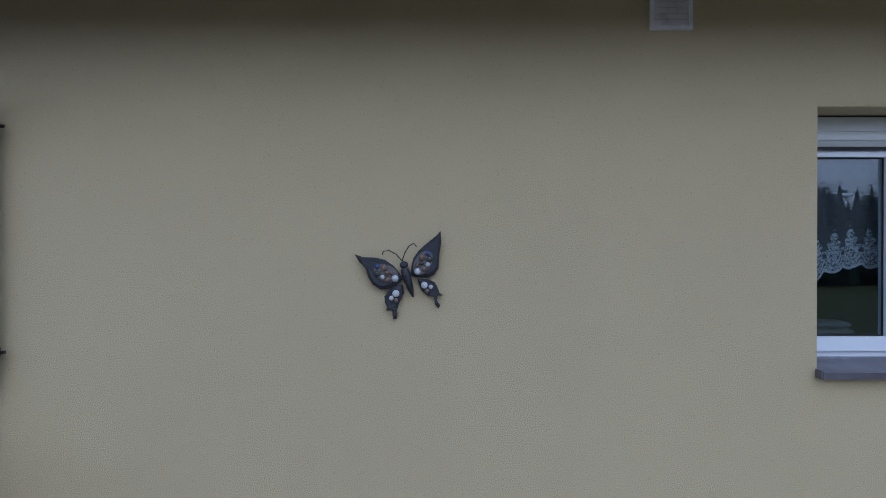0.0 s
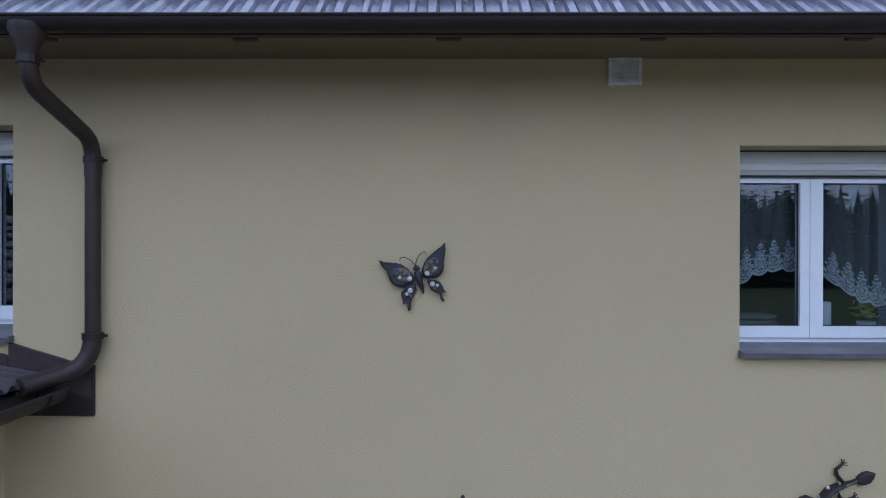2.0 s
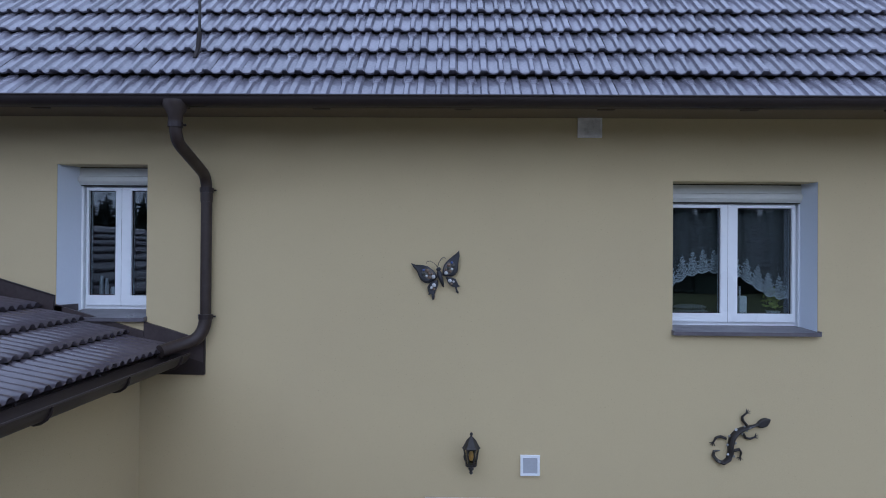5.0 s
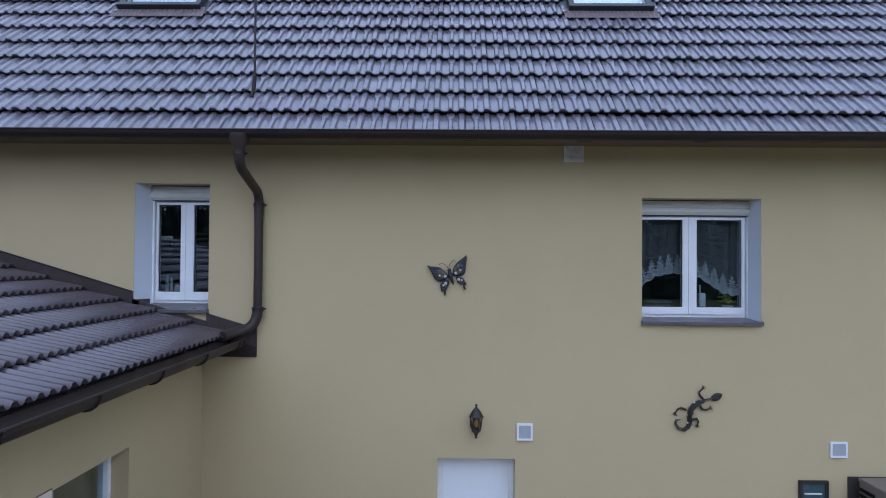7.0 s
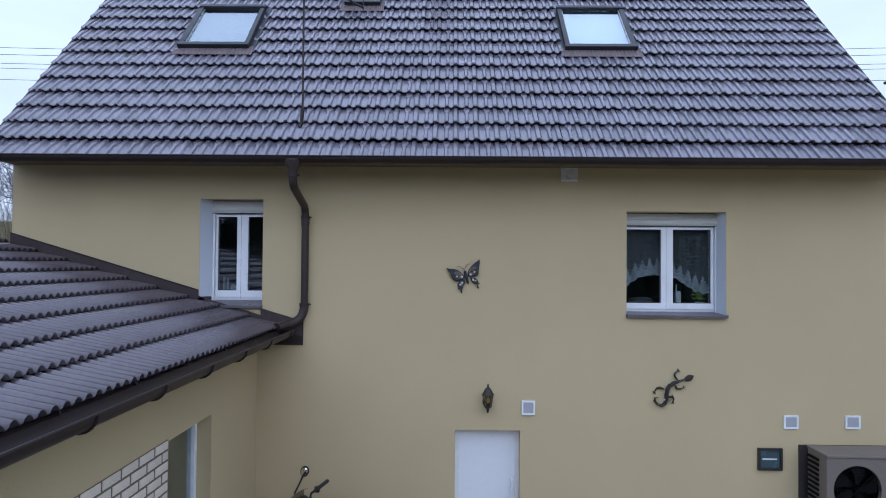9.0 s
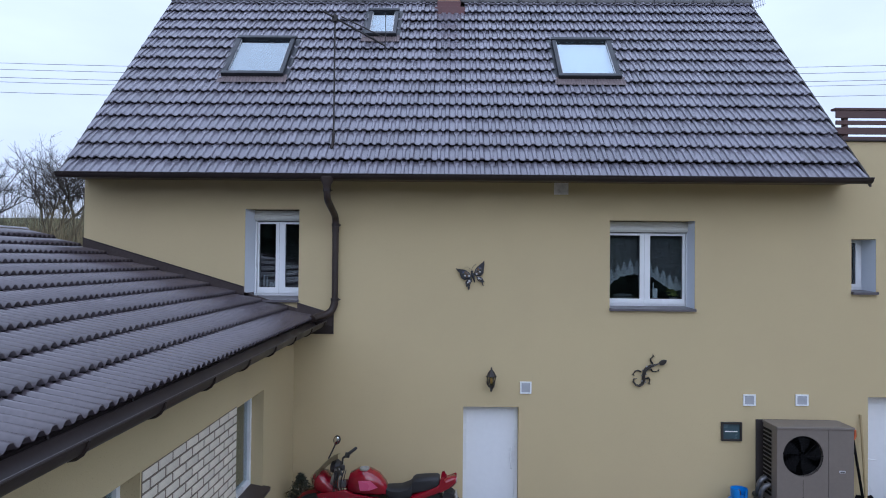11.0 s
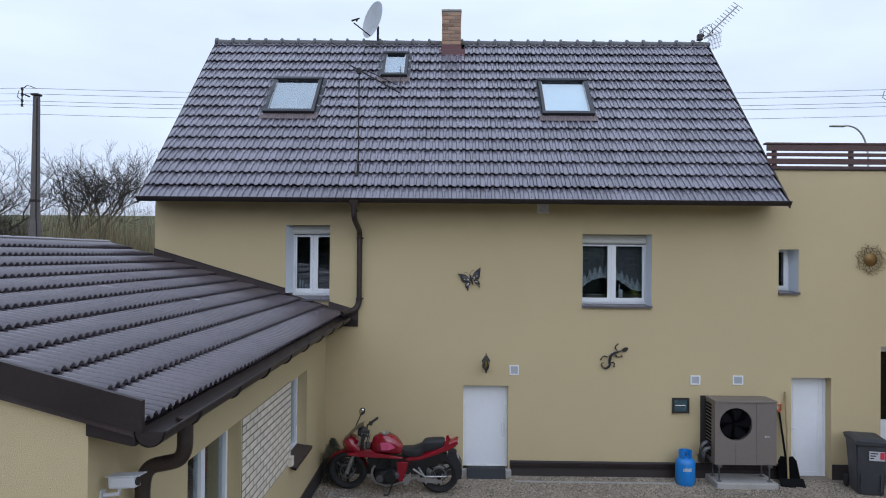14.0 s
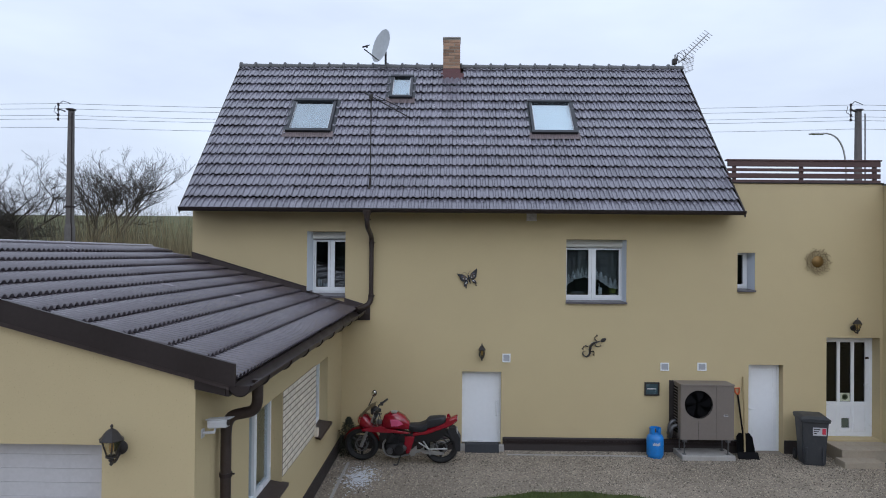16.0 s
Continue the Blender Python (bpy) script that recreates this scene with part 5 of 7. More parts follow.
# ---- metal lizard ----
def lizard():
    obj = thing("metal_lizard", "dark metal lizard with pale mosaic inlays on the wall", "wall decoration", at=(2.36, -0.01, 1.95))
    k = 0.001296
    def at(u, v, w=0.012):
        return (2.553 + (u - 592) * k, -0.004 - w, 2.165 - (v - 325) * k)
    def limb(name, ps, radii, mat=IRON, sides=8):
        bm = bmesh.new()
        tube(bm, [at(*p) for p in ps], radii, sides, flat=0.55)
        return part(name, bm, mat, obj, smooth=True)
    SPINE = [(575, 412), (545, 425), (515, 434), (480, 444), (445, 462), (418, 495), (408, 540), (408, 585), (396, 622), (365, 642), (332, 630), (308, 600), (312, 574), (345, 568)]
    WIDTH = [0.014, 0.018, 0.026, 0.034, 0.040, 0.043, 0.041, 0.038, 0.035, 0.031, 0.026, 0.021, 0.015, 0.004]
    MOSAIC = surface("pale_mosaic_band", (0.17, 0.17, 0.165), 0.45, vary=0.5, grain=70, blotch=45, bump=0.3)
    for name, mat, f, out in (("body", IRON, 1.12, 0.010), ("mosaic_band", MOSAIC, 0.90, 0.016), ("spine", IRON, 0.50, 0.026)):
        bm = bmesh.new()
        tube(bm, [at(u, v, out) for u, v in SPINE], [w * f for w in WIDTH], 10, flat=0.45)
        part(name, bm, mat, obj, smooth=True)
    bm = bmesh.new()
    plate(bm, [(556, 420), (564, 402), (586, 384), (608, 378), (636, 384), (630, 404), (614, 426), (590, 434), (570, 434)], lambda u, v, w: at(u, v, 0.004 + w), 0.03, bevel=0.010)
    part("head", bm, IRON, obj)
    INLAY = surface("pale_mosaic", (0.22, 0.22, 0.21), 0.3, vary=0.3, grain=50, blotch=30, bump=0.05)
    for u, v, r in ((484, 428, 8), (436, 446, 10), (396, 484, 9), (386, 535, 9), (390, 590, 9), (498, 452, 7), (470, 470, 9), (432, 524, 9), (424, 600, 9), (352, 640, 7)):
        bm = bmesh.new()
        blob(bm, at(u, v, 0.026), (r * k * 0.85, 0.006, r * k * 0.85), segments=8)
        part("inlay", bm, STONES[1] if (u, v) in ((484, 426), (436, 446), (498, 456), (470, 478), (390, 590)) else INLAY, obj, smooth=True)
    for ps in (((500, 420), (478, 395), (475, 372), (500, 350)), ((480, 470), (495, 495), (520, 500), (548, 490)), ((380, 500), (350, 488), (325, 495), (308, 522)), ((425, 570), (458, 562), (470, 580), (464, 605))):
        limb("leg", ps, [0.019, 0.019, 0.014, 0.010])
        (u1_, v1_), (u2_, v2_) = ps[-2], ps[-1]
        base = math.atan2(v2_ - v1_, u2_ - u1_)
        for d in (-0.9, -0.3, 0.3, 0.9):
            limb("toe", [(u2_, v2_), (u2_ + 24 * math.cos(base + d), v2_ + 24 * math.sin(base + d))], [0.006, 0.003], sides=6)
lizard()

# ---- sun ornament ----
GOLD = surface("aged_gold_metal", (0.19, 0.115, 0.035), 0.4, metal=0.6, vary=0.3, grain=50, blotch=12, bump=0.3)
RUST = surface("dark_bronze_wire", (0.13, 0.085, 0.035), 0.5, metal=0.4, vary=0.3, grain=50, blotch=12, bump=0.2)
orn = thing("sun_ornament", "round gilded metal sun ornament with curled wire rays", "wall decoration", at=(6.414, -0.01, 3.52))
bm = bmesh.new()
lathe(bm, [(0.10, 0.0), (0.105, -0.012), (0.085, -0.03), (0.04, -0.042), (0.01, -0.045)], (6.414, -0.01, 3.52), 24, "y")
part("disc", bm, GOLD, orn, "domed gold disc", smooth=True)
orn_r = random.Random(6)
for k in range(30):
    a = 2 * math.pi * (k + orn_r.uniform(-0.25, 0.25)) / 30
    reach, swing, turns = orn_r.uniform(0.12, 0.16), orn_r.uniform(0.08, 0.16), orn_r.choice((1.0, 1.4, 1.8))
    bm = bmesh.new()
    ray_pts = []
    for j in range(13):
        u = j / 12
        b = a + swing * math.sin(u * 2 * math.pi * turns) * (1 if k % 2 else -1)
        ray_pts.append((6.414 + (0.10 + reach * u) * math.cos(b), -0.016 - 0.012 * u, 3.52 + (0.10 + reach * u) * math.sin(b)))
    tube(bm, ray_pts, [0.0052 - 0.0020 * j / 12 for j in range(13)], 6)
    ray = part("ray", bm, RUST, orn)
    if k % 3 != 1:
        bm = bmesh.new()
        blob(bm, ray_pts[-1], (0.0085, 0.007, 0.0085), segments=8)
        part("bead", bm, GOLD if k % 2 else RUST, ray, smooth=True)
bm = bmesh.new()
ring = [(6.414 + 0.185 * math.cos(2 * math.pi * j / 40), -0.014, 3.52 + 0.185 * math.sin(2 * math.pi * j / 40)) for j in range(41)]
tube(bm, ring, 0.0035, 6)
part("ring", bm, RUST, orn)

# ---- surveillance camera on the garage wall ----
CAM_WHITE = surface("pale_grey_housing", (0.50, 0.51, 0.53), 0.35, vary=0.05, grain=30, blotch=8, bump=0.03)
cctv = thing("security_camera", "pale grey bullet security camera on a wall bracket", "camera", at=(-2.2, -6.85, 2.12))
housing_pose = pose(-2.065, -6.86, 2.222, 0, -6, -10) @ Matrix.Scale(0.95, 4)
bm = bmesh.new()
box(bm, -0.095, 0.085, -0.036, 0.036, -0.036, 0.036, bevel=0.014)
bmesh.ops.transform(bm, matrix=housing_pose, verts=bm.verts[:])
part("housing", bm, CAM_WHITE, cctv)
bm = bmesh.new()
box(bm, -0.10, 0.125, -0.042, 0.042, 0.037, 0.044, bevel=0.003)
bmesh.ops.transform(bm, matrix=housing_pose, verts=bm.verts[:])
part("hood", bm, CAM_WHITE, cctv, "pale sun hood")
bm = bmesh.new()
lathe(bm, [(0.026, 0.084), (0.026, 0.090), (0.01, 0.091)], (0, 0, 0), 16, "x")
bmesh.ops.transform(bm, matrix=housing_pose, verts=bm.verts[:])
part("lens", bm, DARK_METAL, cctv, smooth=True)
bm = bmesh.new()
tube(bm, [(-2.2, -6.86, 2.14), (-2.10, -6.86, 2.15), (-2.09, -6.86, 2.20)], 0.012, 8)
box(bm, -2.2, -2.188, -6.89, -6.83, 2.105, 2.175, bevel=0.004)
part("bracket", bm, CAM_WHITE, cctv)

# ---- motorcycle ----
RED_PAINT = surface("red_lacquer", (0.235, 0.003, 0.014), 0.16, vary=0.08, grain=10, blotch=3, bump=0.0, spec=0.6, coat=0.6)
PINK_PAINT = surface("pink_patch", (0.62, 0.10, 0.22), 0.25, vary=0.06, grain=10, blotch=3, bump=0.0, spec=0.6, coat=0.5)
TYRE = surface("tyre_rubber", (0.016, 0.016, 0.017), 0.8, vary=0.3, grain=60, blotch=10, bump=0.4)
ENGINE = surface("engine_black", (0.013, 0.013, 0.014), 0.55, metal=0.2, vary=0.3, grain=40, blotch=10, bump=0.2)
ALLOY = surface("grey_alloy", (0.46, 0.46, 0.46), 0.38, metal=0.8, vary=0.12, grain=40, blotch=8, bump=0.08)
VINYL = surface("black_vinyl", (0.020, 0.020, 0.023), 0.55, vary=0.2, grain=80, blotch=6, bump=0.3)
SMOKE = glass("smoked_screen", tint=(0.35, 0.33, 0.33), clear=0.7)
LENS = glass("lamp_lens", tint=(1.0, 0.95, 0.92), clear=0.95)

MIRROR = surface("mirror_glass", (0.80, 0.80, 0.80), 0.06, metal=1.0, vary=0.02, grain=10, blotch=3, bump=0.0)
DARK_ALLOY = surface("dark_alloy", (0.16, 0.16, 0.165), 0.4, metal=0.7, vary=0.15, grain=40, blotch=8, bump=0.05)

def motorcycle():
    bike = thing("motorcycle", "red half-faired motorcycle leaning on its side stand", "motorcycle")
    def P(u, v, w=0.0):
        return Vector(((u - 575) / 311.0, w, (420 - v) / 311.0))
    def wheel(u, v, radius, width, name):
        c = P(u, v)
        c.z = radius
        bm = bmesh.new()
        prof = [(radius - 0.085, -width * 0.62), (radius - 0.05, -width), (radius - 0.015, -width * 0.72), (radius, 0), (radius - 0.015, width * 0.72), (radius - 0.05, width), (radius - 0.085, width * 0.62)]
        rings = []
        for k in range(36):
            a = 2 * math.pi * k / 36
            rings.append([bm.verts.new(c + Vector((r * math.cos(a), h, r * math.sin(a)))) for r, h in prof])
        for k in range(36):
            a, b = rings[k], rings[(k + 1) % 36]
            for j in range(len(prof)):
                bm.faces.new((a[j], a[(j + 1) % len(prof)], b[(j + 1) % len(prof)], b[j]))
        wh = part(name, bm, TYRE, bike, "black road tyre", smooth=True)
        bm = bmesh.new()
        rim = radius - 0.085
        for k in range(3):
            a = 2 * math.pi * k / 3 + 0.5
            tube(bm, [c, c + Vector((rim * math.cos(a), 0, rim * math.sin(a)))], [0.032, 0.020], 6, flat=0.7)
        lathe(bm, [(0.045, -0.05), (0.045, 0.05)], c, 14, "y")
        part("hub_and_spokes", bm, ENGINE, wh, smooth=True)
        bm = bmesh.new()
        ring_pts = [c + Vector(((rim + 0.004) * math.cos(2 * math.pi * j / 32), 0, (rim + 0.004) * math.sin(2 * math.pi * j / 32))) for j in range(33)]
        tube(bm, ring_pts, 0.022, 8)
        part("rim", bm, ENGINE, wh, smooth=True)
        for w in (-0.06, 0.06):
            bm = bmesh.new()
            tube(bm, [c + Vector((0.10 * math.cos(2 * math.pi * j / 28), w, 0.10 * math.sin(2 * math.pi * j / 28))) for j in range(29)], 0.012, 6, flat=0.3)
            part("brake_disc", bm, DARK_ALLOY, wh, smooth=True)
        return c
    rear = wheel(575, 330, 0.292, 0.072, "rear_wheel")
    fr_c = wheel(152, 330, 0.292, 0.055, "front_wheel")
    def ring(u, v_top, v_bot, half, n=14, squash=1.0):
        """An upright oval section of the body at u."""
        a, b = P(u, v_top), P(u, v_bot)
        c, h = (a + b) / 2, (a.z - b.z) / 2
        out = []
        for k in range(n):
            t = 2 * math.pi * k / n
            cx_, cz_ = math.cos(t), math.sin(t)
            out.append(c + Vector((0, half * math.copysign(abs(cx_) ** 0.75, cx_), h * math.copysign(abs(cz_) ** squash, cz_))))
        return out
    def body(name, secs, mat, label="", parent=None, squash=1.0):
        bm = bmesh.new()
        loft(bm, [ring(*s, squash=squash) for s in secs])
        return part(name, bm, mat, parent or bike, label, smooth=True)
    # mudguard
    bm = bmesh.new()
    for w in (0,):
        outer = []
        for k in range(13):
            a = math.radians(18 + k * 13)
            outer.append([fr_c + Vector((0.318 * math.cos(a), s * 0.066, 0.318 * math.sin(a) - (0.03 if abs(s) == 1 else 0))) for s in (-1, -0.55, 0, 0.55, 1)])
        vs = [[bm.verts.new(p) for p in row] for row in outer]
        for a, b in zip(vs, vs[1:]):
            for j in range(4):
                bm.faces.new((a[j], a[j + 1], b[j + 1], b[j]))
        bmesh.ops.solidify(bm, geom=bm.faces[:], thickness=0.006)
    part("front_mudguard", bm, RED_PAINT, bike, smooth=True)
    for w in (-0.085, 0.085):
        bm = bmesh.new()
        tube(bm, [Vector((fr_c.x, w, fr_c.z - 0.02)), P(178, 268, w)], 0.028, 10)
        tube(bm, [P(178, 268, w), P(236, 140, w)], 0.021, 10)
        part("fork_leg", bm, ALLOY, bike, smooth=True)
    body("tank", [(262, 205, 232, 0.05), (275, 165, 240, 0.10), (305, 149, 242, 0.135), (345, 147, 244, 0.14), (380, 165, 243, 0.125), (405, 195, 240, 0.09), (415, 215, 238, 0.05)], RED_PAINT, "glossy red tank", squash=0.8)
    bm = bmesh.new()
    lathe(bm, [(0.058, -0.004), (0.058, 0.014), (0.036, 0.020), (0.034, 0.010)], P(328, 149, -0.02), 18)
    part("fuel_cap", bm, ALLOY, bike, smooth=True)
    # flat pink patch on the near side of the tank
    bm = bmesh.new()
    plate(bm, [(312, 178), (355, 176), (382, 200), (352, 212), (318, 214)], lambda u, v, w: P(u, v, -0.141 - w), 0.004)
    part("graphic", bm, PINK_PAINT, bike, "pink patch on the tank's side")
    body("front_seat", [(405, 208, 246, 0.07), (425, 210, 250, 0.11), (460, 209, 250, 0.13), (490, 196, 248, 0.13), (503, 184, 240, 0.12)], VINYL, "black seat", squash=0.6)
    body("rear_seat", [(503, 178, 232, 0.105), (515, 170, 228, 0.11), (560, 165, 218, 0.105), (592, 163, 208, 0.095), (600, 168, 200, 0.08)], VINYL, "black pillion seat", squash=0.5)
    body("tail", [(430, 248, 272, 0.11), (500, 232, 262, 0.12), (560, 205, 240, 0.12), (610, 180, 222, 0.10), (650, 163, 200, 0.075), (662, 166, 186, 0.05)], RED_PAINT, "red tail fairing", squash=0.7)
    for w in (-1, 1):
        bm = bmesh.new()
        plate(bm, [(600, 200), (606, 164), (616, 160), (624, 182), (656, 165), (662, 170), (636, 200), (604, 218)], lambda u, v, d, w=w: P(u, v, w * (0.085 + d * 0.6)), 0.03, bevel=0.006)
        part("tail_fin", bm, RED_PAINT, bike)
    body("fairing", [(134, 186, 214, 0.045), (142, 170, 228, 0.10), (162, 158, 240, 0.145), (185, 166, 242, 0.15), (205, 192, 244, 0.145), (235, 216, 246, 0.13)], RED_PAINT, "red half fairing", squash=0.8)
    for w in (-1, 1):
        bm = bmesh.new()
        plate(bm, [(160, 230), (262, 212), (300, 228), (420, 243), (410, 250), (330, 247), (250, 246), (165, 243)], lambda u, v, d, w=w: P(u, v, w * (0.135 + d)), 0.03, bevel=0.008)
        part("side_fairing", bm, RED_PAINT, bike)
        bm = bmesh.new()
        plate(bm, [(388, 268), (440, 268), (432, 300), (412, 358), (395, 362), (385, 320)], lambda u, v, d, w=w: P(u, v, w * (0.10 + d)), 0.025, bevel=0.006)
        part("side_panel", bm, RED_PAINT, bike)
    bm = bmesh.new()
    loft(bm, [[P(128, 186, s * 0.05), P(134, 205, s * 0.05), P(150, 212, s * 0.135), P(152, 182, s * 0.135)] for s in (-1.001, 1.0)])
    part("headlight", bm, LENS, bike, "clear headlight lens")
    # smoked windscreen
    bm = bmesh.new()
    rows_ = [[P(u + 6 * abs(s), v + 10 * s * s, s * hw) for s in (-1, -0.6, -0.2, 0.2, 0.6, 1)] for u, v, hw in ((148, 166, 0.13), (172, 138, 0.14), (202, 112, 0.12), (228, 98, 0.08))]
    vs = [[bm.verts.new(p) for p in r] for r in rows_]
    for a, b in zip(vs, vs[1:]):
        for j in range(5):
            bm.faces.new((a[j], a[j + 1], b[j + 1], b[j]))
    part("windscreen", bm, SMOKE, bike, "smoked windscreen", smooth=True)
    body("instrument_cluster", [(205, 130, 165, 0.08), (225, 122, 168, 0.10), (240, 130, 170, 0.07)], VINYL)
    for w in (-1, 1):
        bm = bmesh.new()
        tube(bm, [P(240, 140, w * 0.05), P(236, 132, w * 0.14), P(250, 130, w * 0.26), P(262, 126, w * 0.33)], 0.012, 8)
        part("handlebar", bm, ENGINE, bike, smooth=True)
        bm = bmesh.new()
        tube(bm, [P(250, 130, w * 0.26), P(270, 122, w * 0.38)], 0.019, 8)
        tube(bm, [P(240, 134, w * 0.22), P(246, 142, w * 0.36)], 0.007, 6)
        box(bm, P(236, 0).x, P(252, 0).x, w * 0.27 - 0.02, w * 0.27 + 0.02, P(0, 146).z, P(0, 128).z, bevel=0.006)
        part("grip", bm, VINYL, bike, smooth=True)
        if w < 0:
            continue
        bm = bmesh.new()
        tube(bm, [P(180, 140, w * 0.16), P(190, 116, w * 0.24), P(197, 98, w * 0.28)], 0.009, 8)
        blob(bm, P(203, 82, w * 0.29), (0.046, 0.022, 0.060), pose(0, 0, 0, 0, 18, 0), segments=14)
        mir = part("mirror", bm, ENGINE, bike, "black mirror on a stalk", smooth=True)
        bm = bmesh.new()
        blob(bm, P(203, 82, w * 0.29 - 0.012), (0.036, 0.016, 0.049), pose(0, 0, 0, 0, 18, 0), segments=14)
        part("mirror_glass", bm, MIRROR, mir, "bright mirror glass", smooth=True)
        bm = bmesh.new()
        tube(bm, [P(180, 268, w * 0.10), P(182, 268, w * 0.22)], 0.012, 8)
        blob(bm, P(182, 268, w * 0.24), (0.03, 0.035, 0.022), segments=8)
        part("indicator", bm, surface("smoke_lens", (0.30, 0.22, 0.2), 0.2, vary=0.05, grain=10, blotch=3, bump=0), bike, smooth=True)
    engine = body("engine", [(282, 322, 366, 0.10), (296, 308, 376, 0.15), (330, 302, 382, 0.165), (372, 300, 380, 0.16), (396, 312, 370, 0.11)], ENGINE, "black finned engine", squash=0.7)
    for k in range(7):
        v = 258 + k * 7
        lean = k * 1.6
        part("cooling_fin", boxes(((302 - lean - 575) / 311, (364 - lean - 575) / 311, -0.135, 0.135, (420 - v - 3.4) / 311, (420 - v) / 311), bevel=0.003), ENGINE, engine)
    bm = bmesh.new()
    tube(bm, [P(330, 254, -0.10), P(300, 300, -0.10)], 0.05, 10)
    tube(bm, [P(330, 254, 0.10), P(300, 300, 0.10)], 0.05, 10)
    part("cylinder", bm, ENGINE, engine, smooth=True)
    for u, v, r in ((310, 345, 0.055), (384, 330, 0.045)):
        bm = bmesh.new()
        lathe(bm, [(r * 0.4, -0.185), (r * 0.85, -0.182), (r, -0.165), (r, -0.10)], P(u, v), 18, "y")
        part("side_cover", bm, DARK_ALLOY, engine, smooth=True)
    bm = bmesh.new()
    lathe(bm, [(0.075, -0.20), (0.085, -0.16), (0.085, 0.16), (0.075, 0.20)], P(360, 335), 18, "y")
    part("clutch_cover", bm, ENGINE, engine, smooth=True)
    for k in range(4):
        w = -0.105 + 0.07 * k
        bm = bmesh.new()
        tube(bm, arc(P(288, 290, w), P(255, 320, w), P(285, 372, w * 0.8), 8) + [P(330, 390, w * 0.6), P(400, 388, 0.05)], 0.019, 8)
        part("exhaust_header", bm, ALLOY if k == 0 else ENGINE, bike, smooth=True)
    bm = bmesh.new()
    tube(bm, [P(400, 388, 0.08), P(470, 372, 0.14), P(520, 345, 0.17), P(640, 318, 0.18)], [0.02, 0.028, 0.048, 0.046], 12)
    part("muffler", bm, ALLOY, bike, smooth=True)
    for w in (-0.11, 0.11):
        bm = bmesh.new()
        plate(bm, [(478, 342), (500, 340), (590, 348), (592, 360), (560, 363), (495, 358), (478, 354)], lambda u, v, d, w=w: P(u, v, w + d - 0.015), 0.03, bevel=0.006)
        part("swingarm", bm, ALLOY, bike)
    bm = bmesh.new()
    tube(bm, [P(462, 296, -0.14), P(515, 330, -0.14), P(520, 362, -0.14)], 0.014, 8)
    tube(bm, [P(486, 288, -0.14), P(515, 330, -0.14), P(612, 325, -0.14)], 0.013, 8)
    part("footrest_bracket", bm, ALLOY, bike, smooth=True)
    bm = bmesh.new()
    plate(bm, [(415, 345), (450, 312), (454, 335), (440, 366), (420, 372)], lambda u, v, d: P(u, v, -0.16 + d), 0.02, bevel=0.004)
    part("chain_guard", bm, ALLOY, bike)
    bm = bmesh.new()
    plate(bm, [(618, 215), (648, 222), (678, 275), (678, 345), (655, 345), (650, 300), (612, 240)], lambda u, v, d: P(u, v, -0.08 + d), 0.16, bevel=0.006)
    part("rear_mudguard", bm, VINYL, bike, "black plastic rear mudguard")
    bm = bmesh.new()
    loft(bm, [[P(655, 225, s), P(659, 225, s), P(666, 258, s), P(662, 258, s)] for s in (-0.07, 0.07)])
    part("number_plate", bm, ALLOY, bike, "small pale grey plate")
    bm = bmesh.new()
    plate(bm, [(400, 262), (600, 222), (610, 245), (560, 290), (430, 300)], lambda u, v, d: P(u, v, -0.09 + d), 0.18, bevel=0.01)
    plate(bm, [(250, 245), (400, 262), (400, 300), (262, 292)], lambda u, v, d: P(u, v, -0.11 + d), 0.22, bevel=0.01)
    part("frame", bm, ENGINE, bike)
    bm = bmesh.new()
    tube(bm, [P(365, 372, -0.10), P(355, 405, -0.17), P(345, 421, -0.215)], 0.012, 8)
    box(bm, P(330, 0).x, P(352, 0).x, -0.24, -0.19, 0.022, 0.032, bevel=0.004)
    part("side_stand", bm, ENGINE, bike, smooth=True)
    # clamps, reservoir and hoses round the steering head
    bm = bmesh.new()
    lathe(bm, [(0.022, 0.0), (0.026, 0.01), (0.026, 0.045), (0.020, 0.052)], P(262, 128, -0.22), 12)
    part("brake_reservoir", bm, VINYL, bike, smooth=True)
    for u, v, w in ((232, 152, -0.09), (232, 152, 0.09)):
        bm = bmesh.new()
        lathe(bm, [(0.03, -0.02), (0.034, -0.01), (0.034, 0.03), (0.02, 0.036)], P(u, v, w), 12)
        part("fork_cap", bm, ALLOY, bike, "bright alloy fork cap", smooth=True)
    for k in range(6):
        bm = bmesh.new()
        tube(bm, arc(P(236 + 5 * k, 138 + 3 * k, -0.19 + 0.03 * k), P(208 + 9 * k, 168 + 6 * k, -0.21), P(222 + 8 * k, 206 + 5 * k, -0.12), 8), 0.0055 if k % 2 else 0.008, 6)
        part("hose", bm, VINYL if k % 3 else ALLOY, bike)
    bm = bmesh.new()
    box(bm, P(238, 0).x, P(266, 0).x, -0.15, -0.09, P(0, 204).z, P(0, 182).z, bevel=0.008)
    part("horn", bm, DARK_ALLOY, bike)
    for u0_, u1_ in ((200, 262), (192, 250)):
        bm = bmesh.new()
        tube(bm, arc(P(u1_ - 6, 138, -0.2), P(225, 185, -0.22), P(u0_ + 25, 240, -0.1), 8), 0.006, 6)
        part("cable", bm, VINYL, bike)
    bike.matrix_basis = pose(-0.36, -0.80, GROUND + 0.004, 6, 0, -4.2)
motorcycle()

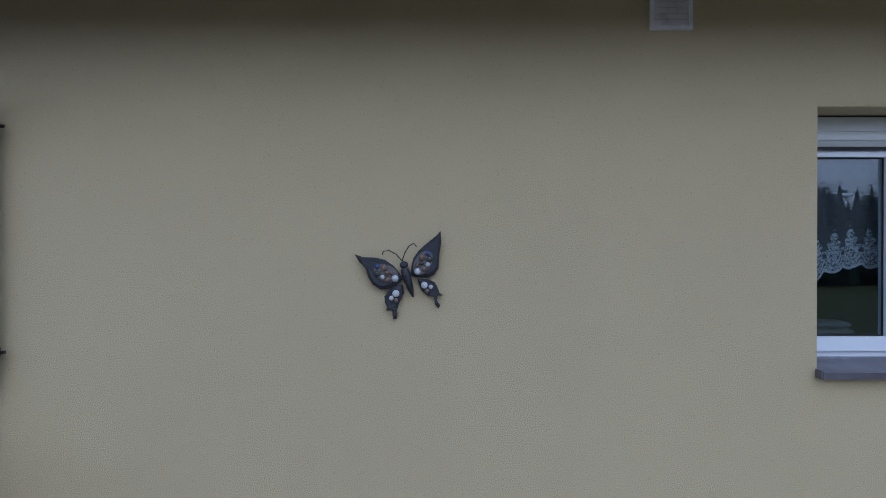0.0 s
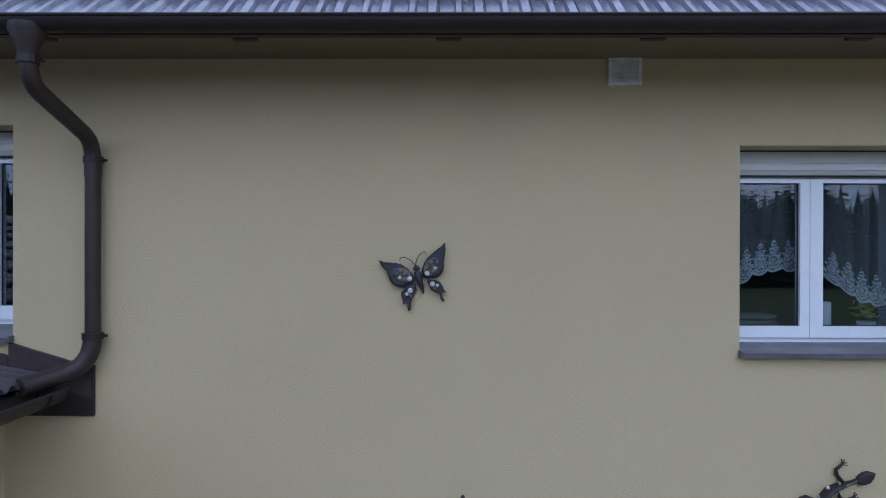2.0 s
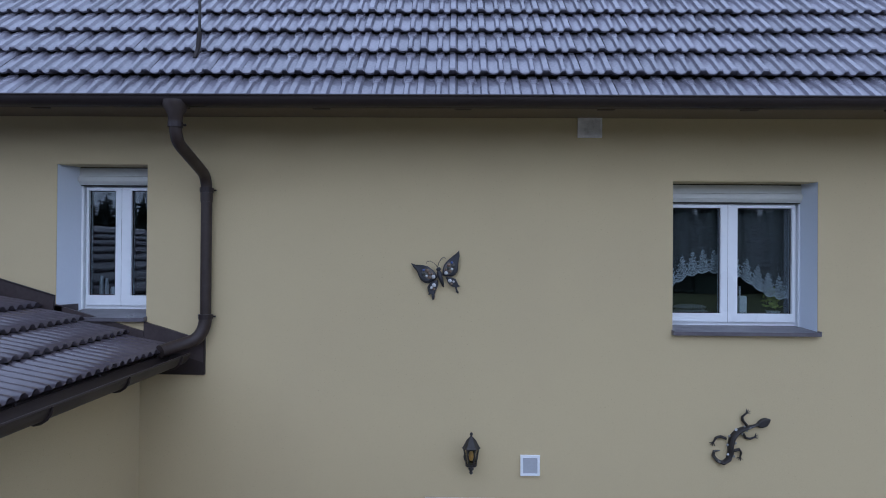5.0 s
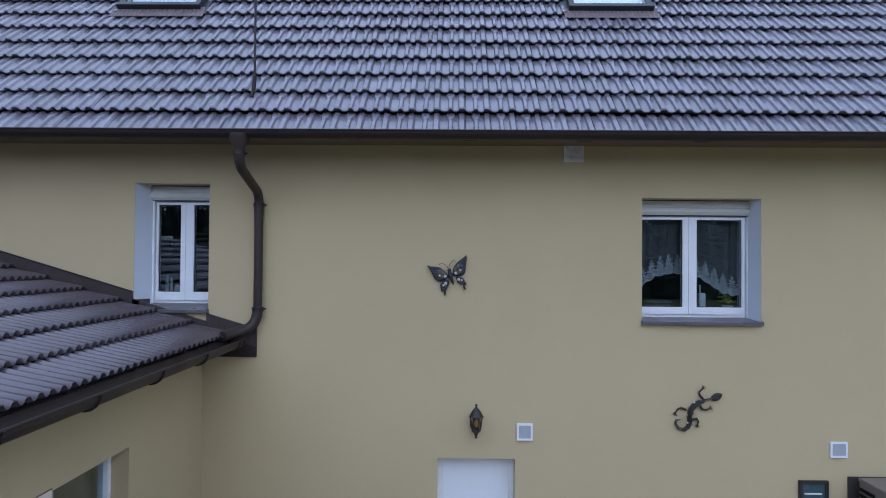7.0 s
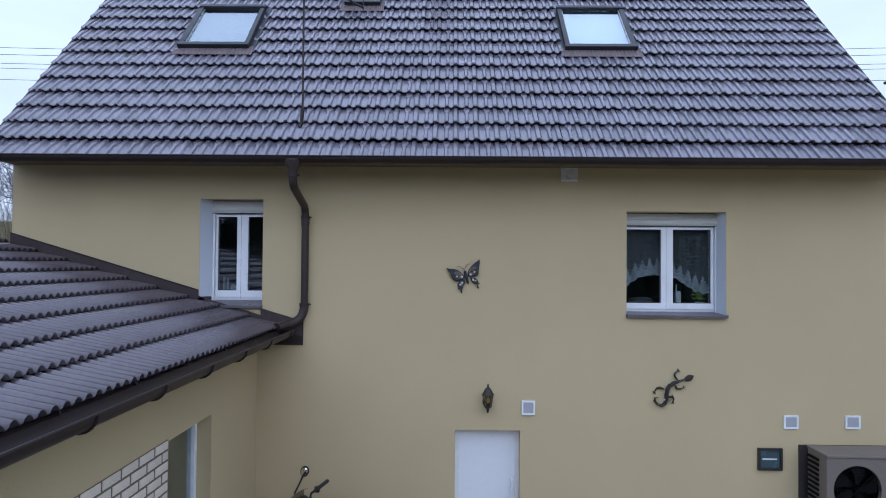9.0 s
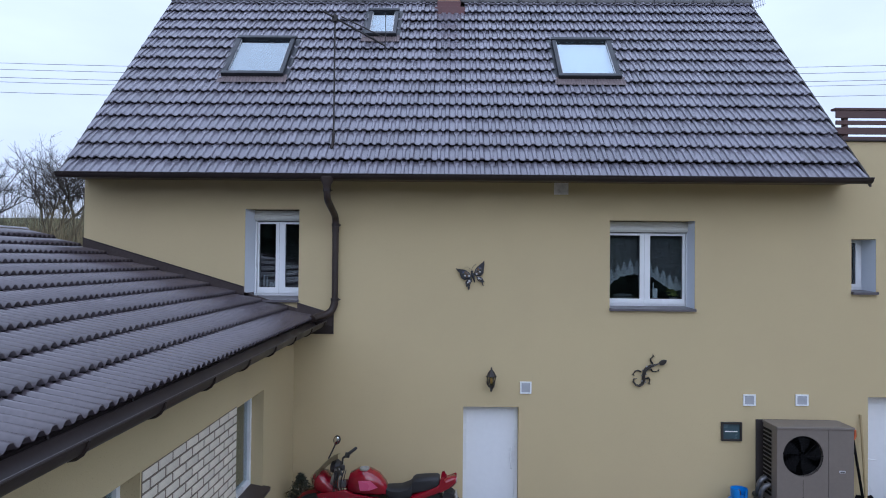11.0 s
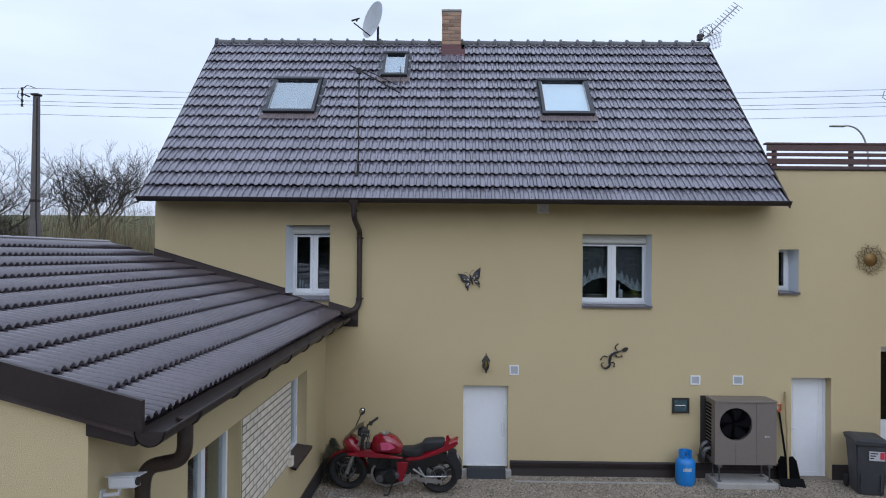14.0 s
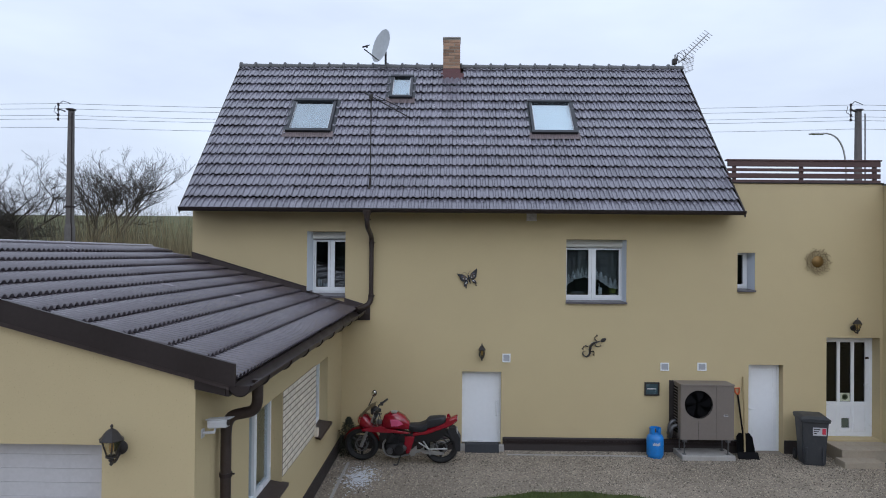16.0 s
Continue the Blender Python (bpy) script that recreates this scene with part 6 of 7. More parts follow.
# ---- heat pump on its slab ----
HP_GREY = surface("taupe_metal_casing", (0.172, 0.148, 0.128), 0.5, vary=0.08, grain=30, blotch=2, bump=0.05, dirt=((0.16, 0.14, 0.12), 0.3, 5))
tagged(new("concrete_slab", mesh_of("concrete_slab", boxes((3.83, 4.76, -0.50, -0.01, 0.0, 0.125), bevel=0.015), CONCRETE)), "worn grey concrete slab under the heat pump", "slab")
hp = thing("heat_pump", "taupe metal heat pump unit with a round black fan", "heat pump", at=(4.28, -0.26, 0.125))
hx0, hx1, hy0, hy1, hz0, hz1 = 3.815, 4.745, -0.45, -0.085, 0.39, 1.325
fan_c = (4.13, 1.005)
bm = bmesh.new()
n = 40
front_ring = [(fan_c[0] + 0.245 * math.cos(2 * math.pi * k / n), fan_c[1] + 0.245 * math.sin(2 * math.pi * k / n)) for k in range(n)]
panel_edge = []
for k in range(n):
    a = 2 * math.pi * k / n
    c, s = math.cos(a), math.sin(a)
    t = min((hx1 - 0.31 - fan_c[0]) / c if c > 1e-6 else 1e9, (hx0 - fan_c[0]) / c if c < -1e-6 else 1e9, (hz1 - fan_c[1]) / s if s > 1e-6 else 1e9, (hz0 - fan_c[1]) / s if s < -1e-6 else 1e9)
    panel_edge.append((fan_c[0] + t * c, fan_c[1] + t * s))
fv = [bm.verts.new((x, hy0, z)) for x, z in front_ring]
bv = [bm.verts.new((x, hy0 + 0.05, z)) for x, z in front_ring]
ov = [bm.verts.new((x, hy0, z)) for x, z in panel_edge]
for k in range(n):
    j = (k + 1) % n
    bm.faces.new((fv[k], fv[j], ov[j], ov[k]))
    bm.faces.new((bv[k], bv[j], fv[j], fv[k]))
for cx_, cz_ in ((hx0, hz0), (hx1 - 0.31, hz0), (hx0, hz1), (hx1 - 0.31, hz1)):
    corner = bm.verts.new((cx_, hy0, cz_))
    near = sorted(range(n), key=lambda k: (panel_edge[k][0] - cx_) ** 2 + (panel_edge[k][1] - cz_) ** 2)[:2]
    on_x = [k for k in range(n) if abs(panel_edge[k][0] - cx_) < 1e-5]
    on_z = [k for k in range(n) if abs(panel_edge[k][1] - cz_) < 1e-5]
    kx = min(on_x, key=lambda k: abs(panel_edge[k][1] - cz_))
    kz = min(on_z, key=lambda k: abs(panel_edge[k][0] - cx_))
    bm.faces.new((ov[kx], ov[kz], corner))
part("front_panel", bm, HP_GREY, hp)
part("casing", boxes((hx0, hx1 - 0.31, hy0 + 0.055, hy1, hz0, hz1), (hx1 - 0.306, hx1, hy0, hy1, hz0, hz1), (hx0, hx0 + 0.004, hy0 + 0.002, hy0 + 0.06, hz0, hz1), (hx0, hx1 - 0.31, hy0 + 0.002, hy0 + 0.06, hz0, hz0 + 0.004), bevel=0.0015), HP_GREY, hp)
part("lid", boxes((hx0 - 0.008, hx1 + 0.008, hy0 - 0.012, hy1 + 0.008, hz1 + 0.001, hz1 + 0.035), bevel=0.008), HP_GREY, hp, "overhanging lid")
FAN = surface("black_fan_plastic", (0.006, 0.006, 0.007), 0.9, vary=0.2, grain=40, blotch=8, bump=0.05, spec=0.15)
bm = bmesh.new()
lathe(bm, [(0.244, hy0 + 0.050), (0.01, hy0 + 0.050)], (fan_c[0], 0, fan_c[1]), 40, "y")
part("fan_well", bm, FAN, hp)
for k in range(5):
    a = 2 * math.pi * k / 5
    bm = bmesh.new()
    vs = []
    for r, d0, d1, y_a, y_b in ((0.05, -0.4, 0.4, 0.046, 0.030), (0.15, -0.35, 0.45, 0.047, 0.022), (0.225, -0.2, 0.6, 0.047, 0.018)):
        vs.append([bm.verts.new((fan_c[0] + r * math.cos(a + d), hy0 + y_, fan_c[1] + r * math.sin(a + d))) for d, y_ in ((d0, y_a), ((d0 + d1) / 2, (y_a + y_b) / 2), (d1, y_b))])
    for p, q in zip(vs, vs[1:]):
        for j in range(2):
            bm.faces.new((p[j], p[j + 1], q[j + 1], q[j]))
    part("fan_blade", bm, FAN, hp)
bm = bmesh.new()
for r in (0.03, 0.06, 0.09, 0.12, 0.15, 0.18, 0.21, 0.238):
    tube(bm, [(fan_c[0] + r * math.cos(2 * math.pi * j / 32), hy0 - 0.004, fan_c[1] + r * math.sin(2 * math.pi * j / 32)) for j in range(33)], 0.0028, 5, caps=False)
for k in range(8):
    a = math.pi * k / 4
    tube(bm, [(fan_c[0], hy0 - 0.007, fan_c[1]), (fan_c[0] + 0.245 * math.cos(a), hy0 - 0.003, fan_c[1] + 0.245 * math.sin(a))], 0.003, 5)
part("fan_guard", bm, FAN, hp, "black wire fan guard")
for k in range(16):
    z = hz0 + 0.08 + k * 0.052
    part("side_louvre", boxes((hx0 - 0.012, hx0 - 0.0005, hy0 + 0.14, hy1 - 0.02, z, z + 0.03), bevel=0.003), FAN, hp)
part("badge", boxes((4.565, 4.64, hy0 - 0.005, hy0 - 0.0005, 0.805, 0.835), bevel=0.002), CAM_WHITE, hp, "small pale name badge")
part("badge_bar", boxes((4.575, 4.63, hy0 - 0.0075, hy0 - 0.0052, 0.814, 0.826)), IRON, hp)
part("front_seam", boxes((fan_c[0] - 0.002, fan_c[0] + 0.002, hy0 - 0.002, hy0 - 0.0004, hz0, 0.715)), FAN, hp)
for x in (3.90, 4.66):
    for y in (-0.40, -0.14):
        bm = bmesh.new()
        tube(bm, [(x, y, 0.125), (x, y, hz0)], 0.012, 8)
        box(bm, x - 0.035, x + 0.035, y - 0.035, y + 0.035, hz0 - 0.05, hz0 - 0.001, bevel=0.006)
        box(bm, x - 0.03, x + 0.03, y - 0.03, y + 0.03, 0.125, 0.137)
        part("foot", bm, DARK_ALLOY, hp)
# thin black board on the wall, reaching past the unit's left side
tagged(new("insulation_board", mesh_of("insulation_board", boxes((3.755, 4.70, -0.020, -0.021 + 0.018, 0.29, 1.345), bevel=0.002), PLINTH)), "thin black board on the wall behind the heat pump", "board")
bm = bmesh.new()
tube(bm, arc((3.80, -0.20, 0.66), (3.70, -0.22, 0.66), (3.70, -0.20, 0.50), 8) + [Vector((3.73, -0.10, 0.42)), Vector((3.74, -0.02, 0.40))], 0.035, 10)
tube(bm, arc((3.80, -0.30, 0.60), (3.69, -0.31, 0.60), (3.70, -0.28, 0.46), 8) + [Vector((3.74, -0.14, 0.36)), Vector((3.75, -0.02, 0.33))], 0.032, 10)
FOIL = surface("foil_wrap", (0.13, 0.13, 0.135), 0.4, metal=0.6, vary=0.4, grain=25, blotch=12, bump=0.9, bump_scale=30)
part("wrapped_pipe", bm, FOIL, hp, "foil-wrapped pipes", smooth=True)

# ---- gas bottle ----
BLUE = surface("blue_enamel", (0.028, 0.20, 0.58), 0.35, vary=0.1, grain=20, blotch=6, bump=0.05, dirt=((0.05, 0.11, 0.25), 0.35, 9))
bottle = thing("gas_bottle", "bright blue steel gas bottle with a collar", "gas bottle", at=(3.42, -0.30, GROUND))
gb = (3.42, -0.30, GROUND)
bm = bmesh.new()
lathe(bm, [(0.125, 0.0), (0.125, 0.03), (0.140, 0.035), (0.148, 0.07), (0.148, 0.33), (0.135, 0.375), (0.10, 0.41), (0.05, 0.43), (0.03, 0.435)], gb, 28)
part("body", bm, BLUE, bottle, smooth=True)
bm = bmesh.new()
rings = []
for r, h in ((0.098, 0.40), (0.102, 0.515), (0.096, 0.52), (0.092, 0.40)):
    rings.append([bm.verts.new((gb[0] + r * math.cos(a), gb[1] + r * math.sin(a), gb[2] + h)) for a in (math.radians(-70 + 320 * k / 24) for k in range(25))])
for a, b in zip(rings, rings[1:]):
    for k in range(24):
        bm.faces.new((a[k], a[k + 1], b[k + 1], b[k]))
part("collar", bm, BLUE, bottle, smooth=True)
bm = bmesh.new()
lathe(bm, [(0.02, 0.43), (0.02, 0.48), (0.012, 0.485), (0.012, 0.50)], gb, 10)
part("valve", bm, GOLD, bottle, smooth=True)
for k in range(6):
    a = math.radians(-118 + 8.5 * k)
    m = pose(gb[0] + 0.1485 * math.cos(a), gb[1] + 0.1485 * math.sin(a), gb[2] + 0.25 + (0.006 if k % 2 else 0), 0, 0, math.degrees(a) + 90)
    ob = part("logo_shape", boxes((-0.009, 0.009, -0.001, 0.001, -0.018, 0.018 + 0.008 * (k % 3))), CAM_WHITE, bottle)
    ob.matrix_parent_inverse = bottle.matrix_world.inverted()
    ob.matrix_basis = m

# ---- rubbish bin ----
BIN = surface("dark_grey_bin_plastic", (0.035, 0.038, 0.043), 0.55, vary=0.12, grain=40, blotch=4, bump=0.1, dirt=((0.09, 0.085, 0.08), 0.3, 6))
bin_ob = thing("rubbish_bin", "dark grey wheeled rubbish bin with a white label", "bin", at=(6.10, -0.55, GROUND))
def rect(x0, x1, y0, y1, z):
    return [(x0, y0, z), (x1, y0, z), (x1, y1, z), (x0, y1, z)]
bm = bmesh.new()
loft(bm, [rect(5.90, 6.31, -0.74, -0.36, 0.05), rect(5.885, 6.325, -0.76, -0.33, 0.40), rect(5.86, 6.35, -0.80, -0.27, 0.80)])
bmesh.ops.bevel(bm, geom=bm.edges[:], offset=0.02, segments=2, affect="EDGES")
part("body", bm, BIN, bin_ob, smooth=True)
part("rim", boxes((5.84, 6.37, -0.825, -0.25, 0.79, 0.83), bevel=0.01), BIN, bin_ob)
bm = bmesh.new()
loft(bm, [rect(5.83, 6.38, -0.845, -0.22, 0.832), rect(5.83, 6.38, -0.845, -0.22, 0.85), rect(5.90, 6.31, -0.76, -0.30, 0.885)])
bmesh.ops.bevel(bm, geom=bm.edges[:], offset=0.01, segments=2, affect="EDGES")
part("lid", bm, BIN, bin_ob)
bm = bmesh.new()
tube(bm, [(5.88, -0.24, 0.80), (5.88, -0.19, 0.84), (6.33, -0.19, 0.84), (6.33, -0.24, 0.80)], 0.014, 8)
part("handle", bm, BIN, bin_ob, smooth=True)
for x in (5.865, 6.345):
    bm = bmesh.new()
    lathe(bm, [(0.02, -0.022), (0.085, -0.022), (0.095, -0.01), (0.095, 0.01), (0.085, 0.022), (0.02, 0.022)], (x, -0.30, GROUND + 0.095), 18, "x")
    part("wheel", bm, TYRE, bin_ob, smooth=True)
for k in range(2):
    part("rib", boxes((5.94 + k * 0.30, 5.97 + k * 0.30, -0.79, -0.755, 0.12, 0.36), bevel=0.006), BIN, bin_ob)
label_ob = part("label", boxes((6.06, 6.30, -0.802, -0.797, 0.575, 0.71)), CAM_WHITE, bin_ob, "white printed label")
LABEL_RED = surface("label_red", (0.50, 0.03, 0.06), 0.5, vary=0.1, grain=30, blotch=10, bump=0.0)
part("label_mark", boxes((6.225, 6.29, -0.805, -0.8022, 0.60, 0.70), bevel=0.0), LABEL_RED, label_ob)
for k in range(3):
    part("label_bar", boxes((6.075, 6.19 - 0.03 * k, -0.805, -0.8022, 0.672 - k * 0.035, 0.688 - k * 0.035)), IRON, label_ob)

bin_ob.scale = (0.86, 0.9, 1.0)
bin_ob.rotation_euler.z = radians(-13)
bin_ob.location.x -= 0.07

# ---- shovel and scraper leaning on the wall ----
ORANGE = surface("orange_plastic", (0.52, 0.11, 0.03), 0.5, vary=0.1, grain=30, blotch=8, bump=0.05)
STICK = surface("pale_wood_handle", (0.36, 0.28, 0.14), 0.7, vary=0.2, grain=20, blotch=4, bump=0.2, stretch=(8, 8, 1))
shovel = thing("snow_shovel", "black snow shovel with an orange handle against the wall", "shovel", at=(4.98, -0.2, GROUND))
bm = bmesh.new()
tube(bm, [(4.985, -0.03, 1.10), (5.03, -0.17, 0.36)], 0.016, 10)
part("shaft", bm, FAN, shovel, smooth=True)
bm = bmesh.new()
tube(bm, [(4.985, -0.03, 1.10), (4.94, -0.025, 1.15), (4.935, -0.022, 1.215), (5.015, -0.022, 1.22), (5.015, -0.028, 1.15), (4.985, -0.03, 1.10)], 0.015, 8)
part("grip", bm, ORANGE, shovel, "orange D-shaped grip", smooth=True)
bm = bmesh.new()
vs = [[bm.verts.new((5.04 + s * hw * 0.85, -0.16 - 0.045 * (1 - s * s) * 0.8 - dy, z)) for s in (-1, -0.6, -0.2, 0.2, 0.6, 1)] for z, hw, dy in ((0.45, 0.11, 0.0), (0.38, 0.17, 0.02), (0.20, 0.185, 0.08), (GROUND + 0.012, 0.19, 0.15))]
for a, b in zip(vs, vs[1:]):
    for j in range(5):
        bm.faces.new((a[j], a[j + 1], b[j + 1], b[j]))
bmesh.ops.solidify(bm, geom=bm.faces[:], thickness=0.006)
part("blade", bm, FAN, shovel, "ribbed black blade", smooth=True)
scraper = thing("snow_scraper", "wide black scraper with a wooden handle", "scraper", at=(5.08, -0.3, GROUND))
bm = bmesh.new()
tube(bm, [(5.085, -0.02, 1.42), (5.0, -0.30, 0.13)], 0.015, 10)
part("handle", bm, STICK, scraper, smooth=True)
bm = bmesh.new()
plate(bm, [(-0.40, GROUND), (-0.36, GROUND), (-0.30, 0.14), (-0.315, 0.15)], lambda a, b, w: (4.86 + w, a, b), 0.36)
part("blade", bm, FAN, scraper)

# ---- roof aerials ----
ALU = surface("dull_aluminium", (0.50, 0.50, 0.50), 0.45, metal=0.7, vary=0.1, grain=30, blotch=8, bump=0.05)
mast = thing("tv_aerial", "thin mast with an old television aerial fixed to the roof", "aerial", at=(-1.68, -0.2, 4.78))
bm = bmesh.new()
tube(bm, [(-1.685, -0.20, 4.77), (-1.685, -0.20, 6.47)], 0.011, 8)
part("mast", bm, IRON, mast, smooth=True)
bm = bmesh.new()
tube(bm, [(-1.685, -0.20, 4.95), (-1.695, -0.20, 4.82), (-1.71, -0.22, 4.75)], 0.020, 6)
part("mast_foot", bm, DARK_METAL, mast)
bm = bmesh.new()
tube(bm, [(-1.83, -0.23, 6.50), (-1.04, -0.17, 6.08)], 0.012, 6)
tube(bm, [(-1.60, -0.21, 6.44), (-1.08, -0.17, 6.20)], 0.008, 6)
part("boom", bm, IRON, mast)
for k in range(7):
    u = k / 6
    p = Vector((-1.83, -0.23, 6.50)).lerp(Vector((-1.04, -0.17, 6.08)), u)
    bm = bmesh.new()
    h = 0.22 if k == 6 else 0.05
    tube(bm, [p + Vector((-0.01, -0.12 + 0.0 * u, -h * 0.2)), p + Vector((0.01, 0.12, h * 0.2))] if k < 6 else [p + Vector((0, 0, -0.06)), p + Vector((0, 0, 0.42))], 0.006, 5)
    part("element", bm, IRON, mast)
bm = bmesh.new()
box(bm, -1.72, -1.65, -0.24, -0.17, 6.37, 6.46, bevel=0.01)
part("junction_box", bm, IRON, mast)

DISH = surface("white_dish", (0.66, 0.68, 0.70), 0.4, vary=0.06, grain=20, blotch=5, bump=0.03, dirt=((0.35, 0.36, 0.36), 0.25, 6))
dish = thing("satellite_dish", "pale grey satellite dish on a post at the ridge", "satellite dish", at=(-1.75, 2.75, 7.8))
turn = look((0, 0, 0), (-0.72, -0.62, 0.20)).to_3x3().to_4x4()
dm = Matrix.Translation((-1.83, 2.62, 8.22)) @ turn
bm = bmesh.new()
grid = []
for i in range(9):
    r = i / 8
    grid.append([bm.verts.new(dm @ Vector((0.33 * r * math.cos(a), 0.385 * r * math.sin(a), 0.085 * (1 - r * r)))) for a in (2 * math.pi * k / 28 for k in range(28))] if i else [bm.verts.new(dm @ Vector((0, 0, 0.085)))])
for k in range(28):
    bm.faces.new((grid[0][0], grid[1][k], grid[1][(k + 1) % 28]))
for a, b in zip(grid[1:], grid[2:]):
    for k in range(28):
        bm.faces.new((a[k], b[k], b[(k + 1) % 28], a[(k + 1) % 28]))
bmesh.ops.solidify(bm, geom=bm.faces[:], thickness=0.008)
part("reflector", bm, DISH, dish, "shallow white reflector", smooth=True)
bm = bmesh.new()
tube(bm, [(-1.73, 2.75, 7.72), (-1.73, 2.75, 8.12), dm @ Vector((0, -0.05, 0.10))], 0.024, 8)
part("post", bm, IRON, dish)
bm = bmesh.new()
lnb = dm @ Vector((0.02, -0.24, -0.38))
tube(bm, [dm @ Vector((0, -0.34, 0.02)), lnb], 0.012, 6)
part("arm", bm, IRON, dish)
bm = bmesh.new()
for s in (-0.03, 0.04):
    p = lnb + Vector((s * 1.4, 0, 0.04))
    tube(bm, [p, dm @ Vector((s, -0.12, -0.30))], [0.020, 0.013], 8)
part("receiver", bm, IRON, dish)

yagi = thing("grid_aerial", "grey directional aerial on the ridge end", "aerial", at=(4.72, 2.72, 7.8))
bm = bmesh.new()
tube(bm, [(4.72, 2.72, 7.72), (4.72, 2.72, 8.08)], 0.018, 8)
part("post", bm, ALU, yagi)
b0, b1 = Vector((4.80, 2.72, 7.90)), Vector((5.41, 2.58, 8.52))
bm = bmesh.new()
tube(bm, [b0, b1], 0.016, 6)
part("boom", bm, ALU, yagi)
for k in range(13):
    p = b0.lerp(b1, 0.06 + 0.94 * k / 12)
    ln = 0.17 if k < 4 else 0.12
    bm = bmesh.new()
    tube(bm, [p + Vector((-0.62, 0.3, 0.62)) * ln, p - Vector((-0.62, 0.3, 0.62)) * ln], 0.008, 5)
    part("element", bm, ALU, yagi)
bm = bmesh.new()
for s in (-1, 1):
    q = [b0 + Vector((0.0, 0, 0.02)), b0 + Vector((-0.05, 0.05 * s, 0.20)), b0 + Vector((0.10, 0.10 * s, 0.26)), b0 + Vector((0.16, 0.05 * s, 0.10))]
    tube(bm, q + [q[0]], 0.007, 5)
box(bm, 4.66, 4.76, 2.66, 2.76, 7.86, 7.98, bevel=0.01)
part("clamp", bm, IRON, yagi)
for k in range(9):
    bm = bmesh.new()
    p, q = Vector((4.86 + 0.03 * k, 2.70, 7.62 + 0.012 * k)), Vector((4.90 + 0.03 * k, 2.70, 7.98 + 0.012 * k))
    tube(bm, [p, q], 0.0045, 5)
    if k < 4:
        tube(bm, [(4.86, 2.70, 7.66 + 0.09 * k), (5.14, 2.70, 7.76 + 0.09 * k)], 0.0045, 5)
    part("reflector_rod", bm, ALU, yagi)

# ---- loose ground: gravel, snow, lawn ----
def scatter_stones(count, seed):
    rng = np.random.default_rng(seed)
    v0 = np.array([(1, 0, 0), (-1, 0, 0), (0, 1, 0), (0, -1, 0), (0, 0, 1), (0, 0, -1)], float)
    f0 = [(0, 2, 4), (2, 1, 4), (1, 3, 4), (3, 0, 4), (2, 0, 5), (1, 2, 5), (3, 1, 5), (0, 3, 5)]
    verts, faces = [], []
    while len(faces) < count * 8:
        x, y = rng.uniform(-2.17, 7.6), -abs(rng.normal(0, 1.5)) - 0.03
        if y < -4.5 or (x - 1.6) ** 2 + (y + 4.85) ** 2 < 2.75 ** 2:
            continue
        s = rng.uniform(0.006, 0.016)
        a = rng.uniform(0, 6.28)
        ca, sa = math.cos(a), math.sin(a)
        p = (v0 + rng.uniform(-0.25, 0.25, v0.shape)) * s * np.array([1, rng.uniform(0.6, 1), rng.uniform(0.45, 0.8)])
        b = len(verts)
        verts += [(x + q[0] * ca - q[1] * sa, y + q[0] * sa + q[1] * ca, GROUND + 0.003 + q[2]) for q in p]
        faces += [tuple(i + b for i in f) for f in f0]
    me = bpy.data.meshes.new("gravel_stones")
    me.from_pydata(verts, [], faces)
    me.materials.append(PEBBLES)
    return tagged(new("gravel_stones", me), "loose pale and brown gravel stones in the yard", "gravel", kind="stuff")
PEBBLES = surface("pebbles", (0.285, 0.245, 0.192), 0.9, vary=0.3, grain=60, blotch=2, bump=0.2, per_piece=2.0, islands=True, spec=0.25)
scatter_stones(34000, 3)

LAWN = surface("lawn", (0.050, 0.070, 0.018), 0.95, vary=0.4, grain=30, blotch=2, bump=0.8, spec=0.2, dirt=((0.10, 0.085, 0.04), 0.5, 4))
bm = bmesh.new()
rim = [bm.verts.new((1.6 + (2.72 + 0.05 * math.sin(k * 1.7)) * math.cos(2 * math.pi * k / 60), -4.85 + (2.72 + 0.05 * math.sin(k * 2.3)) * math.sin(2 * math.pi * k / 60), GROUND + 0.012)) for k in range(60)]
mid = bm.verts.new((1.6, -4.85, GROUND + 0.03))
for k in range(60):
    bm.faces.new((rim[k], rim[(k + 1) % 60], mid))
tagged(new("lawn", mesh_of("lawn", bm, LAWN)), "round patch of short winter lawn", "lawn", kind="structure")
def grass(count, seed):
    rng = np.random.default_rng(seed)
    verts, faces = [], []
    for _ in range(count):
        a, r = rng.uniform(0, 6.28), 2.75 * math.sqrt(rng.uniform(0.0, 1))
        x, y = 1.6 + r * math.cos(a), -4.85 + r * math.sin(a)
        if y < -3.6:
            continue
        h, w, t = rng.uniform(0.02, 0.055), rng.uniform(0.003, 0.006), rng.uniform(0, 6.28)
        dx, dy = math.cos(t) * w, math.sin(t) * w
        lx, ly = rng.normal(0, 0.015, 2)
        b = len(verts)
        verts += [(x - dx, y - dy, GROUND + 0.01), (x + dx, y + dy, GROUND + 0.01), (x + lx, y + ly, GROUND + 0.01 + h)]
        faces.append((b, b + 1, b + 2))
    me = bpy.data.meshes.new("grass")
    me.from_pydata(verts, [], faces)
    me.materials.append(surface("grass_blades", (0.07, 0.095, 0.022), 0.8, vary=0.3, grain=30, blotch=2, bump=0, per_piece=1.2, islands=True, spec=0.2))
    return tagged(new("grass", me), "short green grass blades on the lawn", "grass", kind="stuff")
grass(16000, 5)

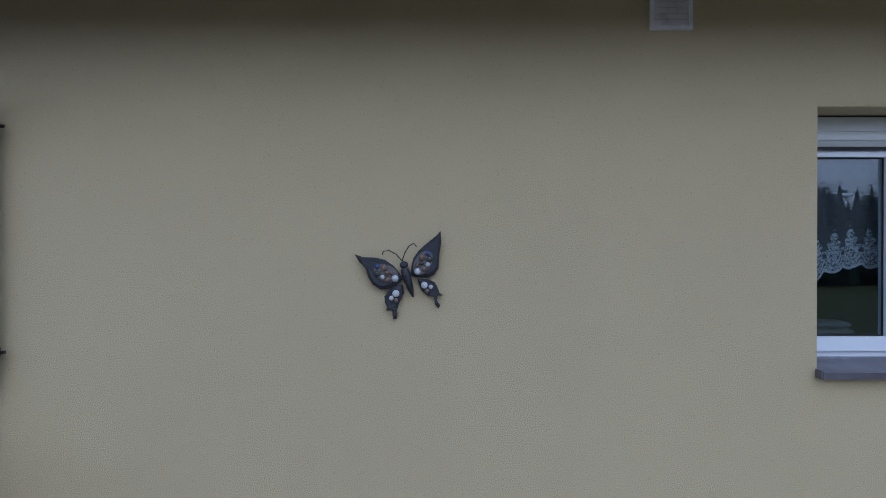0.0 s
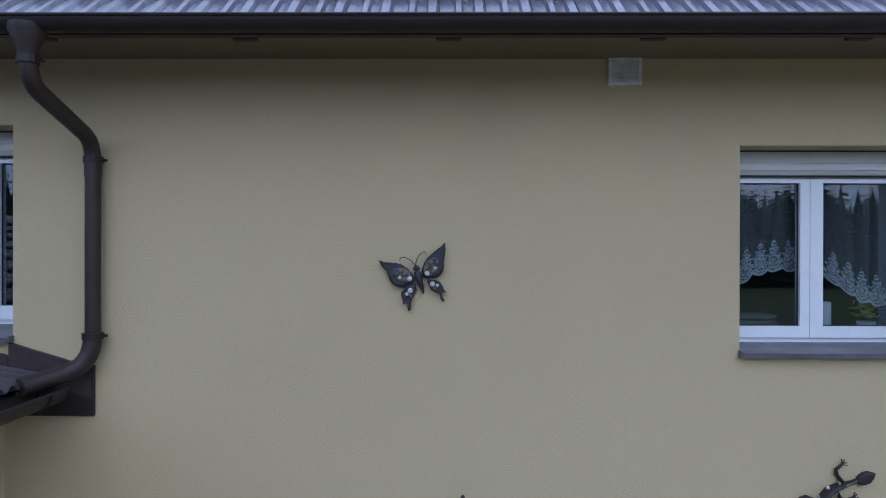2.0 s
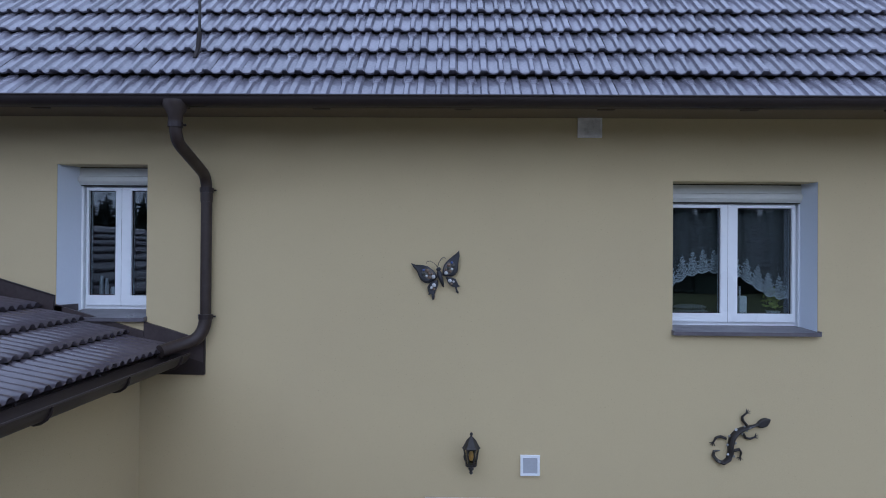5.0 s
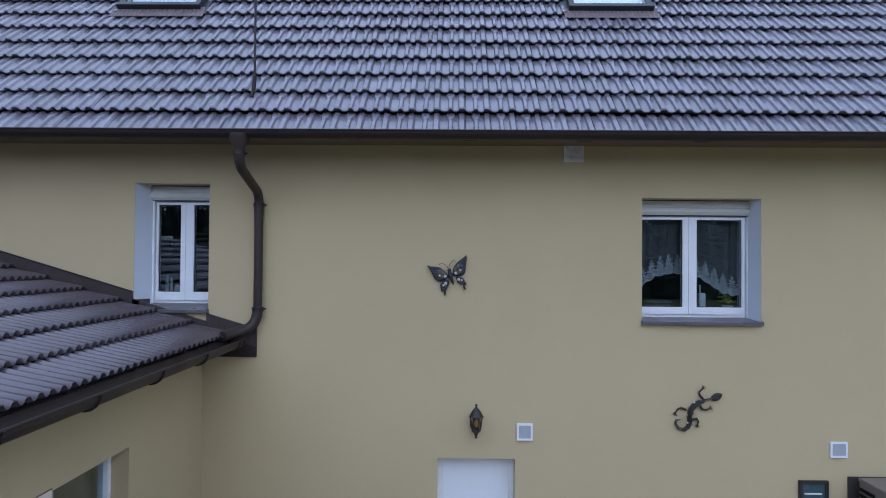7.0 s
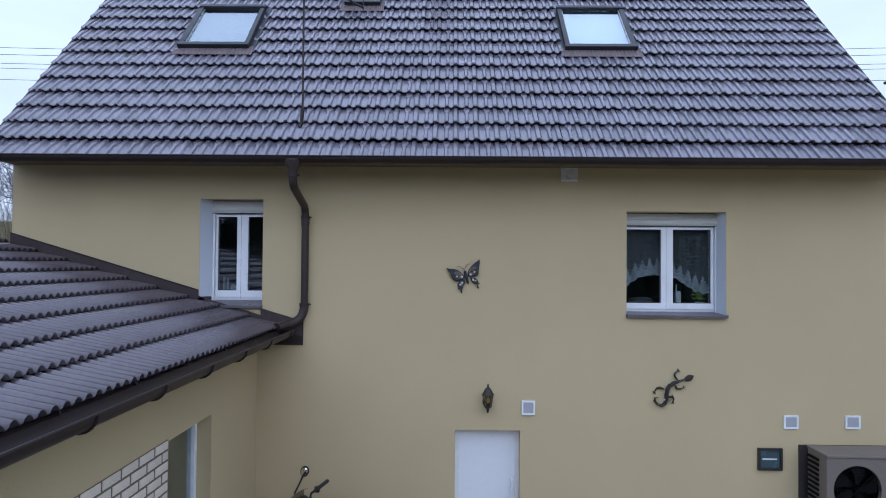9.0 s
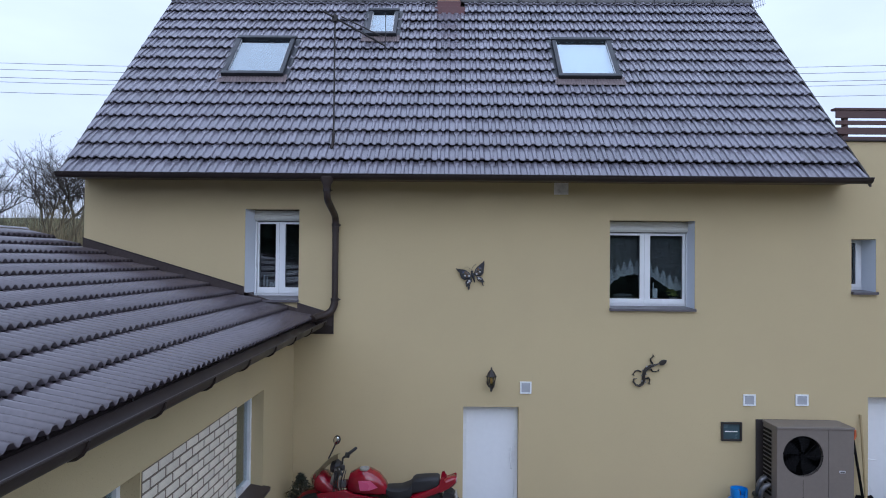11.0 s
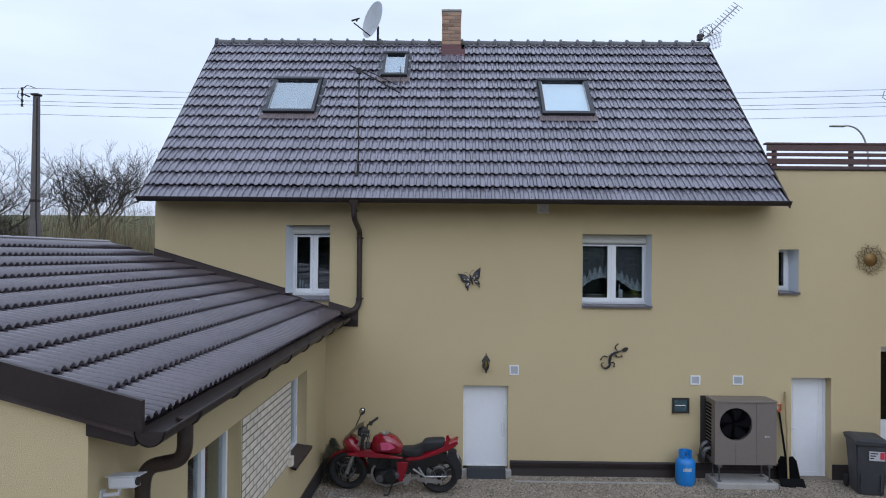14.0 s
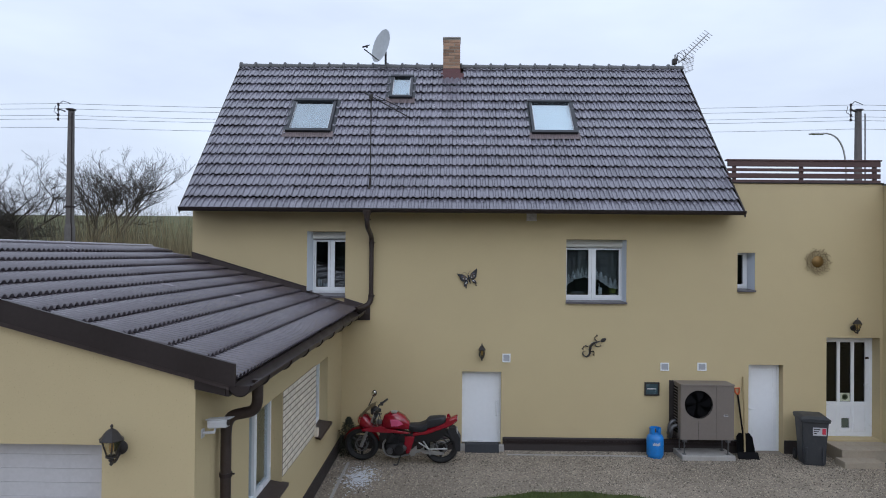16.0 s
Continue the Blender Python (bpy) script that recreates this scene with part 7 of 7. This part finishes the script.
SNOW = surface("old_snow", (0.52, 0.54, 0.57), 0.75, vary=0.15, grain=40, blotch=10, bump=0.6, bump_scale=45)
def snow_remains(seed):
    """Grains and crusts of melting snow, thick in the middle and thinning out."""
    r = np.random.default_rng(seed)
    verts, faces = [], []
    for k in range(620):
        core = k < 330
        x = -1.64 + r.normal(0, 0.11 if core else 0.20)
        y = -1.62 + r.normal(0, 0.22 if core else 0.36)
        size = r.uniform(0.008, 0.026) if core else r.uniform(0.005, 0.014)
        b, n_ = len(verts), 7
        verts += [(x + size * r.uniform(0.6, 1.3) * math.cos(a), y + size * r.uniform(0.6, 1.3) * math.sin(a), GROUND + 0.004) for a in (2 * math.pi * j / n_ for j in range(n_))]
        verts.append((x, y, GROUND + 0.010 + size * 0.30))
        faces += [(b + j, b + (j + 1) % n_, b + n_) for j in range(n_)]
    me = bpy.data.meshes.new("snow_remains")
    me.from_pydata(verts, [], faces)
    me.materials.append(SNOW)
    return tagged(new("snow_remains", me), "thin leftover patch of grainy snow on the gravel", "snow", kind="stuff")
snow_remains(11)

# low edging stones along the walls
def edging(points, label):
    kerb = thing("edging", label, "edging", at=(*points[0], GROUND))
    (xa, ya), (xb, yb) = points
    long = math.hypot(xb - xa, yb - ya)
    count = round(long / 0.5)
    way = math.degrees(math.atan2(yb - ya, xb - xa))
    me = mesh_of("edging_stone", boxes((-long / count / 2 + 0.004, long / count / 2 - 0.004, -0.022, 0.022, -0.03, 0.016), bevel=0.004), CONCRETE)
    for k in range(count):
        u = (k + 0.5) / count
        ob = piece("edging_stone", me, pose((xb - xa) * u, (yb - ya) * u, 0, 0, 0, way), kerb)
edging([(0.80, -0.30), (3.28, -0.30)], "low grey concrete edging stones in the gravel before the house")
edging([(-1.93, -4.5), (-1.93, -0.85)], "low grey concrete edging stones beside the garage plinth")

# ---- dark evergreen shrub in the corner ----
LEAF = surface("dark_evergreen", (0.020, 0.026, 0.016), 0.6, vary=0.5, grain=30, blotch=10, bump=0.0, per_piece=1.5, islands=True)
shrub = thing("evergreen_shrub", "small dark evergreen shrub in the house corner", "shrub", at=(-2.0, -0.42, GROUND))
bm = bmesh.new()
tube(bm, [(-2.0, -0.42, GROUND), (-2.0, -0.41, 0.30), (-1.99, -0.42, 0.66)], [0.02, 0.014, 0.005], 6)
part("stem", bm, DARK_WOOD, shrub)
verts, faces = [], []
rs = np.random.default_rng(21)
for _ in range(2600):
    h = rs.uniform(0.02, 0.66)
    rad = (0.19 if h < 0.42 else 0.19 * (0.7 - h) / 0.28) * rs.uniform(0.3, 1.0)
    a = rs.uniform(0, 6.28)
    c = np.array([-2.0 + rad * math.cos(a), -0.42 + rad * math.sin(a), GROUND + h])
    d, e = rs.normal(0, 1, 3), rs.normal(0, 1, 3)
    d, e = d / np.linalg.norm(d) * 0.026, e / np.linalg.norm(e) * 0.010
    b = len(verts)
    verts += [tuple(c), tuple(c + d * 0.5 + e), tuple(c + d), tuple(c + d * 0.5 - e)]
    faces.append((b, b + 1, b + 2, b + 3))
me = bpy.data.meshes.new("foliage")
me.from_pydata(verts, [], faces)
me.materials.append(LEAF)
ob = new("foliage", me)
ob.parent = shrub
ob.matrix_parent_inverse = shrub.matrix_world.inverted()

# ---- poles, wires and street lamp behind the house ----
POLE = surface("weathered_pole_concrete", (0.125, 0.115, 0.11), 0.85, vary=0.25, grain=30, blotch=2, bump=0.4, stretch=(1, 1, 0.3))
WIRE = surface("wire", (0.16, 0.16, 0.17), 0.5, metal=0.5, vary=0.1, grain=10, blotch=2, bump=0)
def pole(x, y, top):
    p = thing("utility_pole", "grey concrete utility pole carrying wires", "pole", group="utility poles", at=(x, y, 0))
    bm = bmesh.new()
    loft(bm, [[(x + sx * w, y + sy * w, z) for sx, sy in ((-1, -1), (1, -1), (1, 1), (-1, 1))] for z, w in ((0.0, 0.12), (4.25, 0.105), (4.3, 0.088), (top, 0.066))])
    bmesh.ops.bevel(bm, geom=bm.edges[:], offset=0.02, segments=1, affect="EDGES")
    part("shaft", bm, POLE, p)
    part("cap", boxes((x - 0.10, x + 0.09, y - 0.10, y + 0.10, top, top + 0.05), bevel=0.01), DARK_METAL, p)
    part("band", boxes((x - 0.10, x + 0.10, y - 0.10, y + 0.10, 4.78, 4.84), bevel=0.006), DARK_METAL, p, "dark steel strap")
    bm = bmesh.new()
    tube(bm, [(x - 0.28, y - 0.14, top + 0.14), (x - 0.16, y - 0.12, top + 0.24), (x + 0.06, y - 0.1, top + 0.16)], 0.010, 6)
    tube(bm, [(x - 0.28, y - 0.14, top - 0.15), (x - 0.40, y - 0.14, top - 0.06), (x - 0.36, y - 0.14, top + 0.10)], 0.008, 6)
    part("jumper_wire", bm, DARK_METAL, p)
    bm = bmesh.new()
    tube(bm, [(x - 0.10, y - 0.12, top - 0.05), (x - 0.28, y - 0.14, top + 0.02), (x - 0.28, y - 0.14, top + 0.16)], 0.02, 6)
    tube(bm, [(x - 0.28, y - 0.14, top + 0.02), (x - 0.28, y - 0.14, top - 0.30)], 0.016, 6)
    part("arm", bm, DARK_METAL, p)
    for z in (0.14, 0.0, -0.15, -0.27):
        bm = bmesh.new()
        lathe(bm, [(0.015, -0.035), (0.035, -0.03), (0.025, 0.0), (0.035, 0.02), (0.015, 0.04)], (x - 0.28, y - 0.14, top + z), 10)
        part("insulator", bm, DARK_METAL, p, smooth=True)
    bm = bmesh.new()
    tube(bm, [(x + 0.10, y - 0.14, top - 0.1), (x + 0.11, y - 0.14, 4.4), (x + 0.15, y - 0.17, 4.2), (x + 0.15, y - 0.17, 0)], 0.018, 6)
    part("cable", bm, DARK_METAL, p)
pole(-10.75, 6.1, 7.47)
pole(10.81, 6.1, 7.58)
spans = [(-52.0, -10.92), (-10.92, 10.67), (10.67, 52.0)]
for z in (7.61, 7.47, 7.29, 7.19, 6.96):
    bm = bmesh.new()
    pts = []
    for a, b in spans:
        pts += [(a + (b - a) * k / 14, 5.96, z + 0.02 + 0.0042 * min(max(a + (b - a) * k / 14 + 10.9, 0.0), 22.0) - 0.16 * 4 * (k / 14) * (1 - k / 14)) for k in range(14)]
    tube(bm, pts, 0.0055, 5)
    tagged(new("overhead_wire", mesh_of("overhead_wire", bm, WIRE)), "thin dark overhead wire strung between poles", "wire", group="overhead wires")
lamp_post = thing("street_lamp", "slim grey street lamp with a curved arm", "street lamp", at=(16.26, 16.0, 0))
bm = bmesh.new()
tube(bm, [(16.26, 16.0, 0), (16.26, 16.0, 6.2)] + arc((16.26, 16.0, 7.2), (16.26, 16.0, 8.85), (15.3, 16.0, 8.80), 10), 0.036, 8)
part("post", bm, ALLOY, lamp_post, smooth=True)
bm = bmesh.new()
box(bm, 14.74, 15.35, 15.90, 16.10, 8.74, 8.81, bevel=0.03)
part("lamp_head", bm, ALLOY, lamp_post)

# ---- bare trees ----
BARK = surface("winter_bark", (0.066, 0.056, 0.045), 0.9, vary=0.3, grain=20, blotch=3, bump=0.5)
def bare_tree(label, base, height, lean, seed, spread=0.55, trunk=0.13, depth=6, name="bare_tree"):
    """Limbs that fork again and again into fine twigs, each a tapered bar."""
    r = random.Random(seed)
    tree = thing(name, label, "tree", group="bare trees", at=base)
    trunk_bm, twig_v, twig_f = bmesh.new(), [], []
    def bar(p, q, r0, r1, sides):
        way = (q - p).normalized()
        side = way.orthogonal().normalized()
        other = way.cross(side)
        b = len(twig_v)
        for c, rad in ((p, r0), (q, r1)):
            for k in range(sides):
                a = 2 * math.pi * k / sides
                twig_v.append(tuple(c + rad * (side * math.cos(a) + other * math.sin(a))))
        for k in range(sides):
            twig_f.append((b + k, b + (k + 1) % sides, b + sides + (k + 1) % sides, b + sides + k))
    def grow(p, way, length, rad, level):
        steps = 3
        for s in range(steps):
            bend = Vector((r.gauss(0, 1), r.gauss(0, 1), r.gauss(0, 0.6))) * 0.16
            way = (way + bend + Vector((0, 0, 0.06))).normalized()
            q = p + way * length / steps
            bar(p, q, rad * (1 - 0.25 * s / steps), rad * (1 - 0.25 * (s + 1) / steps), 5 if level < 3 else 3)
            p = q
            if level >= 1 and level < depth and r.random() < 0.75:
                out = (way + Vector((r.gauss(0, 1), r.gauss(0, 1), r.gauss(0.2, 0.6))) * spread * 1.2).normalized()
                grow(p, out, length * r.uniform(0.45, 0.7), rad * 0.50, level + 1 if level + 1 <= depth else depth)
        if level < depth:
            for _ in range(2 if level else 4):
                out = (way + Vector((r.gauss(0, 1), r.gauss(0, 1), r.gauss(0.1, 0.5))) * spread).normalized()
                grow(p, out, length * r.uniform(0.62, 0.85), rad * 0.62, level + 1)
    b = Vector(base)
    way = Vector((lean[0], lean[1], 1)).normalized()
    tube(trunk_bm, [b, b + way * height * 0.12, b + way * height * 0.25], [trunk * 1.2, trunk, trunk * 0.85], 8)
    part("trunk", trunk_bm, BARK, tree, smooth=True)
    grow(b + way * height * 0.24, way, height * 0.24, trunk * 0.62, 0)
    me = bpy.data.meshes.new("crown")
    me.from_pydata(twig_v, [], twig_f)
    me.materials.append(BARK)
    crown = new("crown", me)
    crown.parent = tree
    crown.matrix_parent_inverse = tree.matrix_world.inverted()
for (x, y), h, lean, seed, sp, tr, dp, lb in (
        ((-17.3, 19.0), 9.2, (0.26, 0.0), 4, 0.55, 0.13, 6, "slender bare tree leaning over the field edge"),
        ((-18.3, 20.0), 8.6, (-0.03, 0.0), 8, 0.55, 0.17, 6, "bare tree with a rounded crown of fine twigs"),
        ((-20.3, 18.5), 7.9, (0.02, 0.0), 15, 0.60, 0.16, 6, "bare tree with dense tangled twigs"),
        ((-22.6, 19.5), 7.4, (0.04, 0.0), 23, 0.65, 0.15, 6, "bare tree with dense tangled twigs"),
        ((-25.8, 20.5), 6.2, (0.0, 0.0), 31, 0.6, 0.15, 6, "bare tree with a broad open crown")):
    bare_tree(lb, (x, y, ground_height(x, y) - 0.05), h, lean, seed, sp, tr, dp)
for (x, y), h, seed in (((-17.4, 17.6), 4.6, 51), ((-19.0, 17.0), 5.0, 52), ((-20.4, 17.4), 6.2, 53), ((-21.2, 16.8), 6.4, 57), ((-22.0, 17.2), 6.4, 54), ((-22.9, 16.9), 6.2, 58), ((-24.0, 17.6), 6.2, 55), ((-26.0, 18.0), 5.6, 56)):
    bare_tree("dense bare bush of tangled dark stems", (x, y, ground_height(x, y) - 0.05), h, (0.05, 0.0), seed, 0.85, 0.10, 5, "bare_bush")
# thicket of saplings and dry reeds along the field
def thicket(x0, x1, y0, y1, count, hmin, hmax, seed, mat, name, label, thick=0.012):
    rng = np.random.default_rng(seed)
    verts, faces = [], []
    for _ in range(count):
        x, y = rng.uniform(x0, x1), rng.uniform(y0, y1)
        z = ground_height(x, y) - 0.05
        h = rng.uniform(hmin, hmax)
        p = np.array([x, y, z])
        way = np.array([rng.normal(0, 0.12), rng.normal(0, 0.12), 1.0])
        for s in range(3):
            q = p + way * h / 3
            r0, r1 = thick * (1 - s / 3.3), thick * (1 - (s + 1) / 3.3)
            b = len(verts)
            for c, rad in ((p, r0), (q, r1)):
                verts += [(c[0] + rad, c[1], c[2]), (c[0] - rad * 0.5, c[1] + rad * 0.87, c[2]), (c[0] - rad * 0.5, c[1] - rad * 0.87, c[2])]
            faces += [(b, b + 1, b + 4, b + 3), (b + 1, b + 2, b + 5, b + 4), (b + 2, b, b + 3, b + 5)]
            p = q
            way = way + np.array([rng.normal(0, 0.12), rng.normal(0, 0.12), 0])
    me = bpy.data.meshes.new(name)
    me.from_pydata(verts, [], faces)
    me.materials.append(mat)
    return tagged(new(name, me), label, "reeds", kind="stuff")
REED = surface("dry_reed", (0.19, 0.155, 0.085), 0.9, vary=0.3, grain=10, blotch=1, bump=0, per_piece=1.5, islands=True)
thicket(-17.0, -9.5, 15.0, 19.0, 3400, 3.0, 5.6, 41, REED, "dry_reeds", "tall dry straw-coloured reeds by the field", 0.014)
thicket(-34.0, -14.0, 16.0, 22.0, 3000, 2.8, 6.3, 43, BARK, "scrub", "dense bare scrub under the trees", 0.016)

# ---- far woods behind the yard, seen in the panes ----
NEEDLE = surface("conifer_needles", (0.022, 0.032, 0.020), 0.8, vary=0.4, grain=2, blotch=0.4, bump=0, per_piece=1.0, islands=True)
def far_woods(seed):
    rng = np.random.default_rng(seed)
    verts, faces = [], []
    for _ in range(900):
        x, y, h = rng.uniform(-62, 62), rng.uniform(-72, -52), rng.uniform(8.0, 9.6)
        b = len(verts)
        verts += [(x + 0.17 * h * math.cos(a), y + 0.17 * h * math.sin(a), 0.0) for a in (math.pi * k / 4 for k in range(8))] + [(x, y, h * 0.93)]
        faces += [(b + k, b + (k + 1) % 8, b + 8) for k in range(8)]
        for k in range(46):
            u = rng.uniform(0.02, 1.0)
            r = (1 - u) ** 0.7 * h * 0.24 + 0.2
            a = rng.uniform(0, 6.28)
            d = np.array([math.cos(a), math.sin(a), -0.25])
            s = np.array([-math.sin(a), math.cos(a), 0]) * r * 0.55
            p = np.array([x, y, u * h])
            q = p + d * r
            b = len(verts)
            verts += [tuple(p), tuple((p + q) / 2 + s), tuple(q), tuple((p + q) / 2 - s)]
            faces.append((b, b + 1, b + 2, b + 3))
    me = bpy.data.meshes.new("far_woods")
    me.from_pydata(verts, [], faces)
    me.materials.append(NEEDLE)
    return tagged(new("far_woods", me), "distant dark conifer woods beyond the yard", "woods", kind="stuff")
far_woods(77)

# ---- tiles of the lower roof rows ----
for m in roof_tiles:
    piece("roof_tile", tile_me, m, roof)
